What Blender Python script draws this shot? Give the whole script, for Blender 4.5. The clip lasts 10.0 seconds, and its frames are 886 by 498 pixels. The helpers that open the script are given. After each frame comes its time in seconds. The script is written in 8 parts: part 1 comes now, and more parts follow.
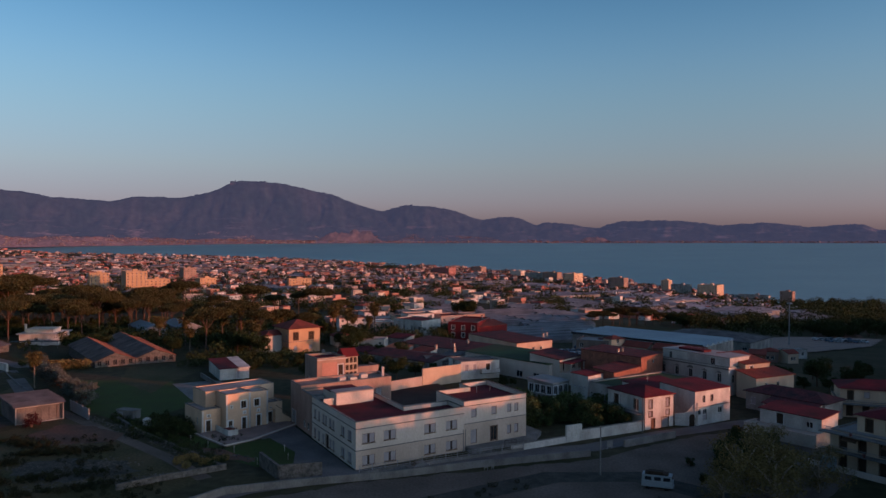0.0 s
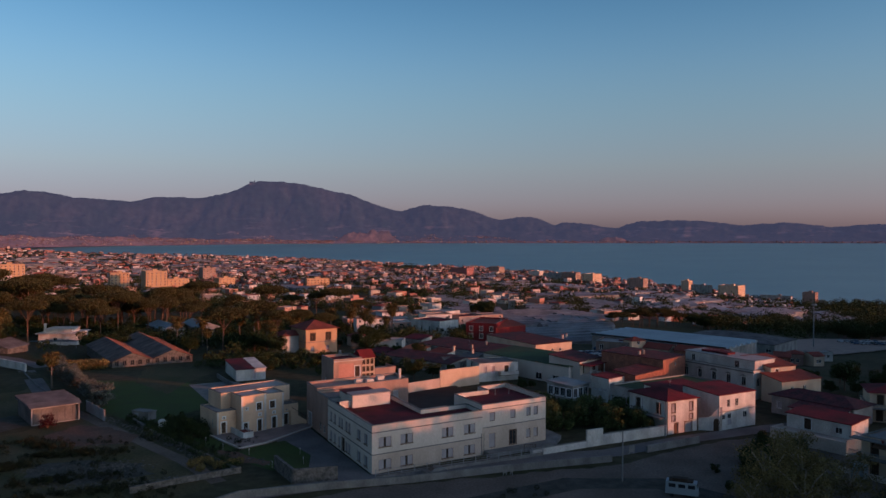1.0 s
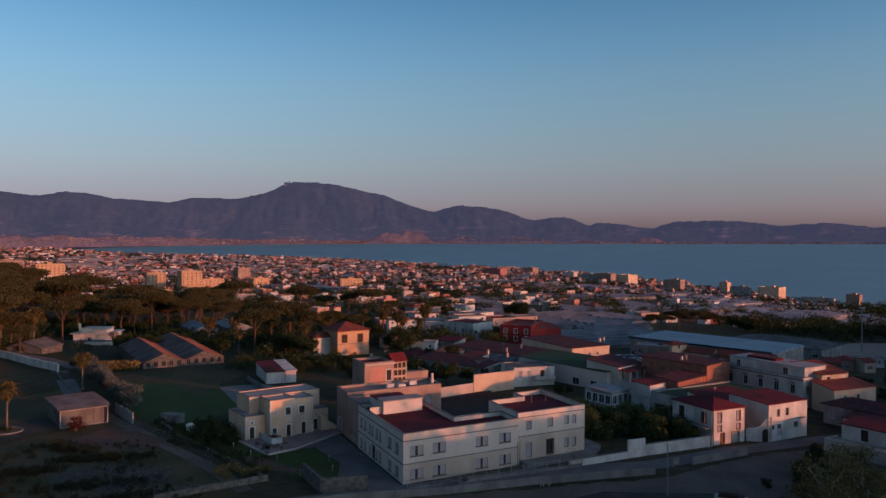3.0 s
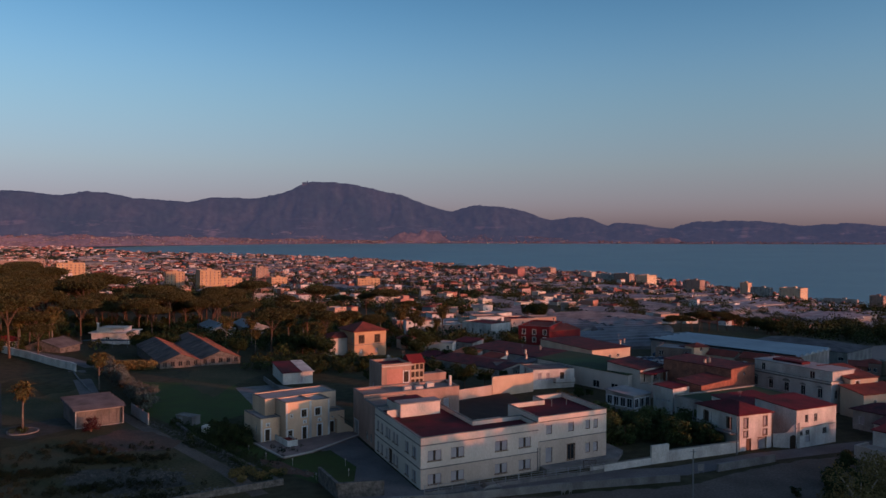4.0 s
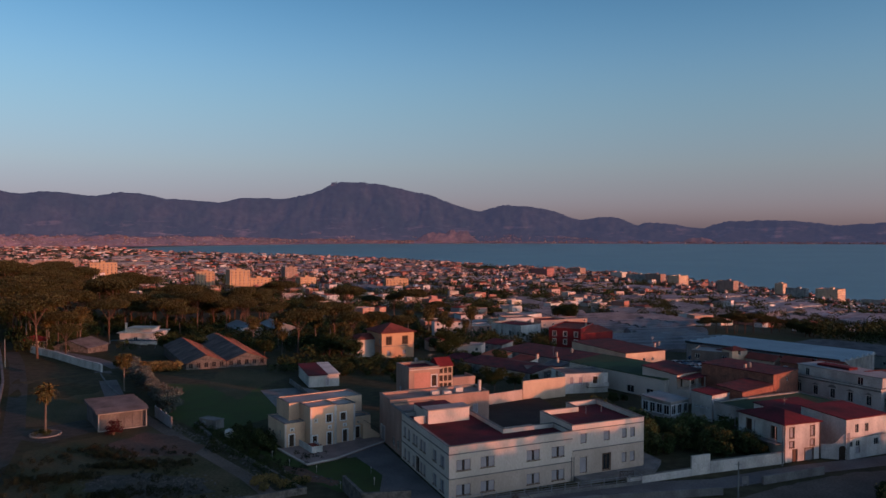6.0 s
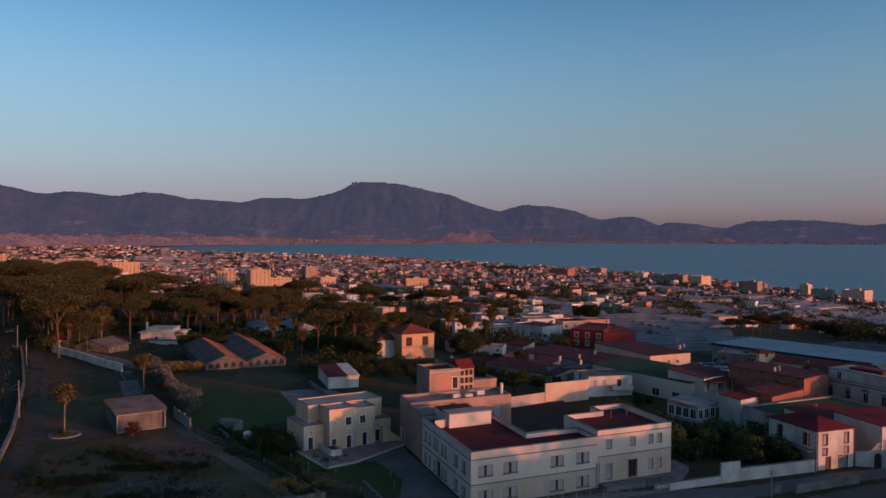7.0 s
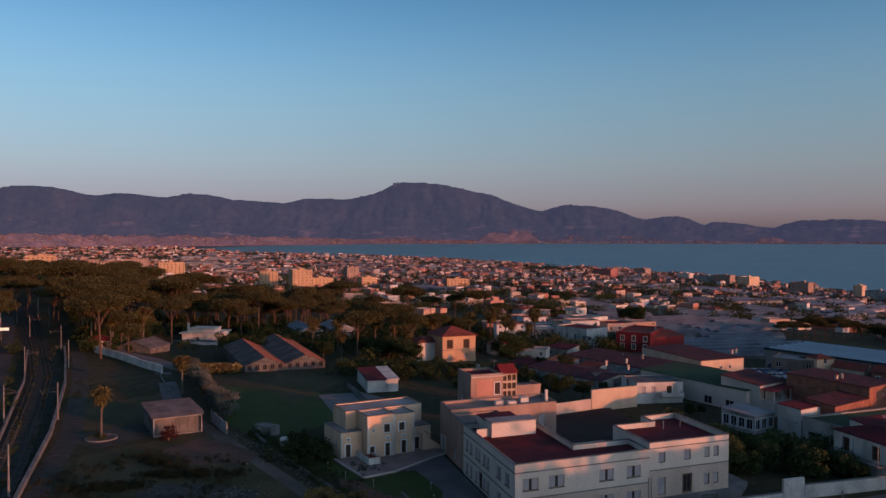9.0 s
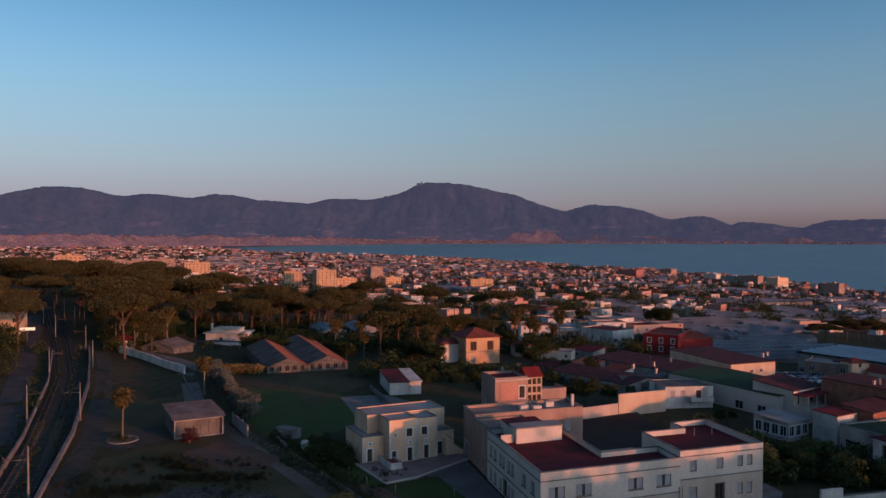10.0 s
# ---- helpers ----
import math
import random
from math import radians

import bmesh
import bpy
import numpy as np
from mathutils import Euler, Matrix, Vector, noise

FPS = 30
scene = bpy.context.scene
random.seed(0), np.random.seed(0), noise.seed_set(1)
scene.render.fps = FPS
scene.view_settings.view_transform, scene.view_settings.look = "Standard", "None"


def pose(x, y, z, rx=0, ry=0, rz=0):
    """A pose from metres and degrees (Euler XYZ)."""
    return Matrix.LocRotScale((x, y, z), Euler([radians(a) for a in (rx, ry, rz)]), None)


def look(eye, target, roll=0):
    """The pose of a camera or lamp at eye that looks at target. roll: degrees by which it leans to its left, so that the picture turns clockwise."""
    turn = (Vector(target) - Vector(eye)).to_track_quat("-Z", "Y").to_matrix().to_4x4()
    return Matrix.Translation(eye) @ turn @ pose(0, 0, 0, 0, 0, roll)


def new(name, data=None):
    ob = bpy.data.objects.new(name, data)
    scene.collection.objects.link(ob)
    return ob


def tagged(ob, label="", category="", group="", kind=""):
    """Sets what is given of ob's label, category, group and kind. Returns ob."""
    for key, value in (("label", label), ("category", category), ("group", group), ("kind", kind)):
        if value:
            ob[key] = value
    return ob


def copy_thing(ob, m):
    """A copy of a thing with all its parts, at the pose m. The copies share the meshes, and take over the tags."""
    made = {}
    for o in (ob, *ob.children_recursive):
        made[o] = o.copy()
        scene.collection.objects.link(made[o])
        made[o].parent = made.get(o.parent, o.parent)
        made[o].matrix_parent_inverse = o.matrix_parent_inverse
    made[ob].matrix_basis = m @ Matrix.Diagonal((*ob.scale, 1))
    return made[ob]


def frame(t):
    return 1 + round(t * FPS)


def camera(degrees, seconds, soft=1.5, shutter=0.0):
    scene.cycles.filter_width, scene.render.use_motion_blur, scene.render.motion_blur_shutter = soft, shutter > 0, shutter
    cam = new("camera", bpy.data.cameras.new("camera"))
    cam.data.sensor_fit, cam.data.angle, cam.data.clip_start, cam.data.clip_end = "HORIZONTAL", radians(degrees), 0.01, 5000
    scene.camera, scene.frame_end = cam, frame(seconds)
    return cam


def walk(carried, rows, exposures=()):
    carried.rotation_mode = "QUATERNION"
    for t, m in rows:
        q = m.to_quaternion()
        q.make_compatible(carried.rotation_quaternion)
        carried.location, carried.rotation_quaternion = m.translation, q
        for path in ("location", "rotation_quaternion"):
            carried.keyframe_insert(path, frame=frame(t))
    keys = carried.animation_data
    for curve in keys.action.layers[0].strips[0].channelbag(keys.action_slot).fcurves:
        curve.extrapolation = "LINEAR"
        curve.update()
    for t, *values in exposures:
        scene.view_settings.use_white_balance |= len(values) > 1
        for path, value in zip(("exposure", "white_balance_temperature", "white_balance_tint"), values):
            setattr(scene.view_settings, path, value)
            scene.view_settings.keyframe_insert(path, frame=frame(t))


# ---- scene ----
cam = camera(60.2, 10.0)
PATH = [
    (0, (1.043, 0.736, 39.558), (1.095, 2.735, 39.519), 0.2),
    (0.5, (1.024, 2.019, 39.541), (1.055, 4.018, 39.502), 0.2),
    (1, (1.119, 3.393, 39.534), (1.124, 5.393, 39.495), 0.2),
    (1.5, (1.016, 4.616, 39.489), (1.0, 6.615, 39.451), 0.2),
    (2, (1.034, 6.088, 39.521), (0.998, 8.088, 39.482), 0.2),
    (2.5, (1.042, 7.388, 39.5), (0.985, 9.386, 39.462), 0.2),
    (4, (0.595, 11.456, 39.529), (0.468, 13.452, 39.49), 0.3),
    (4.5, (0.505, 12.659, 39.475), (0.365, 14.654, 39.436), 0.3),
    (5, (0.237, 13.993, 39.485), (0.08, 15.987, 39.446), 0.2),
    (5.5, (0.306, 15.258, 39.441), (0.125, 17.249, 39.402), 0.2),
    (7, (-0.424, 19.236, 39.452), (-0.677, 21.22, 39.412), 0.3),
    (7.5, (-0.451, 20.537, 39.466), (-0.744, 22.515, 39.426), 0.2),
    (8, (-0.716, 21.946, 39.497), (-1.031, 23.92, 39.457), 0.2),
    (8.5, (-0.884, 23.306, 39.445), (-1.219, 25.278, 39.406), 0.2),
    (9, (-1.273, 24.649, 39.48), (-1.632, 26.616, 39.44), 0.2),
    (9.5, (-1.539, 26.043, 39.506), (-1.927, 28.005, 39.466), 0.3),
    (10, (-1.745, 27.457, 39.56), (-2.165, 29.412, 39.52), 0.2),
]
walk(cam, [(t, look(eye, target, roll)) for t, eye, target, roll in PATH])


# ---- world, sun, exposure ----
SUN_AZ, SUN_EL = 116.0, 6.5          # degrees clockwise from +Y; above the horizon
world = bpy.data.worlds.new("evening_sky")
scene.world = world
world.use_nodes = True
wn = world.node_tree.nodes
wl = world.node_tree.links
sky = wn.new("ShaderNodeTexSky")
sky.sky_type = "NISHITA"
sky.sun_disc = False
sky.sun_elevation = radians(SUN_EL)
sky.sun_rotation = radians(SUN_AZ)
sky.altitude = 100
sky.air_density, sky.dust_density, sky.ozone_density = 1.0, 1.5, 4.0
# evening haze: the sky greys and turns mauve towards the horizon all round
wt = wn.new("ShaderNodeTexCoord")
wx = wn.new("ShaderNodeSeparateXYZ")
wr = wn.new("ShaderNodeValToRGB")
wm = wn.new("ShaderNodeMix")
wm.data_type, wm.blend_type = "RGBA", "MULTIPLY"
wm.inputs["Factor"].default_value = 1.0
HAZE = ((0.0, 0.74, 0.54, 0.92), (0.0175, 0.71, 0.50, 0.82), (0.052, 0.67, 0.44, 0.53), (0.087, 0.77, 0.48, 0.46), (0.156, 0.83, 0.58, 0.465), (0.225, 0.76, 0.62, 0.526), (0.31, 0.455, 0.51, 0.47), (0.65, 0.46, 0.355, 0.355), (1.0, 0.44, 0.335, 0.335))
wr.color_ramp.interpolation = "B_SPLINE"
while len(wr.color_ramp.elements) < len(HAZE):
    wr.color_ramp.elements.new(0.5)
for i, (pos, *col) in enumerate(HAZE):
    wr.color_ramp.elements[i].position = pos
    wr.color_ramp.elements[i].color = (*col, 1)
wl.new(wt.outputs["Generated"], wx.inputs[0])
wl.new(wx.outputs["Z"], wr.inputs[0])
# towards the sun the haze gives way to the warm glow of the sky itself
wd = wn.new("ShaderNodeVectorMath")
wd.operation = "DOT_PRODUCT"
wd.inputs[1].default_value = (math.sin(radians(SUN_AZ)), math.cos(radians(SUN_AZ)), 0)
wl.new(wt.outputs["Generated"], wd.inputs[0])
wf = wn.new("ShaderNodeMapRange")
wf.interpolation_type = "SMOOTHSTEP"
wf.inputs["From Min"].default_value, wf.inputs["From Max"].default_value = 0.14, 0.95
wf.inputs["To Min"].default_value, wf.inputs["To Max"].default_value = 1.0, 0.10
wl.new(wd.outputs["Value"], wf.inputs["Value"])
wl.new(wf.outputs[0], wm.inputs["Factor"])
wl.new(sky.outputs[0], wm.inputs["A"])
wl.new(wr.outputs[0], wm.inputs["B"])
wl.new(wm.outputs["Result"], wn["Background"].inputs["Color"])
wn["Background"].inputs["Strength"].default_value = 0.15

sun_dir = Vector((math.sin(radians(SUN_AZ)) * math.cos(radians(SUN_EL)), math.cos(radians(SUN_AZ)) * math.cos(radians(SUN_EL)), math.sin(radians(SUN_EL))))
sun = new("sun", bpy.data.lights.new("sun", "SUN"))
sun.matrix_world = look(sun_dir * 900, (0, 0, 0))
sun.data.energy, sun.data.angle, sun.data.color = 3.45, radians(0.6), (0.40, 0.132, 0.071)
scene.view_settings.exposure = 1.51


# ---- materials ----
def material(name, a, b, rough=0.85, coarse=0.35, fine=6.0, bump=0.15, metal=0.0, island=0.0, wear=0.5, streak=0.0, spec=0.06, objrandom=0.0):
    """Two-scale mottled surface: colours a and b mixed by coarse stains, broken by fine grain, with relief."""
    m = bpy.data.materials.new(name)
    m.use_nodes = True
    n, l = m.node_tree.nodes, m.node_tree.links
    bsdf = n["Principled BSDF"]
    bsdf.inputs["Roughness"].default_value = rough
    bsdf.inputs["Metallic"].default_value = metal
    bsdf.inputs["Specular IOR Level"].default_value = spec
    tc = n.new("ShaderNodeTexCoord")
    mp = n.new("ShaderNodeMapping")
    mp.inputs["Scale"].default_value = (1, 1, 1 - 0.85 * streak)
    l.new(tc.outputs["Object"], mp.inputs["Vector"])
    n1 = n.new("ShaderNodeTexNoise")
    n1.inputs["Scale"].default_value, n1.inputs["Detail"].default_value = coarse, 5.0
    n2 = n.new("ShaderNodeTexNoise")
    n2.inputs["Scale"].default_value, n2.inputs["Detail"].default_value = fine, 4.0
    l.new(mp.outputs[0], n1.inputs["Vector"])
    l.new(mp.outputs[0], n2.inputs["Vector"])
    r1 = n.new("ShaderNodeMapRange")
    r1.inputs["From Min"].default_value, r1.inputs["From Max"].default_value = 0.35, 0.68
    l.new(n1.outputs["Fac"], r1.inputs["Value"])
    mix = n.new("ShaderNodeMix")
    mix.data_type = "RGBA"
    mix.inputs["A"].default_value, mix.inputs["B"].default_value = (*a, 1), (*b, 1)
    l.new(r1.outputs[0], mix.inputs["Factor"])
    r2 = n.new("ShaderNodeMapRange")
    r2.inputs["From Min"].default_value, r2.inputs["From Max"].default_value = 0.3, 0.7
    r2.inputs["To Min"].default_value, r2.inputs["To Max"].default_value = 1 - 0.5 * wear, 1 + 0.3 * wear
    l.new(n2.outputs["Fac"], r2.inputs["Value"])
    hsv = n.new("ShaderNodeHueSaturation")
    l.new(mix.outputs["Result"], hsv.inputs["Color"])
    last = r2.outputs[0]
    if island or objrandom:
        src = n.new("ShaderNodeNewGeometry").outputs["Random Per Island"] if island else n.new("ShaderNodeObjectInfo").outputs["Random"]
        k = island or objrandom
        r3 = n.new("ShaderNodeMapRange")
        r3.inputs["To Min"].default_value, r3.inputs["To Max"].default_value = 1 - k, 1 + k
        l.new(src, r3.inputs["Value"])
        mu = n.new("ShaderNodeMath")
        mu.operation = "MULTIPLY"
        l.new(last, mu.inputs[0])
        l.new(r3.outputs[0], mu.inputs[1])
        last = mu.outputs[0]
    l.new(last, hsv.inputs["Value"])
    l.new(hsv.outputs[0], bsdf.inputs["Base Color"])
    if bump:
        bp = n.new("ShaderNodeBump")
        bp.inputs["Strength"].default_value, bp.inputs["Distance"].default_value = bump, 0.05
        l.new(n2.outputs["Fac"], bp.inputs["Height"])
        l.new(bp.outputs[0], bsdf.inputs["Normal"])
    return m


def palette(name, colours, rough=0.85, fine=3.0, wear=0.35, per="island"):
    """One surface whose colour is picked piece by piece (or thing by thing) from a few."""
    m = material(name, colours[0], colours[0], rough, 0.2, fine, 0.1, wear=wear, streak=0.6)
    n, l = m.node_tree.nodes, m.node_tree.links
    src = n.new("ShaderNodeNewGeometry").outputs["Random Per Island"] if per == "island" else n.new("ShaderNodeObjectInfo").outputs["Random"]
    ramp = n.new("ShaderNodeValToRGB")
    ramp.color_ramp.interpolation = "CONSTANT"
    while len(ramp.color_ramp.elements) < len(colours):
        ramp.color_ramp.elements.new(0.5)
    for i, c in enumerate(colours):
        ramp.color_ramp.elements[i].position = i / len(colours)
        ramp.color_ramp.elements[i].color = (*c, 1)
    l.new(src, ramp.inputs[0])
    for node in n:
        if node.type == "HUE_SAT":
            l.new(ramp.outputs[0], node.inputs["Color"])
    return m


M_plaster = material("white_plaster", (0.55, 0.455, 0.385), (0.44, 0.36, 0.30), wear=0.24, coarse=0.25, streak=0.7)
M_cream = material("cream_plaster", (0.54, 0.385, 0.27), (0.43, 0.305, 0.215), wear=0.18, streak=0.6)
M_buff = material("buff_plaster", (0.47, 0.36, 0.29), (0.36, 0.275, 0.22), wear=0.3, coarse=0.25, streak=0.7)
M_yellow = material("ochre_plaster", (0.62, 0.41, 0.27), (0.48, 0.315, 0.21), wear=0.2, streak=0.6)
M_pink = material("pink_plaster", (0.35, 0.22, 0.17), (0.24, 0.152, 0.12), wear=0.25, streak=0.6)
M_redwall = material("red_plaster", (0.16, 0.020, 0.022), (0.11, 0.019, 0.019), wear=0.25, streak=0.5)
M_redflat = material("dull_red_flats_plaster", (0.36, 0.14, 0.12), (0.27, 0.11, 0.10), wear=0.3, streak=0.6)
M_salmon = material("salmon_plaster", (0.46, 0.215, 0.165), (0.36, 0.17, 0.13), wear=0.25, streak=0.6)
M_grey = material("grey_render", (0.37, 0.33, 0.295), (0.18, 0.158, 0.14), wear=0.5, streak=0.6)
M_apricot = material("apricot_plaster", (0.50, 0.29, 0.165), (0.40, 0.23, 0.135), wear=0.2, streak=0.6)
M_white = material("white_paint", (0.58, 0.525, 0.465), (0.35, 0.31, 0.27), wear=0.42, streak=0.6)
M_redroof = material("red_roof_coating", (0.145, 0.022, 0.027), (0.058, 0.020, 0.020), rough=0.8, coarse=0.22, wear=0.6)
M_tile = material("clay_roof_tiles", (0.215, 0.050, 0.037), (0.125, 0.040, 0.030), rough=0.85, coarse=0.3, fine=9, bump=0.5, wear=0.5)
M_felt = material("grey_roof_felt", (0.33, 0.29, 0.27), (0.21, 0.185, 0.175), coarse=0.15, wear=0.3)
M_darkfloor = material("tarred_terrace", (0.044, 0.036, 0.031), (0.028, 0.024, 0.021), coarse=0.2, wear=0.5)
M_green = material("green_roof_sheet", (0.065, 0.088, 0.042), (0.045, 0.056, 0.034), coarse=0.12, wear=0.4)
M_brick = material("bare_brick", (0.33, 0.125, 0.08), (0.19, 0.08, 0.056), coarse=0.7, fine=4, wear=0.8)
M_concrete = material("weathered_concrete", (0.20, 0.18, 0.165), (0.115, 0.105, 0.097), coarse=0.4, fine=5, wear=0.4, streak=0.4)
M_stone = material("rubble_stone", (0.15, 0.128, 0.112), (0.065, 0.058, 0.052), coarse=1.2, fine=4, bump=0.6, wear=0.7)
M_asphalt = material("asphalt", (0.158, 0.134, 0.124), (0.108, 0.092, 0.085), coarse=0.2, fine=3, wear=0.4)
M_oldasphalt = material("worn_dark_asphalt", (0.078, 0.068, 0.064), (0.052, 0.046, 0.044), coarse=0.2, fine=3, wear=0.5)
M_paving = material("pale_paving", (0.30, 0.205, 0.165), (0.21, 0.145, 0.12), coarse=0.3, fine=4, wear=0.35)
M_gravel = material("ballast_gravel", (0.074, 0.063, 0.053), (0.042, 0.039, 0.029), coarse=0.5, fine=7, bump=0.5, wear=0.8)
M_ballast = material("oily_ballast", (0.050, 0.044, 0.034), (0.028, 0.028, 0.019), coarse=0.5, fine=7, bump=0.5, wear=0.8)
M_palmbark = material("palm_bark", (0.15, 0.115, 0.09), (0.09, 0.07, 0.055), fine=5, bump=0.6, wear=0.6)
M_lawn = material("lawn_grass", (0.052, 0.072, 0.019), (0.050, 0.054, 0.019), coarse=0.15, fine=5, bump=0.4, wear=0.5)
M_scrub = material("rough_grass", (0.056, 0.049, 0.020), (0.096, 0.068, 0.036), coarse=0.09, fine=2, bump=0.5, wear=0.7)
M_soil = material("bare_soil", (0.098, 0.074, 0.058), (0.155, 0.113, 0.089), coarse=0.12, fine=2.5, bump=0.5, wear=0.6)
M_rubble = material("field_stones", (0.115, 0.098, 0.086), (0.07, 0.06, 0.053), coarse=1.0, fine=5, bump=0.4, wear=0.5, island=0.3)
M_palazzo = material("pale_grey_stucco", (0.50, 0.445, 0.395), (0.33, 0.29, 0.26), wear=0.4, streak=0.6)
M_umber = material("umber_render", (0.22, 0.165, 0.135), (0.13, 0.10, 0.085), wear=0.4, streak=0.6)
M_redsoil = material("reddish_earth", (0.14, 0.075, 0.052), (0.09, 0.052, 0.038), coarse=0.2, fine=2.0, bump=0.5, wear=0.6)
M_metal = material("galvanised_steel", (0.24, 0.235, 0.24), (0.17, 0.165, 0.165), rough=0.55, metal=0.3, wear=0.2, spec=0.4)
M_rust = material("rusty_sheet", (0.36, 0.12, 0.065), (0.24, 0.085, 0.05), rough=0.8, wear=0.6)
M_rust2 = material("dull_brown_panel", (0.17, 0.14, 0.12), (0.10, 0.085, 0.075), rough=0.7, coarse=0.4, wear=0.5, streak=0.5)
M_fibre = material("fibre_cement_sheet", (0.140, 0.117, 0.112), (0.075, 0.064, 0.061), coarse=0.3, wear=0.4)
M_oldsheet = material("brown_grey_roof_sheet", (0.150, 0.105, 0.088), (0.085, 0.062, 0.055), coarse=0.3, wear=0.6, objrandom=0.2)
M_oldroof = material("faded_dull_red_roof", (0.115, 0.034, 0.036), (0.048, 0.030, 0.031), rough=0.85, coarse=0.45, fine=2.5, wear=0.7)
M_wood = material("dark_door_wood", (0.055, 0.035, 0.025), (0.04, 0.028, 0.02), fine=12, wear=0.4)
M_frame = material("window_frame_paint", (0.62, 0.60, 0.57), (0.5, 0.48, 0.46), wear=0.15)
M_browntrim = material("brown_timber_trim", (0.14, 0.08, 0.055), (0.10, 0.06, 0.04), wear=0.3)
M_shutter = material("roller_shutter", (0.33, 0.29, 0.29), (0.24, 0.21, 0.21), wear=0.15)
M_glass = material("window_glass", (0.018, 0.018, 0.020), (0.028, 0.028, 0.030), rough=0.10, bump=0.0, wear=0.1, spec=0.35)
M_bark = material("pine_bark", (0.12, 0.07, 0.048), (0.075, 0.048, 0.036), fine=4, bump=0.6, wear=0.6, streak=0.5)
M_needles = material("pine_needles", (0.047, 0.043, 0.016), (0.066, 0.053, 0.021), rough=0.9, coarse=0.2, fine=2, bump=0, wear=0.5, island=0.3)
M_leaves = material("broad_leaves", (0.026, 0.036, 0.012), (0.042, 0.045, 0.016), rough=0.75, coarse=0.2, fine=2, bump=0, wear=0.5, island=0.35)
M_drygreen = material("dry_foliage", (0.185, 0.125, 0.046), (0.130, 0.100, 0.038), rough=0.85, coarse=0.3, fine=2, bump=0, wear=0.5, island=0.35)
M_olive = material("olive_foliage", (0.068, 0.084, 0.030), (0.044, 0.056, 0.021), rough=0.85, coarse=0.3, fine=2, bump=0, wear=0.5, island=0.35)
M_palebark = material("pale_bark", (0.34, 0.25, 0.18), (0.22, 0.16, 0.12), fine=5, bump=0.5, wear=0.5)
M_greyleaf = material("grey_green_foliage", (0.11, 0.11, 0.09), (0.08, 0.085, 0.07), rough=0.9, coarse=0.5, fine=2, bump=0, wear=0.4, island=0.3)
M_redleaf = material("red_foliage", (0.055, 0.013, 0.015), (0.038, 0.010, 0.011), rough=0.85, coarse=0.3, fine=2, bump=0, wear=0.5, island=0.35)
M_frond = material("palm_fronds", (0.066, 0.054, 0.018), (0.105, 0.070, 0.024), rough=0.7, coarse=0.3, fine=3, bump=0, wear=0.4, island=0.3)
M_weed = material("field_weeds", (0.018, 0.022, 0.010), (0.030, 0.027, 0.014), rough=0.9, coarse=0.3, fine=3, bump=0, wear=0.5, island=0.3)
M_plastic = material("greenhouse_film", (0.135, 0.135, 0.143), (0.048, 0.049, 0.052), rough=0.5, coarse=0.09, fine=1.2, bump=0.1, wear=0.7, island=0.3, spec=0.35)
M_farfilm = material("dusty_film", (0.165, 0.155, 0.172), (0.085, 0.08, 0.09), rough=0.5, coarse=0.05, fine=1.0, bump=0.1, wear=0.5, island=0.35, spec=0.35)
M_bluesheet = material("blue_grey_roof_sheet", (0.25, 0.275, 0.285), (0.18, 0.20, 0.21), rough=0.5, coarse=0.07, wear=0.35, spec=0.3)
M_palesheet = material("pale_roof_sheet", (0.37, 0.395, 0.40), (0.28, 0.30, 0.305), rough=0.5, coarse=0.1, wear=0.4, spec=0.3)
M_bluecover = material("blue_tarpaulin", (0.020, 0.045, 0.060), (0.016, 0.034, 0.046), rough=0.5, wear=0.3)
M_rail = material("rail_steel", (0.11, 0.085, 0.07), (0.07, 0.055, 0.045), rough=0.7, metal=0.2, wear=0.3)
M_sleeper = material("concrete_sleeper", (0.095, 0.085, 0.075), (0.065, 0.058, 0.05), wear=0.4)
M_carpaint = palette("car_paint", [(0.22, 0.22, 0.23), (0.04, 0.04, 0.05), (0.14, 0.15, 0.16), (0.34, 0.34, 0.34), (0.04, 0.07, 0.12)], rough=0.3, wear=0.05, per="object")
M_darkpaint = material("dark_grey_car_paint", (0.045, 0.047, 0.05), (0.06, 0.062, 0.065), rough=0.35, bump=0, wear=0.1, spec=0.4)
M_rubber = material("tyre_rubber", (0.02, 0.02, 0.02), (0.03, 0.03, 0.03), wear=0.2)
M_townwall = palette("town_plaster", [(0.42, 0.28, 0.24), (0.50, 0.41, 0.385), (0.38, 0.19, 0.15), (0.30, 0.21, 0.19), (0.52, 0.38, 0.33), (0.20, 0.165, 0.165), (0.40, 0.15, 0.12), (0.24, 0.16, 0.145), (0.50, 0.43, 0.41), (0.12, 0.09, 0.086), (0.28, 0.11, 0.09), (0.10, 0.085, 0.082)])
M_towndwell = palette("house_plaster", [(0.46, 0.35, 0.28), (0.60, 0.53, 0.48), (0.44, 0.26, 0.19), (0.32, 0.25, 0.215), (0.52, 0.42, 0.33), (0.24, 0.205, 0.20), (0.56, 0.50, 0.47), (0.40, 0.17, 0.12)], per="object")
M_townroof = palette("town_roofs", [(0.11, 0.095, 0.09), (0.16, 0.045, 0.032), (0.15, 0.135, 0.125), (0.12, 0.034, 0.026), (0.075, 0.065, 0.062), (0.17, 0.155, 0.15), (0.10, 0.04, 0.03)])
M_towndark = material("dark_openings", (0.035, 0.034, 0.036), (0.05, 0.045, 0.042), rough=0.4, wear=0.3)


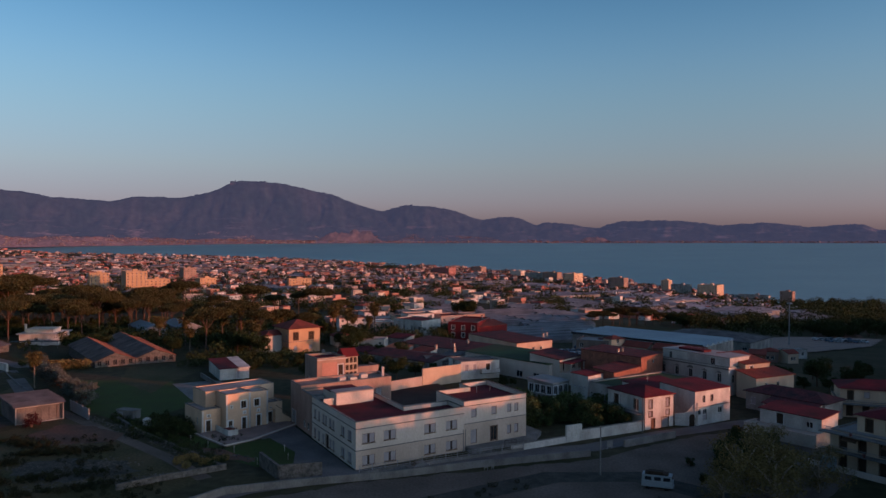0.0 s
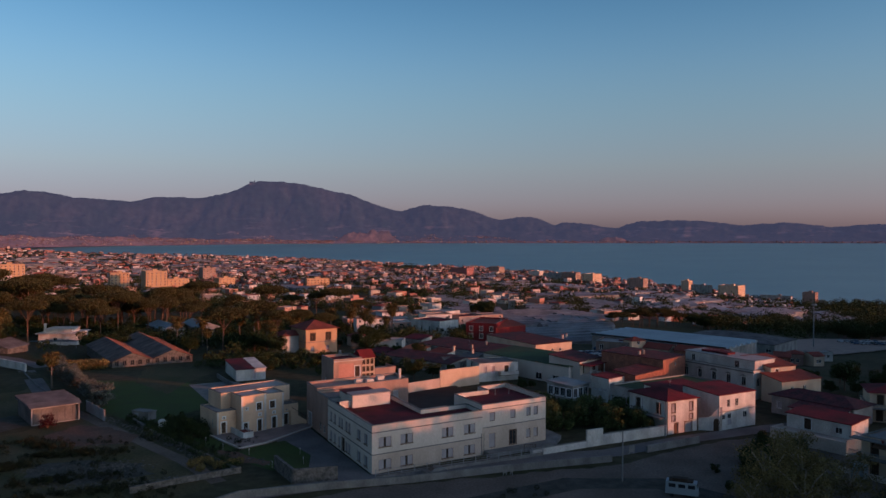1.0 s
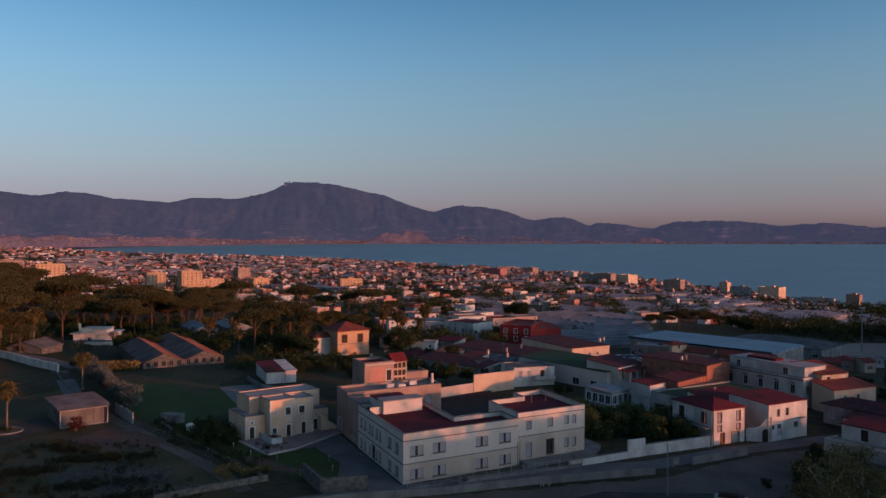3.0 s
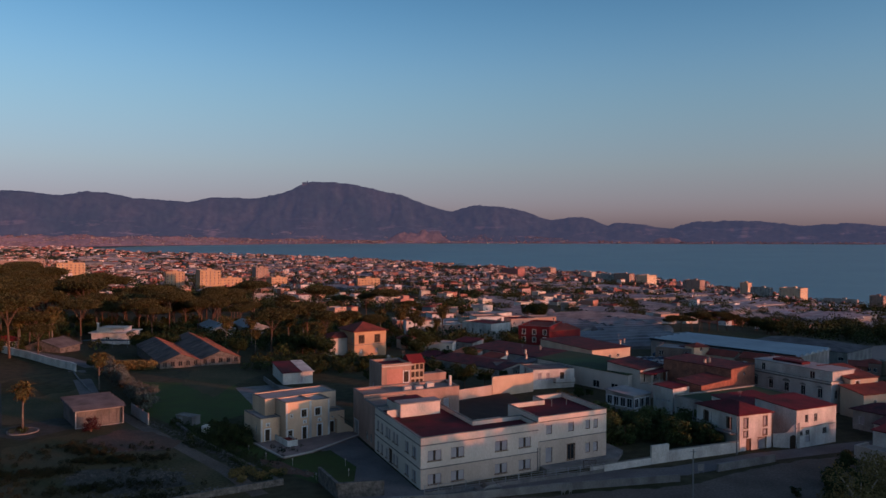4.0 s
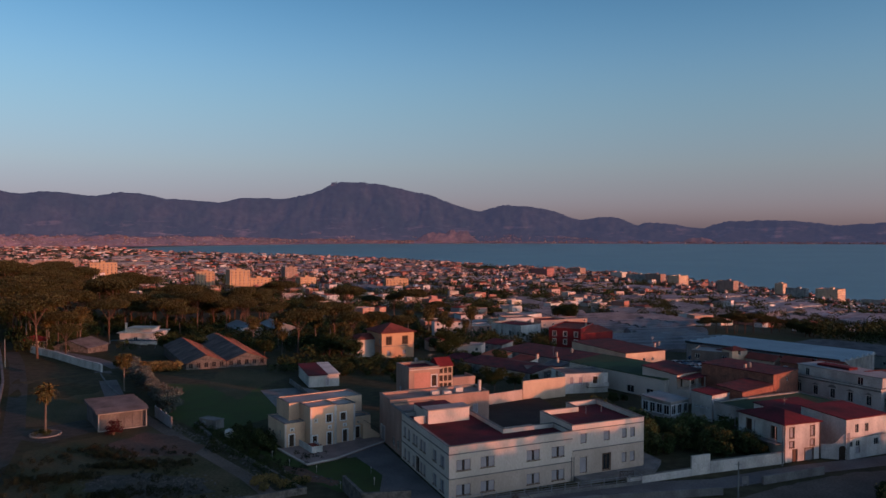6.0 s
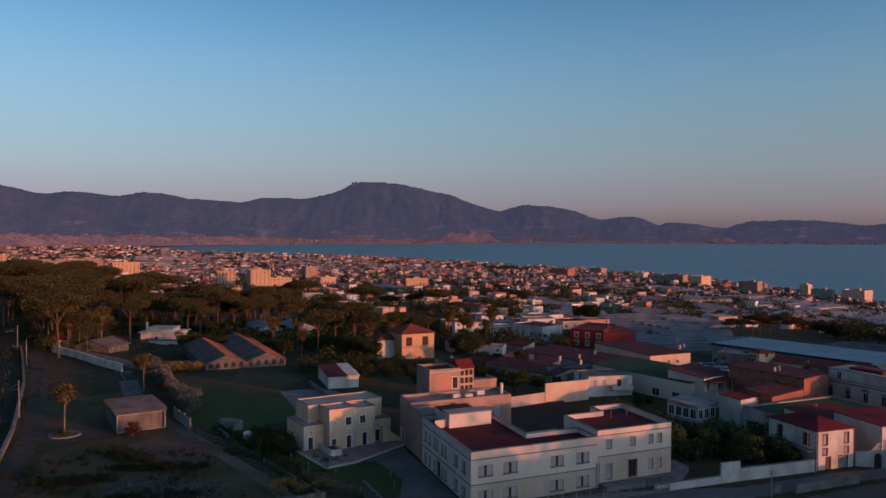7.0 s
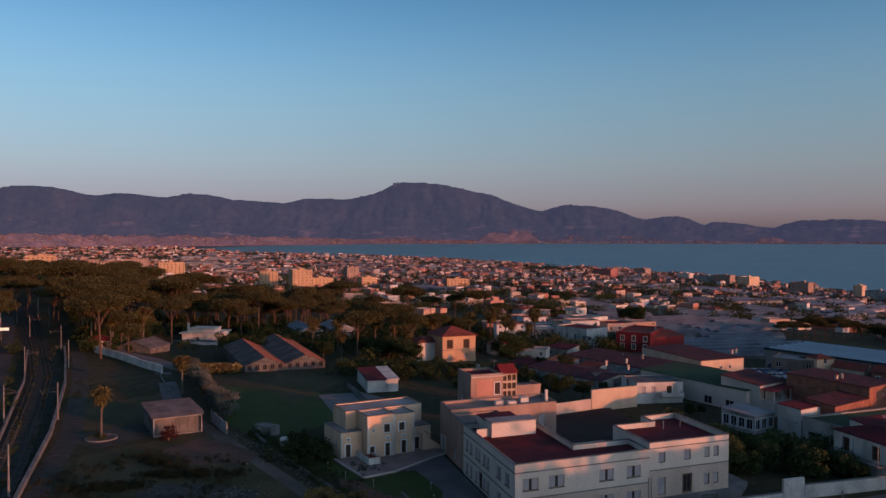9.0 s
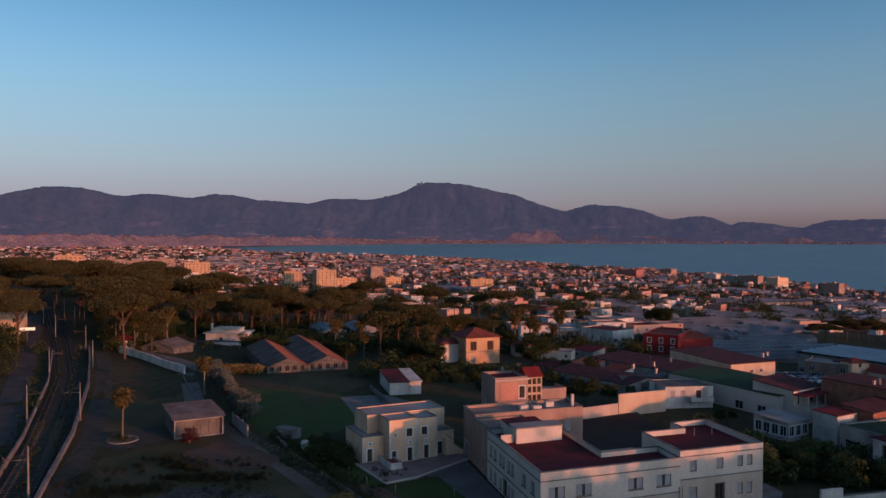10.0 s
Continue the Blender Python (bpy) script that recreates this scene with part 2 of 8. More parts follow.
def sea_material():
    m = material("sea_water", (0.132, 0.270, 0.282), (0.117, 0.245, 0.259), rough=0.6, coarse=0.004, fine=0.05, bump=0, wear=0.1, spec=0.5)
    n, l = m.node_tree.nodes, m.node_tree.links
    nz = n.new("ShaderNodeTexNoise")
    nz.inputs["Scale"].default_value, nz.inputs["Detail"].default_value = 0.12, 6.0
    bp = n.new("ShaderNodeBump")
    bp.inputs["Strength"].default_value, bp.inputs["Distance"].default_value = 0.6, 1.2
    tc = n.new("ShaderNodeTexCoord")
    l.new(tc.outputs["Object"], nz.inputs["Vector"])
    l.new(nz.outputs["Fac"], bp.inputs["Height"])
    l.new(bp.outputs[0], n["Principled BSDF"].inputs["Normal"])
    return m


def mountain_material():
    """Far wooded range: dark woods and paler rock; emission paints in the glow of the air between."""
    m = material("hazed_far_range", (0.008, 0.014, 0.015), (0.026, 0.025, 0.027), rough=1.0, coarse=0.005, fine=0.03, bump=0, wear=0.8)
    # villages, terraces and quarries: pale belts on the lower slopes
    n, l = m.node_tree.nodes, m.node_tree.links
    tc = n.new("ShaderNodeTexCoord")
    mp = n.new("ShaderNodeMapping")
    mp.inputs["Scale"].default_value = (1.0, 1.0, 5.0)
    l.new(tc.outputs["Object"], mp.inputs["Vector"])
    nz = n.new("ShaderNodeTexNoise")
    nz.inputs["Scale"].default_value, nz.inputs["Detail"].default_value, nz.inputs["Roughness"].default_value = 0.0045, 8.0, 0.68
    l.new(mp.outputs[0], nz.inputs["Vector"])
    cut = n.new("ShaderNodeMapRange")
    cut.inputs["From Min"].default_value, cut.inputs["From Max"].default_value = 0.55, 0.66
    l.new(nz.outputs["Fac"], cut.inputs["Value"])
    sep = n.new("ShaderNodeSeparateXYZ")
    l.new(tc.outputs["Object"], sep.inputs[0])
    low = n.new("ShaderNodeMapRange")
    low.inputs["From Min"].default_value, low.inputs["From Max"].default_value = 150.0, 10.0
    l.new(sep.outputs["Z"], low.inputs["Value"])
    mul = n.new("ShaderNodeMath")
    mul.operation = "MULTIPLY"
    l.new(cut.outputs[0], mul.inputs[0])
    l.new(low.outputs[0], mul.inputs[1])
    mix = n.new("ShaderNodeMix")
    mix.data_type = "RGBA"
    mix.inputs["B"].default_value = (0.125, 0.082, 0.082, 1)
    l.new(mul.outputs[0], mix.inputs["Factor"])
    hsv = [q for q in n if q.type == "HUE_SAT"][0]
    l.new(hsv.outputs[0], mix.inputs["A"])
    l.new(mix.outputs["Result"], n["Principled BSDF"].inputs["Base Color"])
    # blue-violet emission stands in for haze; no air is built
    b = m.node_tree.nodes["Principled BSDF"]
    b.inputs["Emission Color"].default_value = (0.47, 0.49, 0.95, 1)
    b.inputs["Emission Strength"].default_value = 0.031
    return m


# muted mauve tones: the haze over the bay is mixed into the plaster colours
M_shorewall = palette("haze_tinted_plaster", [(0.20, 0.135, 0.135), (0.15, 0.10, 0.10), (0.30, 0.22, 0.21), (0.13, 0.09, 0.095)])


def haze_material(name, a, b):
    """Land across the bay; mauve emission paints in the glow of the air between."""
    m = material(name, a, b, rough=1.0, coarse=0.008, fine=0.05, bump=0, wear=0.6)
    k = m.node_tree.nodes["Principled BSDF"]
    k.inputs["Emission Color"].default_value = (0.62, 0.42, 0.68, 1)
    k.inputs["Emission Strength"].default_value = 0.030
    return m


# pinkish base colours also carry the tint of the low sun
M_plain = haze_material("hazed_far_plain", (0.19, 0.105, 0.10), (0.055, 0.045, 0.05))
M_headland = haze_material("hazed_cliff_rock", (0.13, 0.075, 0.07), (0.030, 0.027, 0.030))
M_sea = sea_material()
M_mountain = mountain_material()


def ground_material():
    """Fields, gardens and bare earth in patches."""
    m = material("ground_earth", (0.042, 0.040, 0.018), (0.076, 0.058, 0.035), rough=1.0, coarse=0.03, fine=0.5, bump=0.4, wear=0.6)
    return m


M_ground = ground_material()


# ---- building blocks ----
class Geo:
    def __init__(self):
        self.v, self.f = [], []

    def poly(self, pts):
        k = len(self.v)
        self.v += [tuple(p) for p in pts]
        self.f.append(tuple(range(k, k + len(pts))))
        return self

    def box(self, x0, y0, z0, x1, y1, z1, m=None):
        k = len(self.v)
        c = [(x, y, z) for z in (z0, z1) for x, y in ((x0, y0), (x1, y0), (x1, y1), (x0, y1))]
        self.v += [tuple(m @ Vector(p)) for p in c] if m else c
        self.f += [tuple(k + i for i in q) for q in ((3, 2, 1, 0), (4, 5, 6, 7), (0, 1, 5, 4), (1, 2, 6, 5), (2, 3, 7, 6), (3, 0, 4, 7))]
        return self

    def prism(self, pts, z0, z1, top=True, bottom=False):
        n, k = len(pts), len(self.v)
        self.v += [(x, y, z0) for x, y in pts] + [(x, y, z1) for x, y in pts]
        for i in range(n):
            j = (i + 1) % n
            self.f.append((k + i, k + j, k + n + j, k + n + i))
        if top:
            self.f.append(tuple(k + n + i for i in range(n)))
        if bottom:
            self.f.append(tuple(k + n - 1 - i for i in range(n)))
        return self

    def ring(self, outer, inner, z0, z1):
        """A wall ring between two like-numbered outlines."""
        n = len(outer)
        for i in range(n):
            j = (i + 1) % n
            o0, o1, i0, i1 = outer[i], outer[j], inner[i], inner[j]
            self.poly([(*o0, z0), (*o1, z0), (*o1, z1), (*o0, z1)])
            self.poly([(*i1, z0), (*i0, z0), (*i0, z1), (*i1, z1)])
            self.poly([(*o0, z1), (*o1, z1), (*i1, z1), (*i0, z1)])
            self.poly([(*o1, z0), (*o0, z0), (*i0, z0), (*i1, z0)])
        return self

    def tube(self, pts, radii, n=8, cap=True):
        k = len(self.v)
        for i, p in enumerate(pts):
            a = Vector(pts[max(i - 1, 0)])
            b = Vector(pts[min(i + 1, len(pts) - 1)])
            d = (b - a).normalized()
            u = d.orthogonal().normalized() if abs(d.z) < 0.95 else Vector((1, 0, 0))
            u = (u - d * u.dot(d)).normalized()
            w = d.cross(u)
            for s in range(n):
                t = 2 * math.pi * s / n
                self.v.append(tuple(Vector(p) + (u * math.cos(t) + w * math.sin(t)) * radii[i]))
        for i in range(len(pts) - 1):
            for s in range(n):
                r = (s + 1) % n
                self.f.append((k + i * n + s, k + i * n + r, k + (i + 1) * n + r, k + (i + 1) * n + s))
        if cap:
            self.f.append(tuple(k + (len(pts) - 1) * n + s for s in range(n)))
        return self

    def mesh(self, name, mat, smooth=False):
        me = bpy.data.meshes.new(name)
        me.from_pydata(self.v, [], self.f)
        me.materials.append(mat)
        if smooth:
            me.polygons.foreach_set("use_smooth", [True] * len(me.polygons))
        me.update()
        return me


def part(name, geo, mat, parent=None, label="", smooth=False):
    me = geo if isinstance(geo, bpy.types.Mesh) else geo.mesh(name, mat, smooth)
    ob = new(name, me)
    if parent:
        ob.parent = parent
    if label:
        ob["label"] = label
    return ob


def thing(name, label, category, m=None, group="", kind=""):
    ob = new(name)
    ob.empty_display_size = 0.5
    if m:
        ob.matrix_basis = m
    return tagged(ob, label, category, group, kind)


def inset(pts, d):
    n, out = len(pts), []
    for i in range(n):
        p, q, r = (Vector(pts[i - 1]), Vector(pts[i]), Vector(pts[(i + 1) % n]))
        a, b = (q - p).normalized(), (r - q).normalized()
        na, nb = Vector((-a.y, a.x)), Vector((-b.y, b.x))
        k = (na + nb)
        k = k / max(k.dot(na), 0.2)
        out.append(tuple(q + k * d))
    return out


# ---- lie of the land ----
EYE = (0.5, 13.0)
SEA = -55.0
COAST_BEARING = (-60, -42, -31, -23.7, -13.4, -3.3, 5, 15, 22.3, 26, 32, 60)
COAST_RANGE = (4700, 4700, 4560, 3950, 3140, 2400, 2010, 1530, 1213, 1160, 1240, 1500)


def coast(b):
    return float(np.interp(b, COAST_BEARING, COAST_RANGE))


def polar(b, r):
    return EYE[0] + r * math.sin(radians(b)), EYE[1] + r * math.cos(radians(b))


def smooth(v):
    v = min(max(v, 0.0), 1.0)
    return v * v * (3 - 2 * v)


def shore_level(b):
    """Height of the land at its far edge: the sea, or the plain that closes the bay."""
    k = smooth((-b - 25) / 6)
    return SEA + (21.0 - 0.35 * max(0, -b - 31)) * k


def land(x, y):
    """Height of the ground: level by the camera's start, falling to the shore."""
    dx, dy = x - EYE[0], y - EYE[1]
    r, b = math.hypot(dx, dy), math.degrees(math.atan2(dx, dy))
    k = smooth((-b - 26) / 14) if abs(b) < 60 else (1.0 if -90 < b < 0 else 0.0)
    rise = 7 * k * smooth((r - 190) / 250) * math.exp(-(r / 1200) ** 2)
    if r < 230:
        return rise
    if abs(b) > 60:
        k = min(1, (abs(b) - 60) / 40)
        f = min(1, (abs(b) - 60) / 40)
        return -40 * (1 - math.exp(-(r - 230) / 1130)) * (1 - f) * (1 - k) + rise + 0.03 * (r - 230) * f
    rc = coast(b)
    z = shore_level(b) * (1 - math.exp(-(r - 230) / 1130)) / (1 - math.exp(-(rc - 230) / 1130))
    z = z * (1 - k * math.exp(-(r / 1500) ** 2)) + rise
    return z if r < rc else SEA - min(10, 0.08 * (r - rc))


def far_shore(b):
    """Height at which the bay ends under the mountains, 4600 m off."""
    return 39.4 + 4600 * math.tan(radians(float(np.interp(b, (-45, -31, -12, 13, 32, 60), (-0.95, -0.91, -0.68, -0.58, -0.45, -0.4)))))


def grid_mesh(name, bearings, ranges, height, mat, closed=False):
    g = Geo()
    nb = len(bearings)
    for r in ranges:
        for b in bearings:
            x, y = polar(b, r)
            g.v.append((x, y, height(b, r, x, y)))
    for i in range(len(ranges) - 1):
        for j in range(nb if closed else nb - 1):
            k = (j + 1) % nb
            g.f.append((i * nb + j, i * nb + k, (i + 1) * nb + k, (i + 1) * nb + j))
    return g.mesh(name, mat, True)


def ground_height(b, r, x, y):
    z = land(x, y)
    if r > 330 and z > SEA + 1:
        z += 1.5 * noise.noise((x / 90, y / 90, 0)) * min(1, (r - 330) / 300)
    rc = coast(b) if abs(b) < 60 else 1e9
    if r > rc:
        f = min(1.0, (r - rc) / max(4600 - rc, 50))
        z = SEA - 8 + (far_shore(b) - SEA) * f - 4
    return z


tagged(part("ground", grid_mesh("ground", [-180 + 1.5 * i for i in range(240)], [0.02, 40, 80, 120, 160, 200, 230] + [230 * 1.055 ** i for i in range(1, 57)] + [4700], ground_height, M_ground, True), None),
       "dark earth and rough grass falling gently to the sea", "ground", kind="structure")


def sea_height(b, r, x, y):
    rc = coast(b)
    f = min(max((r - rc) / max(4600 - rc, 60), 0), 1.02)
    return SEA + (far_shore(b) - SEA) * f


tagged(part("water", grid_mesh("water", [-60 + 2 * i for i in range(61)], [1000 + 75 * i for i in range(49)], sea_height, M_sea), None),
       "calm blue-grey evening sea of the bay", "sea", kind="structure")

# hills of the far range: bearing, crest height in degrees, fall to either side in degrees
HILLS = ((-52, 2.6, 9, 9), (-38.44, 3.11, 7.41, 7.12), (-32.94, 2.75, 5.5, 6.11), (-28.11, 2.79, 6.38, 5.69), (-24.82, 2.35, 4.81, 10.09), (-20.17, 2.58, 3.72, 11.94),
         (-13.39, 3.72, 2.84, 11.63), (-11.78, 3.56, 8.96, 8.09), (-7.34, 2.83, 4.41, 3.53), (-0.98, 2.19, 3.71, 4.53), (0.68, 2.0, 1.67, 4.52),
         (6.45, 1.32, 4.44, 2.46), (9.23, 0.91, 1.16, 4.28), (14.96, 1.02, 2.29, 7.91), (17.64, 1.05, 3.94, 5.96), (24.3, 0.87, 5.02, 4.05), (30.04, 0.76, 5.14, 1.46), (40, 0.5, 6, 9))


def crest(b):
    s = 0.4 ** 12
    for hb, h, wl_, wr in HILLS:
        d = b - hb
        s += (h * math.exp(-(d / (wl_ if d < 0 else wr)) ** 2)) ** 12
    return s ** (1 / 12)


def mountain_height(b, r, x, y):
    base = far_shore(b)
    top = 39.4 + 4850 * math.tan(radians(crest(b) + 0.05 * noise.noise((b * 1.3, 0, 0)) + 0.05 * noise.noise((b * 4, 3, 0)) + 0.04 * noise.noise((b * 11, 5, 0)) + 0.02 * noise.noise((b * 23, 6, 0))))
    f = min(max((r - 4560) / 290, 0), 1)
    # spurs lean off to one side as they fall, with gullies between
    u = b * 0.36 + 1.5 * f
    ridge = 1 - 2 * abs(noise.noise((u * 1.6, f * 0.9, 4.0)))
    rough = 0.28 * ridge + 0.55 * noise.fractal((b * 0.9, r / 120, 1.7), 0.8, 2.1, 5)
    prof = 0.12 * f + 0.88 * f ** 1.4
    spur = 1 + 0.45 * rough * math.sin(math.pi * f)
    z = base + (top - base) * prof * max(spur, 0.15)
    return z if r < 4855 else base - 30


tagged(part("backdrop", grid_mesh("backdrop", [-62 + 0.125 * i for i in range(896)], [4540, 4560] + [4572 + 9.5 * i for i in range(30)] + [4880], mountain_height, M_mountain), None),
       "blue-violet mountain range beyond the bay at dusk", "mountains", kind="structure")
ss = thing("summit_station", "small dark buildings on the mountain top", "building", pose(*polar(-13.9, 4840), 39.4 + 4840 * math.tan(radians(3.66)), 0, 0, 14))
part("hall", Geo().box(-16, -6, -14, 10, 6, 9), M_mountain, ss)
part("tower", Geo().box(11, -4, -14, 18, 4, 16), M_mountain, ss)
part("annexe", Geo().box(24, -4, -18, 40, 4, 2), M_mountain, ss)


# ---- openings, walls and roofs of houses ----
OPENING_MESHES = {}


def panel_frame(g, us, zs, holes, y0, y1):
    """A board in the plane of the wall, cut into cells, some of them left open; all in one piece."""
    nz, index = len(zs), {}

    def vert(i, j, y):
        key = (i, j, y)
        if key not in index:
            index[key] = len(g.v)
            g.v.append((us[i], y0 if y == 0 else y1, zs[j]))
        return index[key]
    solid = {(i, j) for i in range(len(us) - 1) for j in range(nz - 1)} - set(holes)
    for i, j in solid:
        g.f.append((vert(i, j, 0), vert(i + 1, j, 0), vert(i + 1, j + 1, 0), vert(i, j + 1, 0)))
        g.f.append((vert(i, j + 1, 1), vert(i + 1, j + 1, 1), vert(i + 1, j, 1), vert(i, j, 1)))
        for (di, dj), (a, b) in {(0, -1): ((i, j), (i + 1, j)), (1, 0): ((i + 1, j), (i + 1, j + 1)), (0, 1): ((i + 1, j + 1), (i, j + 1)), (-1, 0): ((i, j + 1), (i, j))}.items():
            if (i + di, j + dj) not in solid:
                g.f.append((vert(*b, 0), vert(*a, 0), vert(*a, 1), vert(*b, 1)))
    return g


def opening_meshes(w, h, kind, trim):
    """Frame mesh and filling mesh of an opening; x along the wall, y inwards, z up, from its lower left corner."""
    key = (round(w, 2), round(h, 2), kind, trim.name)
    if key in OPENING_MESHES:
        return OPENING_MESHES[key]
    g, f, blind, t = Geo(), Geo(), Geo(), 0.07
    y0, y1 = 0.10, 0.18
    extra = None
    if kind in ("door", "garage", "gate"):
        panel_frame(g, [0, t, w - t, w], [0, h - t, h], {(1, 0)}, y0, y1)
        f.box(t, 0.13, 0, w - t, 0.19, h - t)
        extra = ("surround", panel_frame(Geo(), [-0.12, 0, w, w + 0.12], [0, h, h + 0.12], {(1, 0)}, -0.05, 0.04))
    elif kind == "dark":
        panel_frame(g, [0, t, w - t, w], [0, t, h - t, h], {(1, 1)}, y0, y1)
        f.box(t, 0.13, t, w / 2 - 0.02, 0.17, h - t).box(w / 2 + 0.02, 0.13, t, w - t, 0.17, h - t)
        extra = ("surround", panel_frame(Geo(), [-0.16, 0, w, w + 0.16], [-0.12, 0, h, h + 0.16], {(1, 1)}, -0.06, 0.03))
    elif kind == "shut":
        panel_frame(g, [0, t, w - t, w], [0, t, h - t, h], {(1, 1)}, y0, y1)
        n = max(4, int(h / 0.2))
        for i in range(n):
            za, zb, zm = t + (h - 2 * t) * i / n, t + (h - 2 * t) * (i + 1) / n, t + (h - 2 * t) * (i + 0.75) / n
            f.poly([(t, 0.165, za), (w - t, 0.165, za), (w - t, 0.125, zm), (t, 0.125, zm)])
            f.poly([(t, 0.125, zm), (w - t, 0.125, zm), (w - t, 0.165, zb), (t, 0.165, zb)])
    else:
        c = w / 2
        panel_frame(g, [0, t, c - 0.035, c + 0.035, w - t, w], [0, t, h - t, h], {(1, 1), (3, 1)}, y0, y1)
        f.box(t, 0.13, t, w - t, 0.15, h - t)
        if kind == "half":
            blind.box(t, 0.085, t + 0.02, w * 0.41, 0.125, h - t).box(w * 0.59, 0.085, t + 0.02, w - t, 0.125, h - t)
            extra = ("sill", Geo().box(-0.08, -0.10, -0.10, w + 0.08, 0.10, -0.004))
        if kind == "trimmed":
            extra = ("surround", panel_frame(Geo(), [-0.16, 0, w, w + 0.16], [-0.12, 0, h, h + 0.16], {(1, 1)}, -0.06, 0.03))
    fill = {"door": M_wood, "gate": M_browntrim, "garage": M_metal, "shut": M_shutter, "dark": M_wood}.get(kind, M_glass)
    fname = {"door": "door_leaf", "gate": "gate_leaf", "garage": "shutter_leaf", "shut": "shutter", "dark": "shutter"}.get(kind, "pane")
    OPENING_MESHES[key] = (g.mesh("opening", trim), f.mesh(fname, fill), fname, blind.mesh("blind", M_shutter) if blind.v else None, (extra[0], extra[1].mesh(extra[0], trim)) if extra else None)
    return OPENING_MESHES[key]


def facade(g, parent, p0, p1, z0, z1, openings, trim, reveal=0.22):
    """Wall from p0 to p1 (outside on its right hand) with holes cut through, lined reveals, and windows or doors set in them."""
    a, b = Vector(p0), Vector(p1)
    length = (b - a).length
    d = (b - a) / length
    nrm = Vector((d.y, -d.x))

    def at(u, z, back=0.0):
        q = a + d * u - nrm * back
        return (q.x, q.y, z)
    holes = [o for o in openings if o[0] >= 0.02 and o[0] + o[2] <= length - 0.02]
    us = sorted({0.0, length, *[o[0] for o in holes], *[o[0] + o[2] for o in holes]})
    zs = sorted({z0, z1, *[o[1] for o in holes], *[o[1] + o[3] for o in holes]})
    zs = [z for z in zs if z0 <= z <= z1]
    for i in range(len(us) - 1):
        for j in range(len(zs) - 1):
            uc, zc = (us[i] + us[i + 1]) / 2, (zs[j] + zs[j + 1]) / 2
            if any(o[0] < uc < o[0] + o[2] and o[1] < zc < o[1] + o[3] for o in holes):
                continue
            g.poly([at(us[i], zs[j]), at(us[i + 1], zs[j]), at(us[i + 1], zs[j + 1]), at(us[i], zs[j + 1])])
    for o in holes:
        u, z, w, h, kind = o
        c = [(u, z), (u + w, z), (u + w, z + h), (u, z + h)]
        for i in range(4):
            (ua, za), (ub, zb) = c[i], c[(i + 1) % 4]
            g.poly([at(ub, zb), at(ua, za), at(ua, za, reveal), at(ub, zb, reveal)])
        me, fill, fname, blind, extra = opening_meshes(w, h, kind, trim)
        name = {"door": "door", "gate": "gate", "garage": "garage_door"}.get(kind, "window")
        q = at(u, z)
        ob = part(name, me, trim, parent)
        ob.matrix_basis = Matrix.Translation(q) @ Matrix.Rotation(math.atan2(d.y, d.x), 4, "Z")
        part(fname, fill, None, ob)
        if blind:
            part("blind", blind, None, ob)
        if extra:
            part(extra[0], extra[1], None, ob)


def rows_of(length, n, zs, w, h, kind, margin=1.2):
    """Evenly spread openings: n to a row, one row for each sill height."""
    step = (length - 2 * margin - w) / max(n - 1, 1)
    return [(margin + i * step if n > 1 else (length - w) / 2, z, w, h, kind) for z in zs for i in range(n)]


def flat_roof(parent, pts, z, parapet, wall, deck, thick=0.28, coping=True):
    inner = inset(pts, thick)
    if parapet > 0.05:
        part("parapet", Geo().ring(inset(pts, 0.004), inner, z, z + parapet), wall, parent)
        if coping:
            part("coping", Geo().ring(inset(pts, -0.07), inset(pts, thick + 0.05), z + parapet + 0.002, z + parapet + 0.09), M_concrete, parent)
    g = Geo()
    g.poly([(x, y, z + 0.01) for x, y in (inner if parapet > 0.05 else inset(pts, -0.15))])
    if parapet <= 0.05:
        g = Geo().prism(inset(pts, -0.2), z - 0.12, z + 0.1, True, True)
    part("roof", g, deck, parent)


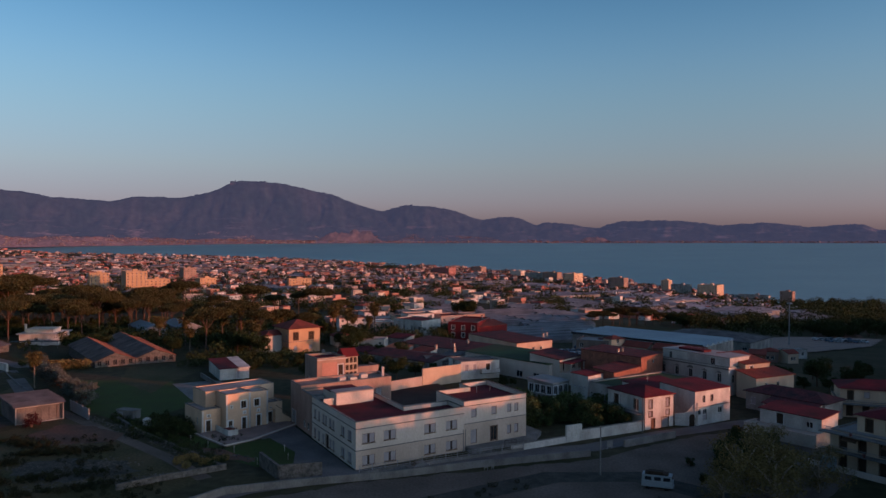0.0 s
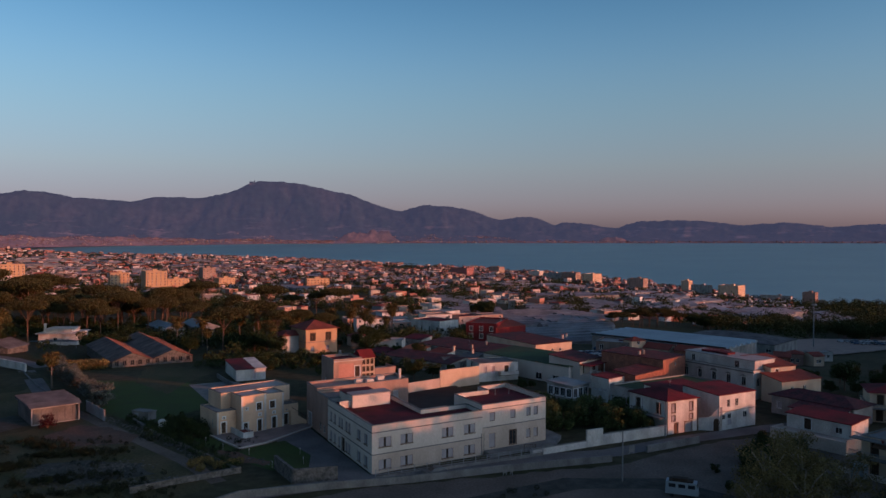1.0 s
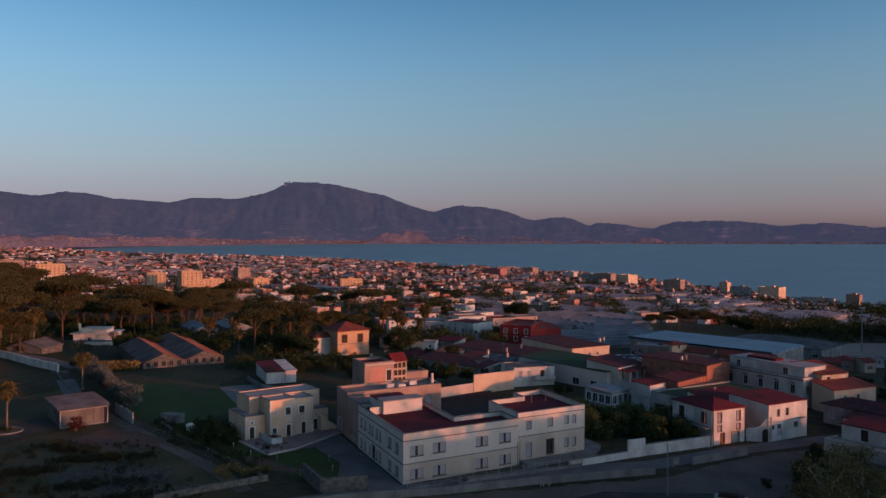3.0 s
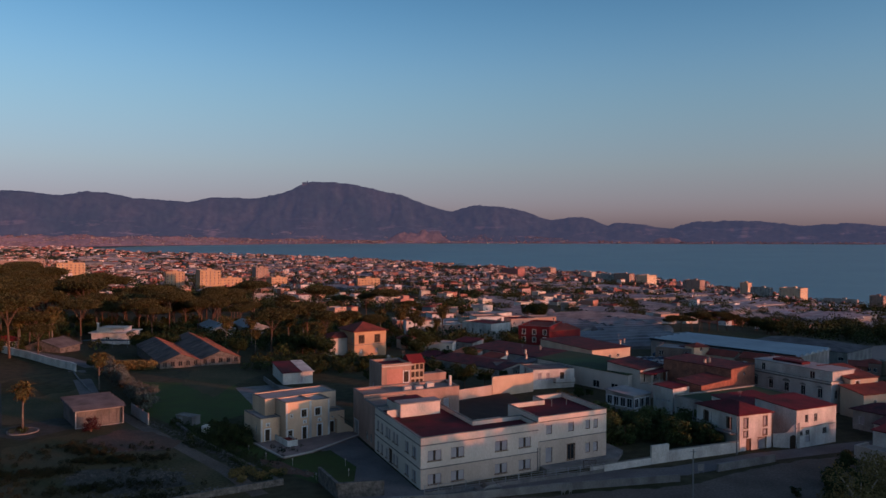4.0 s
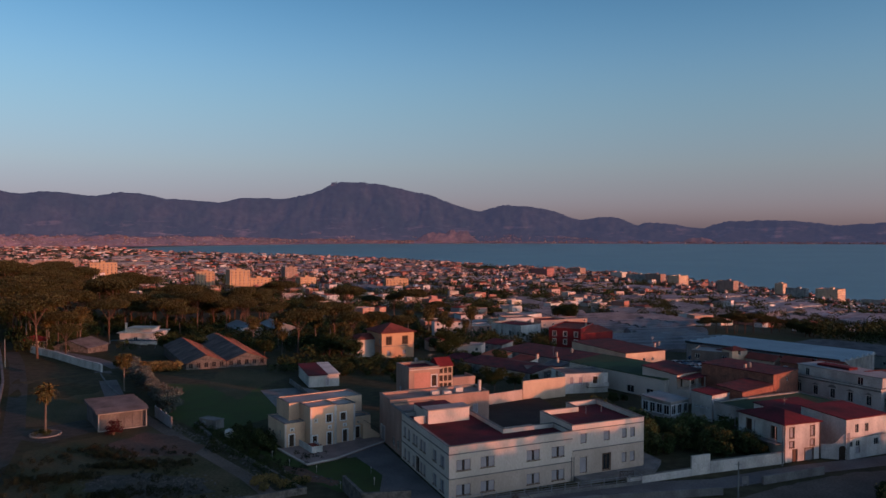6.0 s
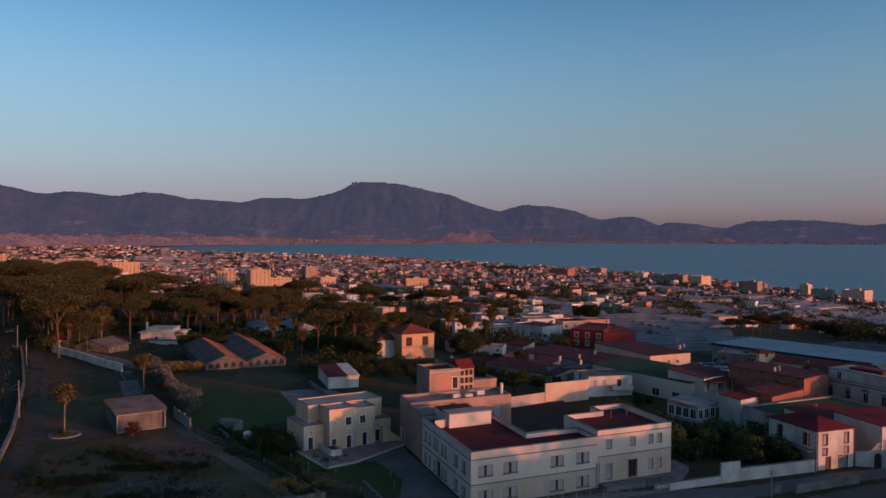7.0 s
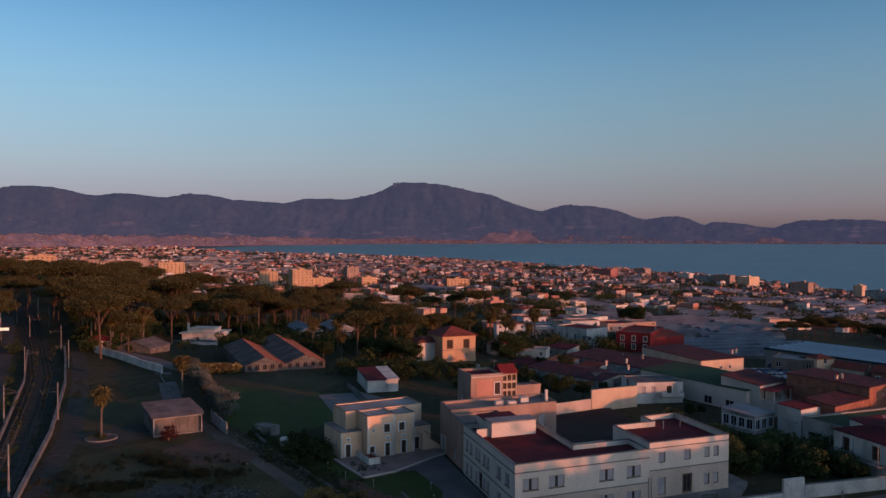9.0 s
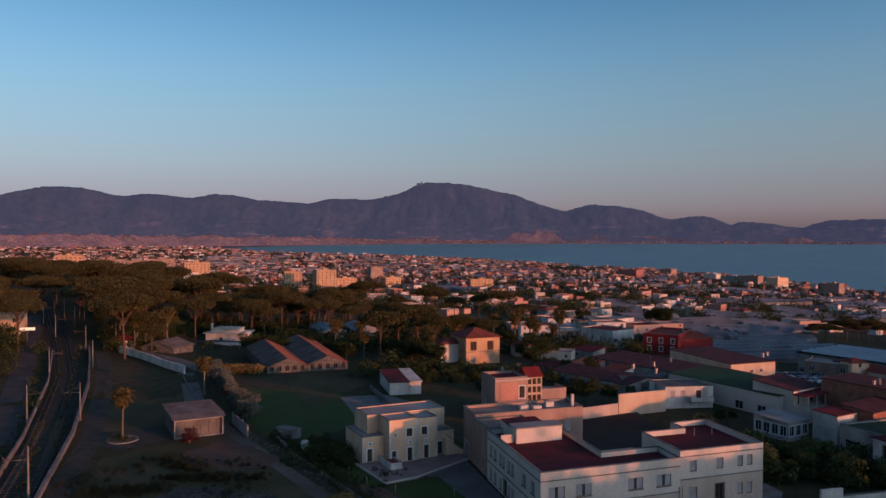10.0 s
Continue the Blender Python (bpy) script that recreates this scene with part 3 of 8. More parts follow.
def pitched_roof(parent, w, d, z, rise, over, kind, mat, wall=None):
    """hip, gable (ridge along x), gable_y (ridge along y) or mono (low at the front) over a rectangle from 0,0 to w,d."""
    g = Geo()
    x0, y0, x1, y1 = -over, -over, w + over, d + over
    zl = z - over * rise / (min(w, d) / 2)
    t = 0.16
    if kind == "hip":
        if w >= d:
            r0, r1 = (d / 2, d / 2, z + rise), (w - d / 2, d / 2, z + rise)
            faces = [[(x0, y0, zl), (x1, y0, zl), r1, r0], [(x1, y1, zl), (x0, y1, zl), r0, r1], [(x1, y0, zl), (x1, y1, zl), r1], [(x0, y1, zl), (x0, y0, zl), r0]]
        else:
            r0, r1 = (w / 2, w / 2, z + rise), (w / 2, d - w / 2, z + rise)
            faces = [[(x1, y0, zl), (x1, y1, zl), r1, r0], [(x0, y1, zl), (x0, y0, zl), r0, r1], [(x0, y0, zl), (x1, y0, zl), r0], [(x1, y1, zl), (x0, y1, zl), r1]]
    elif kind == "gable":
        r0, r1 = (x0, d / 2, z + rise), (x1, d / 2, z + rise)
        faces = [[(x0, y0, zl), (x1, y0, zl), r1, r0], [(x1, y1, zl), (x0, y1, zl), r0, r1]]
    elif kind == "gable_y":
        r0, r1 = (w / 2, y0, z + rise), (w / 2, y1, z + rise)
        faces = [[(x1, y0, zl), (x1, y1, zl), r1, r0], [(x0, y1, zl), (x0, y0, zl), r0, r1]]
    else:
        faces = [[(x0, y0, z - over * rise / d), (x1, y0, z - over * rise / d), (x1, y1, z + rise + over * rise / d), (x0, y1, z + rise + over * rise / d)]]
    for f in faces:
        g.poly([(x, y, q + t) for x, y, q in f])
        g.poly([(x, y, q) for x, y, q in reversed(f)])
        for i in range(len(f)):
            a, b = f[i], f[(i + 1) % len(f)]
            g.poly([a, b, (b[0], b[1], b[2] + t), (a[0], a[1], a[2] + t)])
    part("roof", g, mat, parent)
    if wall and kind in ("gable", "gable_y", "mono"):
        if kind == "gable":
            tris = [[(x, 0, z), (x, d, z), (x, d / 2, z + rise)] for x in (0.0, w)]
        elif kind == "gable_y":
            tris = [[(0, y, z), (w, y, z), (w / 2, y, z + rise)] for y in (0.0, d)]
        else:
            tris = [[(x, 0, z), (x, d, z), (x, d, z + rise)] for x in (0.0, w)] + [[(0, d, z), (w, d, z), (w, d, z + rise), (0, d, z + rise)]]
        for q in tris:
            h = Geo()
            h.poly(q)
            part("gable_wall", h, wall, parent)


def house(name, label, category, corner, ang, w, d, z0, h, wall, roof, roof_mat, openings, trim=None, group="", parapet=0.6, rise=1.4, over=0.35, bands=(), chimney=None, extra=None):
    """A house on a rectangle: corner is its front left foot, ang the way of its front; openings: {side: list}, side 0 front, 1 right, 2 back, 3 left."""
    ob = thing(name, label, category, pose(corner[0], corner[1], z0, 0, 0, ang), group)
    pts = [(0, 0), (w, 0), (w, d), (0, d)]
    g = Geo()
    for i in range(4):
        facade(g, ob, pts[i], pts[(i + 1) % 4], -1.5, h, openings.get(i, []), trim or M_frame)
    part("wall", g, wall, ob)
    if roof == "flat":
        flat_roof(ob, pts, h, parapet, wall, roof_mat)
    else:
        pitched_roof(ob, w, d, h, rise, over, roof, roof_mat, wall)
    for z in bands:
        part("string_course", Geo().ring(inset(pts, -0.09), inset(pts, -0.005), z, z + 0.16), M_concrete, ob)
    if chimney:
        x, y, zt = chimney
        c = Geo().box(x - 0.35, y - 0.35, h - 0.3, x + 0.35, y + 0.35, zt).box(x - 0.45, y - 0.45, zt, x + 0.45, y + 0.45, zt + 0.12)
        part("chimney", c, wall, ob)
    return ob


def balcony(parent, x0, x1, y, z, depth, rail, solid=False):
    """Slab with a railing in front of a wall at y, standing out towards -y."""
    slab = part("balcony", Geo().box(x0, y - depth, z - 0.18, x1, y - 0.01, z), M_concrete, parent)
    g = Geo()
    if solid:
        g.box(x0, y - depth, z, x1, y - depth + 0.12, z + 0.95).box(x0, y - depth + 0.12, z, x0 + 0.12, y - 0.01, z + 0.95).box(x1 - 0.12, y - depth + 0.12, z, x1, y - 0.01, z + 0.95)
    else:
        g.box(x0, y - depth, z + 0.95, x1, y - depth + 0.05, z + 1.0)
        n = max(2, int((x1 - x0) / 0.18))
        for i in range(n + 1):
            x = x0 + (x1 - x0 - 0.03) * i / n
            g.box(x, y - depth, z, x + 0.03, y - depth + 0.03, z + 0.95)
    part("railing", g, rail, slab)


def strip(name, pts, width, lift, mat, label, category, thick=0.0):
    """A road or path that follows the ground."""
    g, n = Geo(), len(pts)
    fine = []
    for i in range(n - 1):
        k = max(1, int((Vector(pts[i + 1]) - Vector(pts[i])).length / 12))
        fine += [tuple(Vector(pts[i]).lerp(Vector(pts[i + 1]), j / k)) for j in range(k)]
    fine.append(pts[-1])
    for i, p in enumerate(fine):
        a, b = Vector(fine[max(i - 1, 0)]), Vector(fine[min(i + 1, len(fine) - 1)])
        d = (b - a).normalized()
        s = Vector((d.y, -d.x)) * width / 2
        for q in (Vector(p) - s, Vector(p) + s):
            g.v.append((q.x, q.y, land(q.x, q.y) + lift))
    for i in range(len(fine) - 1):
        g.f.append((2 * i, 2 * i + 1, 2 * i + 3, 2 * i + 2))
    return tagged(part(name, g, mat), label, category, kind="structure")


def wall_run(name, pts, height, thick, mat, label, category="wall", cap=None, closed=False):
    """A free-standing wall along a line, stepping with the ground, with an optional cap."""
    ob = thing(name, label, category)
    g, c = Geo(), Geo()
    for i in range(len(pts) - 1):
        a, b = Vector(pts[i]), Vector(pts[i + 1])
        d = (b - a).normalized()
        s = Vector((d.y, -d.x)) * thick / 2
        za, zb = land(*a), land(*b)
        lo = [(a - s, za), (b - s, zb), (b + s, zb), (a + s, za)]
        k = len(g.v)
        for dz in (-0.6, height):
            g.v += [(p.x, p.y, z + dz) for p, z in lo]
        g.f += [tuple(k + j for j in q) for q in ((7, 6, 5, 4), (4, 5, 1, 0), (5, 6, 2, 1), (6, 7, 3, 2), (7, 4, 0, 3))]
        if cap:
            s2 = s * (1 + 0.12 / thick)
            k = len(c.v)
            for dz in (height + 0.003, height + 0.10):
                for p, z, e in ((a, za, -1), (b, zb, -1), (b, zb, 1), (a, za, 1)):
                    q = p + s2 * e
                    c.v.append((q.x, q.y, z + dz))
            c.f += [tuple(k + j for j in q) for q in ((7, 6, 5, 4), (0, 1, 2, 3), (4, 5, 1, 0), (5, 6, 2, 1), (6, 7, 3, 2), (7, 4, 0, 3))]
    part("wall", g, mat, ob)
    if cap:
        part("coping", c, cap, ob)
    return ob


def patch(name, pts, lift, mat, label, category):
    """A level patch of ground; fields get ragged edges."""
    if category == "field":
        out, n = [], len(pts)
        for i in range(n):
            p, q = Vector(pts[i]), Vector(pts[(i + 1) % n])
            k = max(1, int((q - p).length / 1.5))
            for j in range(k):
                v = p.lerp(q, j / k)
                out.append((v.x + 1.1 * noise.noise((v.x * 0.35, v.y * 0.35, 0)) + 0.5 * noise.noise((v.x, v.y, 3)), v.y + 1.1 * noise.noise((v.x * 0.35, v.y * 0.35, 8)) + 0.5 * noise.noise((v.x, v.y, 5))))
        pts = out
    g = Geo()
    if category == "car park":
        # draped over the slope in small cells
        def inside(x, y):
            odd = False
            for (xa, ya), (xb, yb) in zip(pts, pts[1:] + pts[:1]):
                if (ya > y) != (yb > y) and x < xa + (y - ya) * (xb - xa) / (yb - ya):
                    odd = not odd
            return odd
        c = 2.0
        for i in range(int(min(p[0] for p in pts) / c), int(max(p[0] for p in pts) / c) + 1):
            for j in range(int(min(p[1] for p in pts) / c), int(max(p[1] for p in pts) / c) + 1):
                if inside((i + 0.5) * c, (j + 0.5) * c):
                    g.poly([(x * c, y * c, land(x * c, y * c) + lift) for x, y in ((i, j), (i + 1, j), (i + 1, j + 1), (i, j + 1))])
    else:
        g.poly([(x, y, land(x, y) + lift) for x, y in pts])
    return tagged(part(name, g, mat), label, category, kind="structure")


# ---- ground surfaces near by ----
A = Vector((0.854, 0.520))       # along the street front
B = Vector((-0.447, 0.894))      # into the plots
FC = Vector((-10.1, 128.2))      # street corner of the long building


def W(s, t):
    q = FC + A * s + B * t
    return (q.x, q.y)


strip("road", [(-62, 84), (-44, 103), (-26, 119), (-8, 126.6), (12, 136.0), (32, 141.0), (49, 150.6), (66, 158.0), (86, 166), (120, 176)], 4.6, 0.03, M_asphalt, "dark asphalt lane between plastered garden walls", "road")
strip("road", [(-112, 147), (-126, 166), (-151, 198), (-168.5, 220), (-201, 261), (-236, 303)], 6.0, 0.05, M_oldasphalt, "asphalt road beside the railway", "road")
strip("track_bed", [(-72, 100), (-97, 139), (-109, 156.7), (-128, 184), (-142.7, 205), (-177, 246.5), (-208, 281.6), (-250, 330), (-290, 375)], 8.2, 0.06, M_ballast, "dark gravel bed of a double railway line", "railway")
strip("path", [(-80, 122), (-98.5, 156.5), (-127, 199), (-147, 227), (-162, 246)], 4.0, 0.03, M_gravel, "grey gravel service path along the line", "path")
strip("path", [(-118.5, 223.5), (-108, 208), (-97.5, 192), (-90, 179)], 4.4, 0.035, M_asphalt, "asphalt drive down to the shed", "path")
strip("path", [(-117, 230.5), (-135, 246), (-158, 256.5)], 5.0, 0.03, M_asphalt, "asphalt lane behind a curved white wall", "path")
strip("path", [(-80, 172), (-58, 150), (-43, 135), (-34, 124)], 2.6, 0.03, M_soil, "earth lane beside a low stone wall", "path")
patch("yard", [W(-9, -2), W(-0.4, -1.5), W(-0.4, 36), W(-9, 36)], 0.04, M_asphalt, "dark asphalt yard beside the long building", "yard")
tagged(part("yard", Geo().prism([W(22.2, -2.4), W(37.0, -2.4), W(41, 1), W(41, 9), W(36.5, 9), W(36.5, -0.1), W(22.2, -0.1)], -0.5, 0.75), M_concrete), "raised grey concrete forecourt", "yard", kind="structure")
patch("field", [(-92, 206), (-112, 222), (-78, 245), (-62, 224), (-66, 206), (-50, 180), (-60, 160), (-74, 172)], 0.03, M_lawn, "mown green garden lawn", "lawn")
patch("field", [(-64.5, 202), (-55, 207), (-46.5, 201), (-49, 174)], 0.06, M_concrete, "pale concrete slab on the lawn", "slab")
patch("field", [(-103, 160), (-129, 203), (-117, 222), (-103, 208), (-93, 186), (-84, 166)], 0.025, M_scrub, "rough grass plot with a palm", "field")
patch("field", [(-88, 145), (-74, 168), (-40, 134), (-34, 122), (-60, 92)], 0.025, M_scrub, "scrubby bare field with dark weeds", "field")
patch("field", [(-100, 154), (-91, 168), (-82, 162), (-88, 150)], 0.045, M_gravel, "worn grey concrete yard beside the shed", "yard")
patch("field", [(-76, 150), (-73, 160), (-65, 157.5), (-57.5, 151), (-57.5, 146.5), (-66, 144.5)], 0.06, M_redsoil, "reddish bare earth in front of the shed", "field")
patch("field", [(-30, 111), (-10, 121.5), (31, 133.5), (50, 146.5), (72, 156), (78, 130), (40, 90), (-10, 80)], 0.02, M_soil, "dark bare field across the lane", "field")
strip("path", [(2, 112), (22, 124), (36, 124), (48, 112)], 5.5, 0.04, M_gravel, "gravel turning place on the field", "path")
patch("field", [(-47, 150), (-40, 152), (-35.0, 143.5), (-28.5, 148.5), (-22, 139), (-21.0, 131), (-27, 130), (-37, 138)], 0.045, M_lawn, "small green lawn in front of the ochre house", "lawn")
patch("field", [(-86, 229), (-62, 224), (-66, 206), (-66, 190), (-80, 206)], 0.05, M_scrub, "worn brown patch of the lawn", "field")
patch("field", [(-40.5, 141.5), (-35.6, 140.6), (-31.5, 137), (-27.5, 134.2), (-29, 132.6), (-35, 136)], 0.06, M_redsoil, "heaped reddish earth beside the lawn", "field")
patch("field", [(-68, 133), (-60, 135.5), (-50.5, 133.5), (-46, 128), (-56, 122), (-66, 126)], 0.055, M_gravel, "grey rubble-strewn part of the field", "field")
for x, y in ((-27.2, 131.5), (-22.4, 134.0), (-24.0, 139.5), (-33.0, 139.0), (-38.5, 142.0), (-43.0, 146.5)):
    gl = thing("garden_lamp", "small white garden lamp post on the lawn", "garden lamp", pose(x, y, 0), "garden lamps")
    part("post", Geo().tube([(0, 0, -0.2), (0, 0, 0.9)], [0.04, 0.03], 6), M_grey, gl)
    part("globe", Geo().tube([(0, 0, 0.88), (0, 0, 0.98), (0, 0, 1.14), (0, 0, 1.24)], [0.05, 0.10, 0.10, 0.04], 8), M_grey, gl)


# ---- the long white building ----
def long_building():
    ob = thing("school_building", "long white two-storey building with dark red flat roofs", "building")
    zl, zr = 7.3, 8.1                  # decks of the two wings
    left = [W(0, 0), W(21.9, 0), W(21.9, 6), W(12.3, 6), W(12.3, 23), W(0, 23)]
    right = [W(21.9, 0), W(36.4, 0), W(36.4, 14.6), W(29.5, 14.6), W(29.5, 10.9), W(21.9, 10.9)]
    g = Geo()
    up, dn = 4.25, 0.55
    front = [(u, z, 2.4, 1.65, "half") for u in (1.2, 5.3, 13.4, 18.0) for z in (up, dn)]
    side = [(u, z, w, 1.75, "half") for u, w in ((2.0, 1.8), (5.3, 1.8), (10.4, 1.2), (12.0, 1.2), (14.4, 1.1), (15.8, 1.1), (18.3, 1.2), (20.5, 1.2)) for z in (up, dn) if (u, z) != (14.4, dn)] + [(13.6, 0.1, 1.3, 2.5, "door")]
    base = Geo()
    facade(base, ob, left[0], left[1], -1.5, 3.1, [o for o in front if o[1] < 3], M_browntrim)
    facade(g, ob, left[0], left[1], 3.1, zl, [o for o in front if o[1] > 3], M_browntrim)
    for i in (2, 3, 4):
        facade(g, ob, left[i], left[i + 1], -1.5, zl, [], M_frame)
    L = 23.0
    facade(g, ob, left[5], left[0], -1.5, zl, [(L - u - o[2], *o[1:]) for o in side for u in (o[0],)], M_browntrim)
    part("wall", g, M_plaster, ob)
    g = Geo()
    fr = [(1.5, 1.0, 1.4, 2.6, "shut"), (6.1, 1.0, 1.4, 2.6, "trimmed"), (9.9, 1.7, 1.0, 1.7, "shut"), (11.6, 1.7, 1.0, 1.7, "shut"),
          (1.6, 5.8, 1.2, 1.6, "shut"), (6.2, 5.8, 1.2, 1.6, "shut"), (9.9, 5.8, 1.0, 1.6, "shut"), (11.6, 5.8, 1.0, 1.6, "shut")]
    facade(base, ob, right[0], right[1], -1.5, 4.75, [o for o in fr if o[1] < 4], M_browntrim)
    part("lower_wall", base, M_buff, ob, "buff-painted ground floor wall")
    facade(g, ob, right[0], right[1], 4.75, zr, [o for o in fr if o[1] > 4], M_browntrim)
    facade(g, ob, right[1], right[2], -1.5, zr, rows_of(14.6, 3, (1.3, 5.0), 1.2, 1.6, "half"), M_frame)
    for i in (2, 3, 4):
        facade(g, ob, right[i], right[i + 1], -1.5, zr, [], M_frame)
    facade(g, ob, right[5], right[0], 0.0, zr, [], M_frame)
    part("wall", g, M_plaster, ob)
    flat_roof(ob, left, zl, 0.7, M_plaster, M_redroof)
    flat_roof(ob, right, zr, 0.8, M_plaster, M_redroof)
    # string courses, each a proud band of render
    for z, s0, s1 in ((3.1, 0, 21.9), (6.75, 0, 21.9), (4.75, 22.0, 36.4), (8.0, 22.0, 36.4)):
        a, b = Vector(W(s0, 0)), Vector(W(s1, 0))
        nrm = Vector((A.y, -A.x))
        g = Geo()
        q = [a + nrm * 0.005, b + nrm * 0.005, b + nrm * 0.09, a + nrm * 0.09]
        g.prism([tuple(v) for v in reversed(q)], z, z + 0.14, True, True)
        part("string_course", g, M_concrete, ob)
    for z in (3.1, 6.75):
        a, b = Vector(W(0, 23)), Vector(W(0, 0))
        d = (b - a).normalized()
        nrm = Vector((d.y, -d.x))
        q = [a + nrm * 0.005, b + nrm * 0.005, b + nrm * 0.09, a + nrm * 0.09]
        part("string_course", Geo().prism([tuple(v) for v in reversed(q)], z, z + 0.14, True, True), M_concrete, ob)
    # penthouse on the left wing
    pent = [W(2.6, 16.2), W(10.4, 16.2), W(10.4, 19.2), W(2.6, 19.2)]
    pb = part("penthouse", Geo().prism(pent, zl, 9.55), M_plaster, ob, "white rooftop stair house")
    part("roof_slab", Geo().prism(inset(pent, -0.15), 9.552, 9.72, True, True), M_felt, pb)
    back = [W(2.6, 19.25), W(8.6, 19.25), W(8.6, 23.6), W(2.6, 23.6)]
    part("penthouse", Geo().prism(back, zl, 9.3), M_plaster, ob)
    part("roof", Geo().prism(inset(back, -0.1), 9.302, 9.42, True, True), M_redroof, ob)
    part("parapet", Geo().prism([W(0.3, 17), W(2.5, 17), W(2.5, 17.3), W(0.3, 17.3)], zl, 8.6), M_plaster, ob)
    # sunk terrace between the wings
    terrace = [W(12.35, 6.05), W(21.85, 6.05), W(21.85, 10.95), W(29.4, 10.95), W(29.4, 14.7), W(36.3, 14.7), W(41, 26), W(46, 55), W(24, 56), W(21.5, 31), W(12.35, 30.4)]
    part("terrace_floor", Geo().prism(terrace, -1.0, 0.5), M_darkfloor, ob, "dark tarred inner court")
    part("parapet", Geo().prism([W(12.35, 6.05), W(17.8, 6.05), W(17.8, 6.5), W(12.35, 6.5)], 0.5, 8.05), M_plaster, ob)
    part("parapet", Geo().prism([W(12.35, 7.4), W(16.6, 7.4), W(16.6, 7.7), W(12.35, 7.7)], 0.5, 6.6), M_grey, ob)
    for s in (30.2, 33.5):
        part("vent_pipe", Geo().tube([(*W(s, 8.8), zr), (*W(s, 8.8), zr + 1.3)], [0.06, 0.06], 6), M_metal, ob)
    # rain pipes on the street front
    for s in (21.7, 22.2):
        p = Vector(W(s, 0)) + Vector((A.y, -A.x)) * 0.12
        part("downpipe", Geo().tube([(p.x, p.y, 0.0), (p.x, p.y, 3.9)], [0.05, 0.05], 6), M_concrete, ob)
    return ob


long_building()


# ---- pink building with its rooftop house ----
def pink_building():
    ob = thing("pink_building", "low pink plastered building with a pale flat roof", "building")
    pts = [W(0.2, 30.5), W(21.0, 30.5), W(21.0, 37.6), W(0.2, 37.6)]
    g, h = Geo(), 8.2
    op = {0: [(17.2, 4.6, 1.2, 1.8, "shut"), (12.5, 4.6, 1.2, 1.8, "shut")], 3: [(1.0, 0.1, 2.6, 2.8, "garage")]}
    for i in range(4):
        facade(g, ob, pts[i], pts[(i + 1) % 4], -1.5, h, op.get(i, []), M_frame)
    part("wall", g, M_pink, ob)
    flat_roof(ob, pts, h, 0.45, M_pink, M_paving)
    wing = [W(0.2, 23.7), W(8.8, 23.7), W(8.8, 30.45), W(0.2, 30.45)]
    g = Geo()
    for i in range(4):
        facade(g, ob, wing[i], wing[(i + 1) % 4], -1.5, 7.6, {3: [(1.5, 0.8, 1.1, 1.5, "win"), (4.0, 0.8, 1.1, 1.5, "win")]}.get(i, []), M_frame)
    part("wall", g, M_pink, ob)
    flat_roof(ob, wing, 7.6, 0.4, M_pink, M_paving)
    for s, t in ((9.5, 32.5), (11.6, 31.4), (15.0, 33.6)):
        q = [W(s, t), W(s + 1.6, t), W(s + 1.6, t + 1.2), W(s, t + 1.2)]
        part("roof_box", Geo().prism(q, h, h + 0.9), M_plaster, ob)
    part("chimney", Geo().prism([W(19.6, 32.4), W(20.1, 32.4), W(20.1, 32.9), W(19.6, 32.9)], h, h + 2.3), M_plaster, ob)


pink_building()
tb = house("tower_house", "salmon house with a red-roofed glazed stair tower", "house", (-24.2, 183.6), 31, 7.4, 7.5, 0, 9.2, M_pink, "flat", M_redroof,
           {0: [(5.5, 5.2, 1.3, 2.6, "dark")], 3: [(2, 3.2, 1.1, 1.6, "shut"), (5.5, 3.2, 1.1, 1.6, "shut")]}, parapet=0.5)
# thin salmon sheet paints sunlight onto the pink front
part("lit_wall_panel", Geo().box(1.3, -0.06, 4.7, 5.2, -0.006, 8.5), M_salmon, tb, "salmon panel painting in the sunlit front wall")
part("roof_edge", Geo().box(-0.2, -0.9, 9.2, 7.6, -0.31, 9.42), M_plaster, tb, "projecting flat roof edge")
part("balcony", Geo().box(0.2, -1.1, 4.3, 7.2, -0.01, 4.5).box(0.2, -1.1, 4.5, 7.2, -1.0, 5.2), M_pink, tb)
st = Geo()
facade(st, tb, (7.45, 0.4), (10.9, 0.4), -1.5, 9.4, [(u, z, 0.95, 1.4, "dark") for z in (4.3, 6.05, 7.8) for u in (0.16, 1.25, 2.34)], M_cream)
for a_, b_ in (((10.9, 0.4), (10.9, 5.0)), ((10.9, 5.0), (7.45, 5.0)), ((7.45, 5.0), (7.45, 0.4))):
    facade(st, tb, a_, b_, -1.5, 9.4, [], M_cream)
part("stair_tower", st, M_cream, tb, "cream stair tower with a grid of panes")
hp = Geo()
for q in ([(7.2, 0.1, 9.4), (11.2, 0.1, 9.4), (11.2, 2.7, 11.2), (7.2, 2.7, 11.2)], [(11.2, 5.3, 9.4), (7.2, 5.3, 9.4), (7.2, 2.7, 11.2), (11.2, 2.7, 11.2)], [(11.2, 0.1, 9.4), (11.2, 5.3, 9.4), (11.2, 2.7, 11.2)], [(7.2, 5.3, 9.4), (7.2, 0.1, 9.4), (7.2, 2.7, 11.2)], [(7.2, 0.1, 9.4), (7.2, 5.3, 9.4), (11.2, 5.3, 9.4), (11.2, 0.1, 9.4)]):
    hp.poly(q)
part("tower_roof", hp, M_redwall, tb, "bright red pitched roof")
part("annexe", Geo().box(10.95, 1.0, -1.5, 17.0, 6.0, 6.0), M_pink, tb)
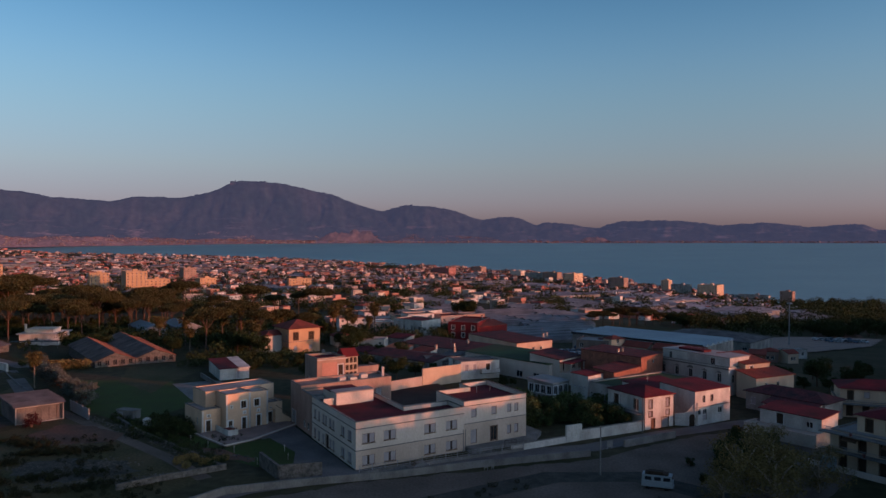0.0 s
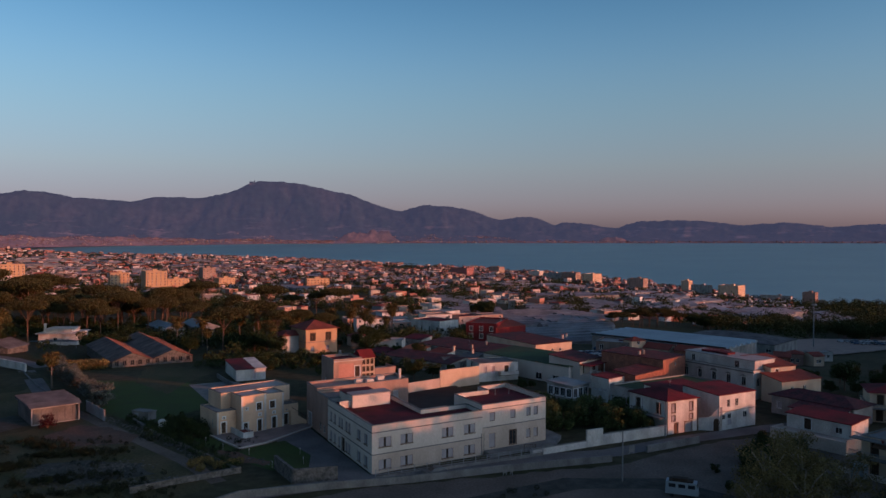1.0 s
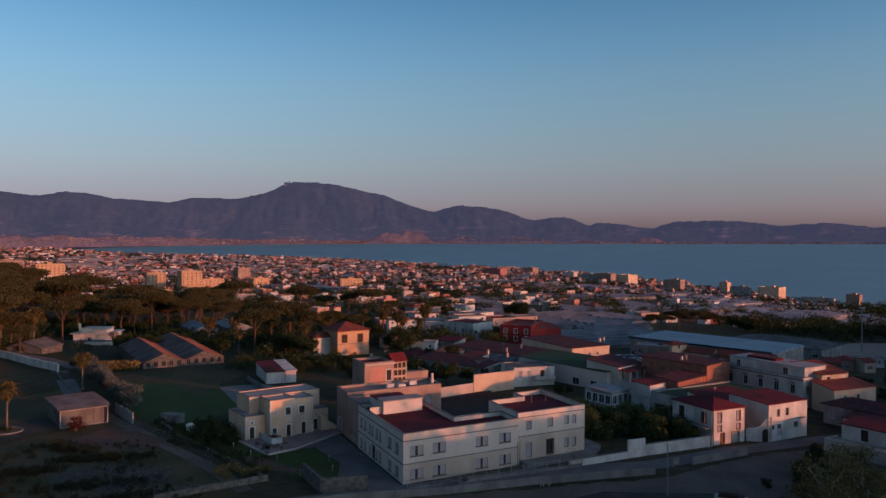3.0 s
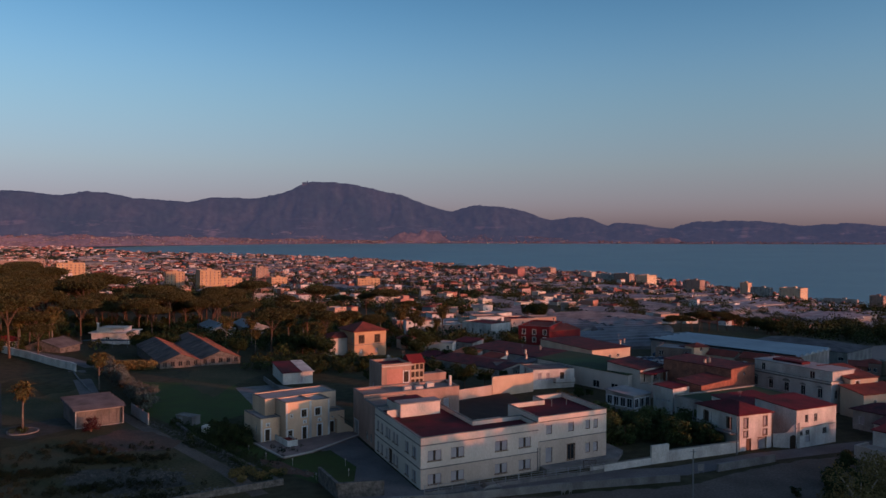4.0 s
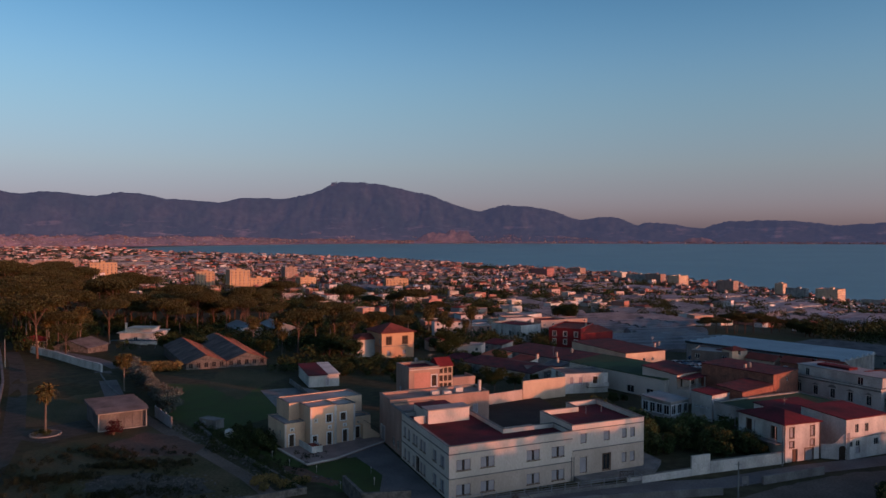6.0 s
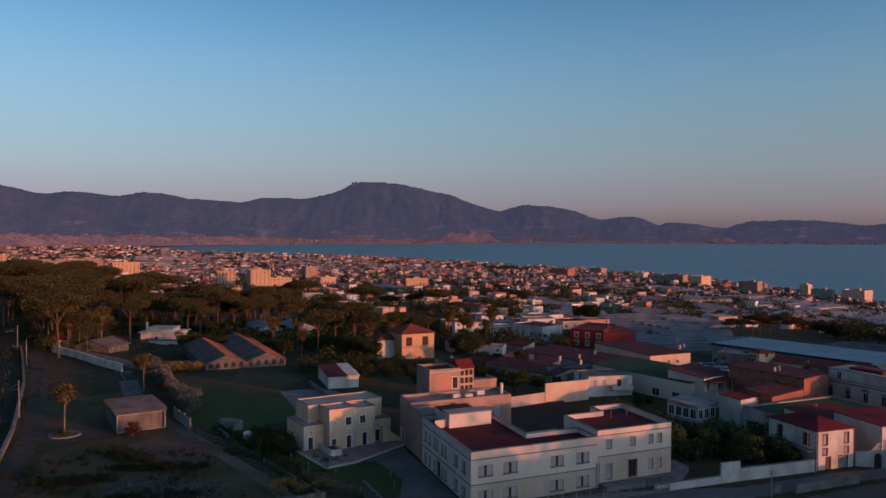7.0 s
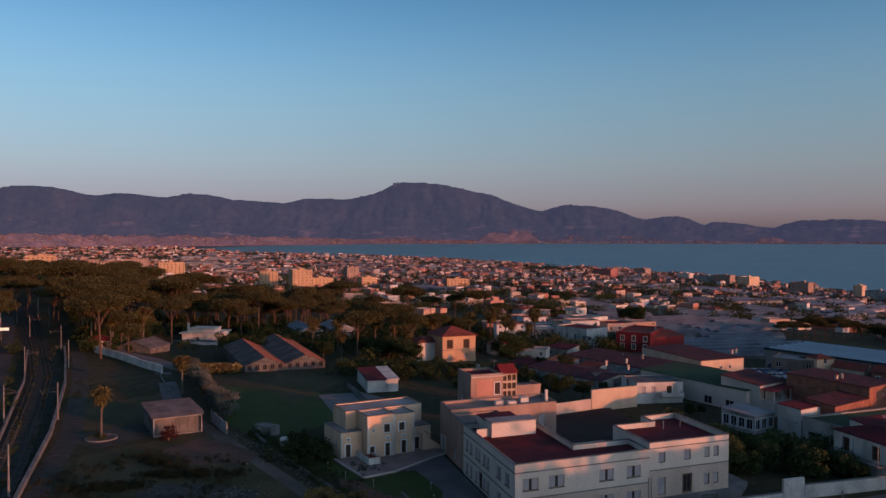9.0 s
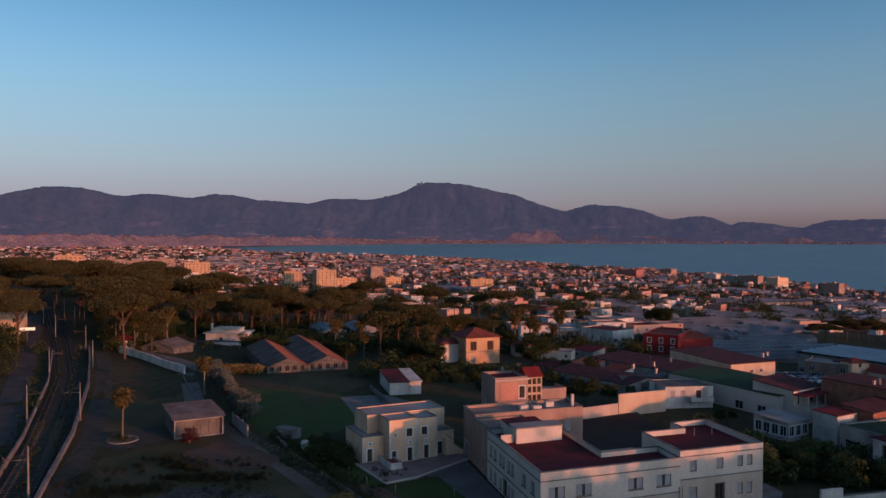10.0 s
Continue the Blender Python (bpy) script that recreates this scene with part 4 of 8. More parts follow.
part("annexe_parapet", Geo().box(10.95, 0.95, 6.0, 17.05, 1.2, 6.6).box(16.8, 1.2, 6.0, 17.05, 6.0, 6.6), M_pink, tb)


# ---- ochre house ----
def ochre_house():
    ob = thing("ochre_house", "small ochre two-storey house of stepped cubes with flat roofs", "house", pose(-37.9, 152.6, 0, 0, 0, 38.5))
    wall, top = M_yellow, 7.4

    def cube(x0, y0, x1, y1, h, op, deck, parapet=0.16, z0=-1.5):
        pts = [(x0, y0), (x1, y0), (x1, y1), (x0, y1)]
        g = Geo()
        for i in range(4):
            facade(g, ob, pts[i], pts[(i + 1) % 4], z0, h, op.get(i, []), M_white)
        part("wall", g, wall, ob)
        flat_roof(ob, pts, h, parapet, wall, deck, 0.2, True)
    door = lambda u: (u, 0.25, 0.95, 2.3, "door")
    cube(0, 0, 5.2, 5.0, top, {0: [(0.5, 0.25, 0.9, 2.0, "dark"), door(3.4), (1.0, 4.7, 0.35, 0.5, "dark"), (3.2, 4.4, 1.15, 1.5, "dark"), (3.7, 3.2, 0.4, 0.5, "win")]}, M_felt)
    cube(5.25, 0.4, 9.3, 5.0, top - 0.25, {0: [(1.0, 4.3, 1.15, 1.5, "dark"), (1.5, 0.25, 0.95, 2.3, "door"), (1.7, 3.1, 0.4, 0.5, "win")]}, M_felt)
    cube(-2.1, 5.05, 13.0, 11.5, top + 0.05, {}, M_felt)
    cube(-4.0, 2.4, -0.05, 11.0, 4.4, {0: [(0.9, 0.25, 1.0, 2.2, "door"), (1.2, 3.0, 0.5, 0.5, "win")], 3: [(6.0, 1.3, 0.6, 1.6, "win")]}, M_felt)
    cube(9.35, 1.6, 13.2, 5.0, 4.2, {0: [(0.6, 0.25, 1.0, 2.2, "door"), (1.0, 3.0, 0.5, 0.4, "win")]}, M_concrete)
    part("stair", stair_mesh(), M_yellow, ob, "outside flight of concrete stairs")
    # low porch wall with an arched opening
    pw = Geo().box(-1.2, -3.6, 0, 0.9, -3.45, 1.35).box(0.75, -3.6, 0, 0.9, 0, 1.35).box(-1.2, -3.45, 0, -1.05, 2.3, 1.35)
    part("porch_wall", pw, M_white, ob, "white porch parapet")
    part("porch_floor", Geo().box(-1.04, -3.44, 0.9, 0.74, -0.02, 1.05), M_tile, ob, "dull terracotta porch floor")
    arch = [(0.905, -0.6 - 1.0 * k / 8, 0.15 + 0.75 * math.sin(math.pi * k / 8) ** 0.7) for k in range(9)]
    # no hole is cut: a flat dark shape paints the shade inside the arch
    part("porch_arch", Geo().poly([(0.905, -1.6, 0.1), (0.905, -0.6, 0.1)] + arch), M_towndark, ob, "flat dark shape for the shade in the arched opening")
    for i in range(4):
        part("flower_pot", Geo().tube([(-0.9 + 0.5 * i, -3.52, 1.35), (-0.9 + 0.5 * i, -3.52, 1.6)], [0.1, 0.14], 8), M_tile, ob, "small clay flower pot")
    for x, y, zt in ((0.0, -0.035, top), (4.82, -0.035, top), (8.95, 0.365, top - 0.25), (-4.0, 2.365, 4.4)):
        part("corner_strip", Geo().box(x, y, 0.2, x + 0.36, y + 0.03, zt), M_white, ob, "pale painted corner strip")
    for x, y, z, w, h in ((3.4, -0.0, 0.2, 0.95, 2.35), (0.5, 0.0, 0.25, 0.9, 2.0), (6.75, 0.4, 0.2, 0.95, 2.35), (-3.1, 2.4, 0.2, 1.0, 2.25), (9.95, 1.6, 0.2, 1.0, 2.25), (3.2, 0.0, 4.4, 1.15, 1.5), (6.25, 0.4, 4.3, 1.15, 1.5), (3.7, 0.0, 3.2, 0.4, 0.5), (6.95, 0.4, 3.1, 0.4, 0.5), (-2.8, 2.4, 3.0, 0.5, 0.5)):
        k = 0.17
        part("door_surround" if z < 0.24 else "window_surround", Geo().box(x - k, y - 0.07, z, x, y - 0.005, z + h + k).box(x + w, y - 0.07, z, x + w + k, y - 0.005, z + h + k).box(x, y - 0.07, z + h, x + w, y - 0.005, z + h + k), M_frame, ob, "broad white painted surround")
    part("stair_rail", Geo().tube([(15.2, 0.42, 1.0), (11.1, 0.42, 3.85)], [0.05, 0.05], 6), M_wood, ob, "dark stair handrail")
    # downpipe
    part("downpipe", Geo().tube([(5.22, -0.06, 0.2), (5.22, -0.06, top)], [0.06, 0.06], 6), M_white, ob)


def stair_mesh():
    """Steps climbing along the front of the low block."""
    prof = [(15.3, 0.0)]
    for i in range(16):
        prof += [(15.3 - 0.27 * i, 0.185 * (i + 1)), (15.03 - 0.27 * i, 0.185 * (i + 1))]
    prof.append((10.98, 0.0))
    g, n = Geo(), len(prof)
    g.v = [(x, y, z) for y in (0.35, 1.55) for x, z in prof]
    g.f = [tuple(range(n)), tuple(range(2 * n - 1, n - 1, -1))] + [(i, n + i, n + (i + 1) % n, (i + 1) % n) for i in range(n)]
    return g


ochre_house()
pl = thing("terrace", "pale paved terrace with a low kerb before the ochre house", "terrace", pose(-37.9, 152.6, 0, 0, 0, 38.5))
pt = [(-5.5, 3.0), (-4.6, -9.6), (1.0, -9.0), (13.5, -3.6), (14.2, -1.8), (13.2, 1.55), (9.3, 1.55), (9.3, 0.35), (5.2, 0.35), (5.2, -0.05), (-0.1, -0.05), (-0.1, 2.3), (-4.0, 2.3)]
part("paving", Geo().prism(pt, -0.5, 0.22), M_paving, pl)
for a_, b_ in ((1, 2), (2, 3), (0, 1)):
    p, q = Vector(pt[a_]), Vector(pt[b_])
    d = (q - p).normalized()
    s = Vector((-d.y, d.x)) * 0.2
    part("kerb", Geo().prism([tuple(p), tuple(q), tuple(q + s), tuple(p + s)], 0.2, 0.42), M_plaster, pl)


# ---- houses across the lane and along it ----
h1 = house("white_house", "white house with hipped dull red roof and a ground-floor garage", "house", (45.9, 153.6), 27, 8.1, 11.0, 0, 6.7, M_white, "hip", M_redroof,
           {0: [(1.2, 4.2, 0.95, 1.8, "shut"), (5.9, 4.2, 0.95, 1.8, "shut"), (1.2, 2.5, 0.95, 1.1, "shut"), (5.9, 2.5, 0.95, 1.1, "shut"), (1.9, 0.0, 0.95, 2.1, "gate"), (4.7, 0.0, 1.9, 2.1, "garage")],
            3: [(2.0, 3.6, 1.2, 2.2, "door"), (5.0, 0.2, 2.0, 2.3, "garage"), (8.0, 3.6, 1.2, 2.2, "door")]}, M_browntrim, rise=1.3)
for x, z, hh in ((1.2, 4.2, 1.8), (5.9, 4.2, 1.8), (1.2, 2.5, 1.1), (5.9, 2.5, 1.1)):
    k = 0.1
    part("window_surround", Geo().box(x - k, -0.06, z - k, x, -0.005, z + hh + k).box(x + 0.95, -0.06, z - k, x + 0.95 + k, -0.005, z + hh + k).box(x, -0.06, z + hh, x + 0.95, -0.005, z + hh + k).box(x, -0.06, z - k, x + 0.95, -0.005, z), M_browntrim, h1, "thin dark window surround")
for x in (-0.06, 7.94):
    part("corner_pipe", Geo().tube([(x + 0.08, -0.1, 0.0), (x + 0.08, -0.1, 6.6)], [0.06, 0.06], 6), M_browntrim, h1, "dark rainwater pipe")
part("balcony", Geo().box(-1.6, 0.4, 3.15, -0.01, 10.4, 3.33), M_concrete, h1)
g = Geo().box(-1.6, 0.4, 4.25, -1.55, 10.4, 4.3)
for i in range(22):
    g.box(-1.6, 0.4 + 0.476 * i, 3.33, -1.56, 0.44 + 0.476 * i, 4.25)
part("railing", g, M_metal, h1)
for y in (0.5, 5.3, 10.2):
    part("balcony_post", Geo().box(-1.6, y, 4.3, -1.52, y + 0.08, 6.5), M_metal, h1)
h2 = house("white_house", "white house with red lean-to roof and porthole windows", "house", (57.3, 156.6), 30, 11.0, 9.5, 0, 7.1, M_white, "mono", M_redroof,
           {0: [(2.3, 4.6, 0.9, 1.5, "win"), (4.8, 4.6, 0.9, 1.5, "win"), (0.9, 2.2, 0.9, 0.9, "win"), (2.5, 2.2, 1.1, 1.0, "win"), (2.5, 0.9, 1.2, 1.2, "shut"), (7.2, 2.0, 1.2, 1.2, "win")]}, M_grey, rise=0.5, over=0.15)
part("string_course", Geo().box(-0.02, -0.10, 3.7, 11.02, -0.005, 3.86), M_grey, h2)
gw = thing("gate_wall", "white wall with a swept top and an arched door", "wall", pose(53.4, 157.4, 0, 0, 0, -10))
prof = [(0, 0), (4.6, 0), (4.6, 4.9), (3.9, 4.7), (3.2, 4.0), (2.5, 3.0), (1.8, 2.6), (0, 2.5)]
g = Geo()
g.poly([(x, 0, z) for x, z in prof])
g.poly([(x, 0.35, z) for x, z in reversed(prof)])
for i in range(len(prof)):
    (xa, za), (xb, zb) = prof[i], prof[(i + 1) % len(prof)]
    g.poly([(xb, 0, zb), (xa, 0, za), (xa, 0.35, za), (xb, 0.35, zb)])
part("wall", g, M_white, gw)
ar = Geo()
arch = [(2.9, 0), (4.1, 0)] + [(3.5 + 0.6 * math.cos(math.pi * i / 8), 1.9 + 0.6 * math.sin(math.pi * i / 8)) for i in range(9)]
ar.poly([(x, -0.06, z) for x, z in arch])
for i in range(len(arch)):
    (xa, za), (xb, zb) = arch[i], arch[(i + 1) % len(arch)]
    ar.poly([(xb, -0.06, zb), (xa, -0.06, za), (xa, 0.0, za), (xb, 0.0, zb)])
part("arched_door", ar, M_wood, gw, "dark arched wooden door")
house("back_house", "low house with a red roof behind the gate wall", "house", (51.2, 166.0), 30, 12.0, 9.0, 0, 5.4, M_white, "mono", M_redroof, {0: [(2, 1.0, 1.2, 2.2, "door")]}, rise=0.7, over=0.2)
house("long_terrace_house", "long low range with a mossy green flat roof", "house", (46.0, 170.0), 31, 25, 11, 0, 4.7, M_grey, "flat", M_green, {0: rows_of(24, 4, (1.2,), 1.2, 1.4, "win"), 3: rows_of(11, 3, (1.0,), 1.0, 1.5, "win")}, parapet=0.25)
house("brick_house", "bare orange brick house with a broad dark red roof", "house", (56.7, 193.6), 45, 11.5, 18.0, 0, 8.2, M_brick, "mono", M_oldroof, {0: [(6.0, 6.2, 0.8, 0.7, "win")]}, rise=0.3, over=0.15)
house("brick_house", "low bare brick wing under a patched red roof", "house", (47.4, 184.3), 45, 13.0, 6.0, 0, 6.0, M_brick, "mono", M_oldroof, {0: []}, rise=0.6, over=0.15)
pv = house("veranda_house", "house with a red-roofed open veranda", "house", (37.3, 201.6), 48, 11.0, 9.5, 0, 6.3, M_plaster, "mono", M_oldroof, {0: [(1.5, 3.2, 1.0, 2.2, "door"), (6.5, 3.2, 1.6, 1.8, "win")], 3: rows_of(12, 2, (3.4,), 1.0, 1.4, "win")}, rise=1.0, over=0.3)
part("veranda_roof", Geo().box(-0.5, -3.4, 5.6, 10.8, -0.05, 5.75), M_redroof, pv)
part("veranda_floor", Geo().box(0, -3.3, -1.5, 10.5, -0.05, 3.0), M_plaster, pv)
for x in (0.1, 3.5, 7.0, 10.2):
    part("post", Geo().box(x, -3.25, 3.0, x + 0.22, -3.03, 5.6), M_plaster, pv)
house("white_annexe", "white flat-walled annexe with a low red roof", "house", (40.6, 182.0), 43, 6.4, 5.0, 0, 5.6, M_white, "mono", M_redroof, {0: [], 3: [(0.8, 2.6, 0.8, 0.5, "shut"), (2.2, 2.6, 0.8, 0.5, "shut"), (3.6, 2.6, 0.8, 0.5, "shut")]}, rise=0.3, over=0.12)
house("glazed_veranda", "small glazed garden house with a grey roof", "house", (32.3, 183.2), 43, 6.4, 7.7, 0, 3.6, M_grey, "mono", M_felt, {0: rows_of(6.4, 3, (0.9,), 1.5, 2.0, "trimmed", 0.4), 3: rows_of(7.7, 4, (0.9,), 1.4, 2.0, "trimmed", 0.4)}, M_frame, rise=0.4, over=0.25)
ga = house("garden_house", "small white upper-storey house with shuttered doors", "house", (11.4, 207.0), 20, 11.5, 9.0, 0, 4.8, M_white, "flat", M_fibre, {0: [(1.2, 2.2, 1.1, 1.9, "shut"), (3.6, 2.2, 1.1, 1.9, "shut"), (7.4, 1.8, 1.4, 2.3, "door")], 3: [(3, 3.0, 1.2, 1.8, "win")]}, parapet=0.12)
balcony(ga, 5.6, 11.0, 0.0, 1.7, 1.6, M_white, True)
house("green_roof_hall", "long pale hall with a faded green roof", "hall", (13.7, 225.8), -48.6, 31.5, 13, -0.3, 5.2, M_plaster, "mono", M_green, {0: [(4, 1.6, 2.2, 1.2, "win"), (20, 0.6, 2.2, 1.8, "win"), (26, 0.6, 2.2, 1.8, "win")]}, rise=0.8, over=0.25)
house("red_roof_hall", "long low hall with a dull red roof", "hall", (-6.0, 256), -45, 44, 13, -1.2, 4.6, M_grey, "mono", M_oldroof, {0: rows_of(52, 5, (1.4,), 1.6, 1.0, "win")}, rise=0.8, over=0.3)
house("red_roof_hall", "lower shed range with a patched red roof", "hall", (-16.0, 236), -42, 26, 14, -0.6, 3.3, M_grey, "gable", M_oldroof, {0: rows_of(30, 4, (0.8,), 1.4, 1.4, "win")}, rise=1.0, over=0.3)
house("beige_hall", "beige plastered hall with dull red roof", "hall", (31.2, 244.8), 33, 15.3, 26, -0.8, 5.3, M_cream, "mono", M_oldroof, {0: [(6.6, 2.6, 1.1, 1.0, "win"), (9.9, 2.6, 1.1, 1.0, "win")], 3: rows_of(26, 6, (2.2,), 1.6, 1.0, "shut")}, rise=0.3, over=0.2)
house("red_building", "bright red three-bay building with white window surrounds", "building", (11.5, 317.8), -18, 12.6, 22, -4.3, 7.0, M_redwall, "flat", M_tile, {0: rows_of(13, 3, (1.2, 4.2), 1.3, 1.9, "trimmed", 1.6)}, M_white, parapet=0.5)
house("red_building", "red gabled hall behind the red front", "building", (24.0, 315.5), 40, 17.0, 17, -4.6, 5.6, M_redwall, "gable", M_tile, {1: rows_of(17, 3, (2.0,), 1.0, 1.4, "win")}, rise=1.6, over=0.2)
house("white_block", "white block with a dark red roof behind the halls", "house", (0.6, 333.0), 48, 12.5, 17, -5.6, 7.0, M_white, "flat", M_redroof, {0: rows_of(12.5, 3, (2.8,), 1.1, 1.5, "win"), 3: rows_of(17, 4, (2.6,), 1.0, 2.2, "win")}, parapet=0.3)
balcony_house = house("white_house", "white two-storey house with a lit roof terrace", "house", (2.7, 405.0), 48, 13, 14, -9.2, 7.2, M_white, "flat", M_felt, {0: [(1.2, 4.2, 1.6, 2.2, "door"), (6.0, 4.2, 2.2, 1.8, "trimmed"), (1.2, 1.0, 1.2, 1.6, "win"), (8.0, 1.0, 1.2, 1.6, "win")], 3: rows_of(14, 3, (4.4,), 1.0, 1.4, "win")}, M_cream)
balcony(balcony_house, 0.2, 12.5, 0.0, 4.0, 1.8, M_plaster, True)
house("cream_house", "low cream house under a mossy flat roof", "house", (-9.5, 373.0), 30, 14, 12, -7.2, 6.0, M_cream, "flat", M_green, {0: rows_of(14, 2, (3.0,), 1.0, 1.2, "win")}, parapet=0.2)
house("cream_house", "long cream house with a lit front", "house", (-26.0, 484.0), 20, 20, 11, -12.6, 5.6, M_cream, "flat", M_felt, {0: rows_of(20, 4, (2.6,), 1.2, 1.4, "win")}, parapet=0.3)
house("blue_house", "small house with one blue-painted wall", "house", (-4.5, 500.0), 42, 8, 12, -13.4, 7.0, M_white, "flat", M_felt, {0: [(2.6, 4.0, 1.2, 1.5, "win")], 3: []}, parapet=0.3)


def roof_clutter(x, y, z, ang, n, seed):
    """Small tanks, flues and boxes left standing on a roof."""
    r = random.Random(seed)
    for i in range(n):
        m = pose(x + r.uniform(-4, 4), y + r.uniform(-4, 4), z, 0, 0, ang + r.uniform(-8, 8))
        kind = r.randrange(3)
        if kind == 0:
            ob = thing("roof_tank", "small pale water tank standing on a roof", "tank", m, "roof tanks")
            part("body", Geo().tube([(0, 0, -0.3), (0, 0, 0.1), (0, 0, 1.0), (0, 0, 1.15)], [0.42, 0.45, 0.45, 0.25], 10), M_concrete, ob)
            part("lid", Geo().tube([(0, 0, 1.152), (0, 0, 1.22)], [0.22, 0.2], 8), M_grey, ob)
        elif kind == 1:
            ob = thing("roof_flue", "short plastered flue with a cap", "chimney", m, "roof flues")
            part("stack", Geo().box(-0.25, -0.25, -0.4, 0.25, 0.25, 0.9), M_buff, ob)
            part("cap", Geo().box(-0.34, -0.34, 0.904, 0.34, 0.34, 1.0), M_tile, ob)
        else:
            ob = thing("roof_aerial", "thin television aerial on a roof", "aerial", m, "roof aerials")
            part("mast", Geo().tube([(0, 0, -0.4), (0, 0, 2.6)], [0.035, 0.03], 5), M_metal, ob)
            part("crossbar", Geo().box(-0.7, -0.02, 2.2, 0.7, 0.02, 2.24).box(-0.5, -0.02, 1.9, 0.5, 0.02, 1.94), M_metal, ob)


for x, y, an, w_, d_, h_, wall, roof, kind, lab in (
        (-32, 288, 20, 7, 8, 3.2, M_cream, M_tile, "gable_y", "small tiled hut among palms"), (-25, 284, -8, 12, 7, 2.8, M_plaster, M_felt, "flat", "low pale shed with a flat roof"),
        (-13, 292, -40, 9, 6, 3.0, M_grey, M_redroof, "mono", "low shed with a red sheet roof"), (-12, 252, -42, 8, 6, 2.6, M_grey, M_rust, "mono", "rusty lean-to behind the halls"),
        (-3, 240, -45, 7, 5, 2.8, M_plaster, M_tile, "mono", "small red-roofed store in the yard"), (6, 232, -45, 6, 5, 2.6, M_concrete, M_fibre, "mono", "grey block store in the yard"),
        (-22, 246, -42, 9, 5, 2.4, M_concrete, M_redroof, "mono", "open-sided store with a red roof"), (3, 221, 20, 7, 4.5, 2.6, M_concrete, M_fibre, "mono", "fibre-roofed lean-to beside the yard"),
        (86, 300, -24, 11, 9, 4.0, M_grey, M_fibre, "gable", "grey workshop beside the warehouse"), (116, 256, -24, 5, 5, 3.6, M_pink, M_tile, "hip", "small pink house beside the warehouse"),
        (123, 252, 20, 4.5, 5, 3.2, M_cream, M_tile, "gable", "small cream house with a tiled roof"), (109, 250, -24, 5, 4.5, 2.8, M_brick, M_tile, "mono", "brick shed with a tiled roof"),
        (133, 275, 10, 9, 4, 2.8, M_white, M_felt, "flat", "low white lodge beside the car park")):
    house("outbuilding", lab, "shed", (x, y), an, w_, d_, land(x, y), h_, wall, kind, roof, {0: rows_of(w_, 2, (0.9,), 1.0, 1.2, "win")}, rise=1.0, over=0.25, parapet=0.2, group="outbuildings")


for x, y, z, a, n, sd in ((8, 226, 5.6, -48, 3, 1), (12, 244, 4.2, -45, 3, 2), (44, 262, 4.9, 33, 3, 3), (56, 205, 8.5, 35, 2, 4), (56, 176, 4.9, 31, 3, 6), (28, 331, 2.6, 40, 2, 7), (20, 330, 2.8, -18, 2, 8), (-20, 193, 9.3, 31, 2, 9), (4, 345, 1.5, 48, 3, 10)):
    roof_clutter(x, y, z, a, n, sd)


# ---- long palazzo ----
def palazzo():
    ob = thing("palazzo", "long grey-white country palazzo with hooded windows and roof terrace", "building", pose(64.5, 203.8, 0, 0, 0, -57.5))
    w, d, h = 21.5, 12.0, 6.5
    op = [(1.0 + 4.3 * i, 3.1, 1.2, 2.1, "trimmed") for i in range(5)] + [(1.0 + 4.3 * i, 0.2, 1.3, 2.3, "door") for i in range(5)]
    pts = [(0, 0), (w, 0), (w, d), (0, d)]
    g = Geo()
    for i in range(4):
        facade(g, ob, pts[i], pts[(i + 1) % 4], -1.5, h, {0: op, 1: rows_of(12, 2, (3.1,), 1.1, 2.0, "trimmed")}.get(i, []), M_palazzo)
    part("wall", g, M_palazzo, ob)
    flat_roof(ob, pts, h, 0.5, M_palazzo, M_felt)
    for i in range(5):
        x = 1.0 + 4.3 * i + 0.575
        hood = [(x + 0.95 * math.cos(math.pi * k / 8), 5.45 + 0.62 * math.sin(math.pi * k / 8)) for k in range(9)] if i == 2 else [(x + 0.9, 5.4), (x, 5.85), (x - 0.9, 5.4)]
        hg = Geo()
        hg.poly([(a, -0.22, b) for a, b in reversed(hood)])
        for k in range(len(hood)):
            (xa, za), (xb, zb) = hood[k], hood[(k + 1) % len(hood)]
            hg.poly([(xa, -0.22, za), (xb, -0.22, zb), (xb, 0, zb), (xa, 0, za)])
        part("window_hood", hg, M_concrete, ob)
    part("cornice", Geo().box(-0.2, -0.28, h - 0.1, w + 0.2, -0.005, h + 0.18), M_concrete, ob)
    at = Geo()
    facade(at, ob, (0.3, 1.2), (21.0, 1.2), h, h + 2.6, [(2.0, h + 0.4, 1.0, 1.7, "win"), (15.0, h + 0.4, 1.3, 1.7, "win")], M_palazzo)
    facade(at, ob, (21.0, 1.2), (21.0, 9.0), h, h + 2.6, [], M_palazzo)
    facade(at, ob, (21.0, 9.0), (0.3, 9.0), h, h + 2.6, [], M_palazzo)
    facade(at, ob, (0.3, 9.0), (0.3, 1.2), h, h + 2.6, [], M_palazzo)
    part("attic", at, M_palazzo, ob)
    part("attic_roof", Geo().box(0.1, 1.0, h + 2.6, 21.2, 9.2, h + 2.78), M_felt, ob)
    part("shed_roof", Geo().box(4.0, 3.0, h + 2.8, 12.0, 6.0, h + 3.3), M_redroof, ob)


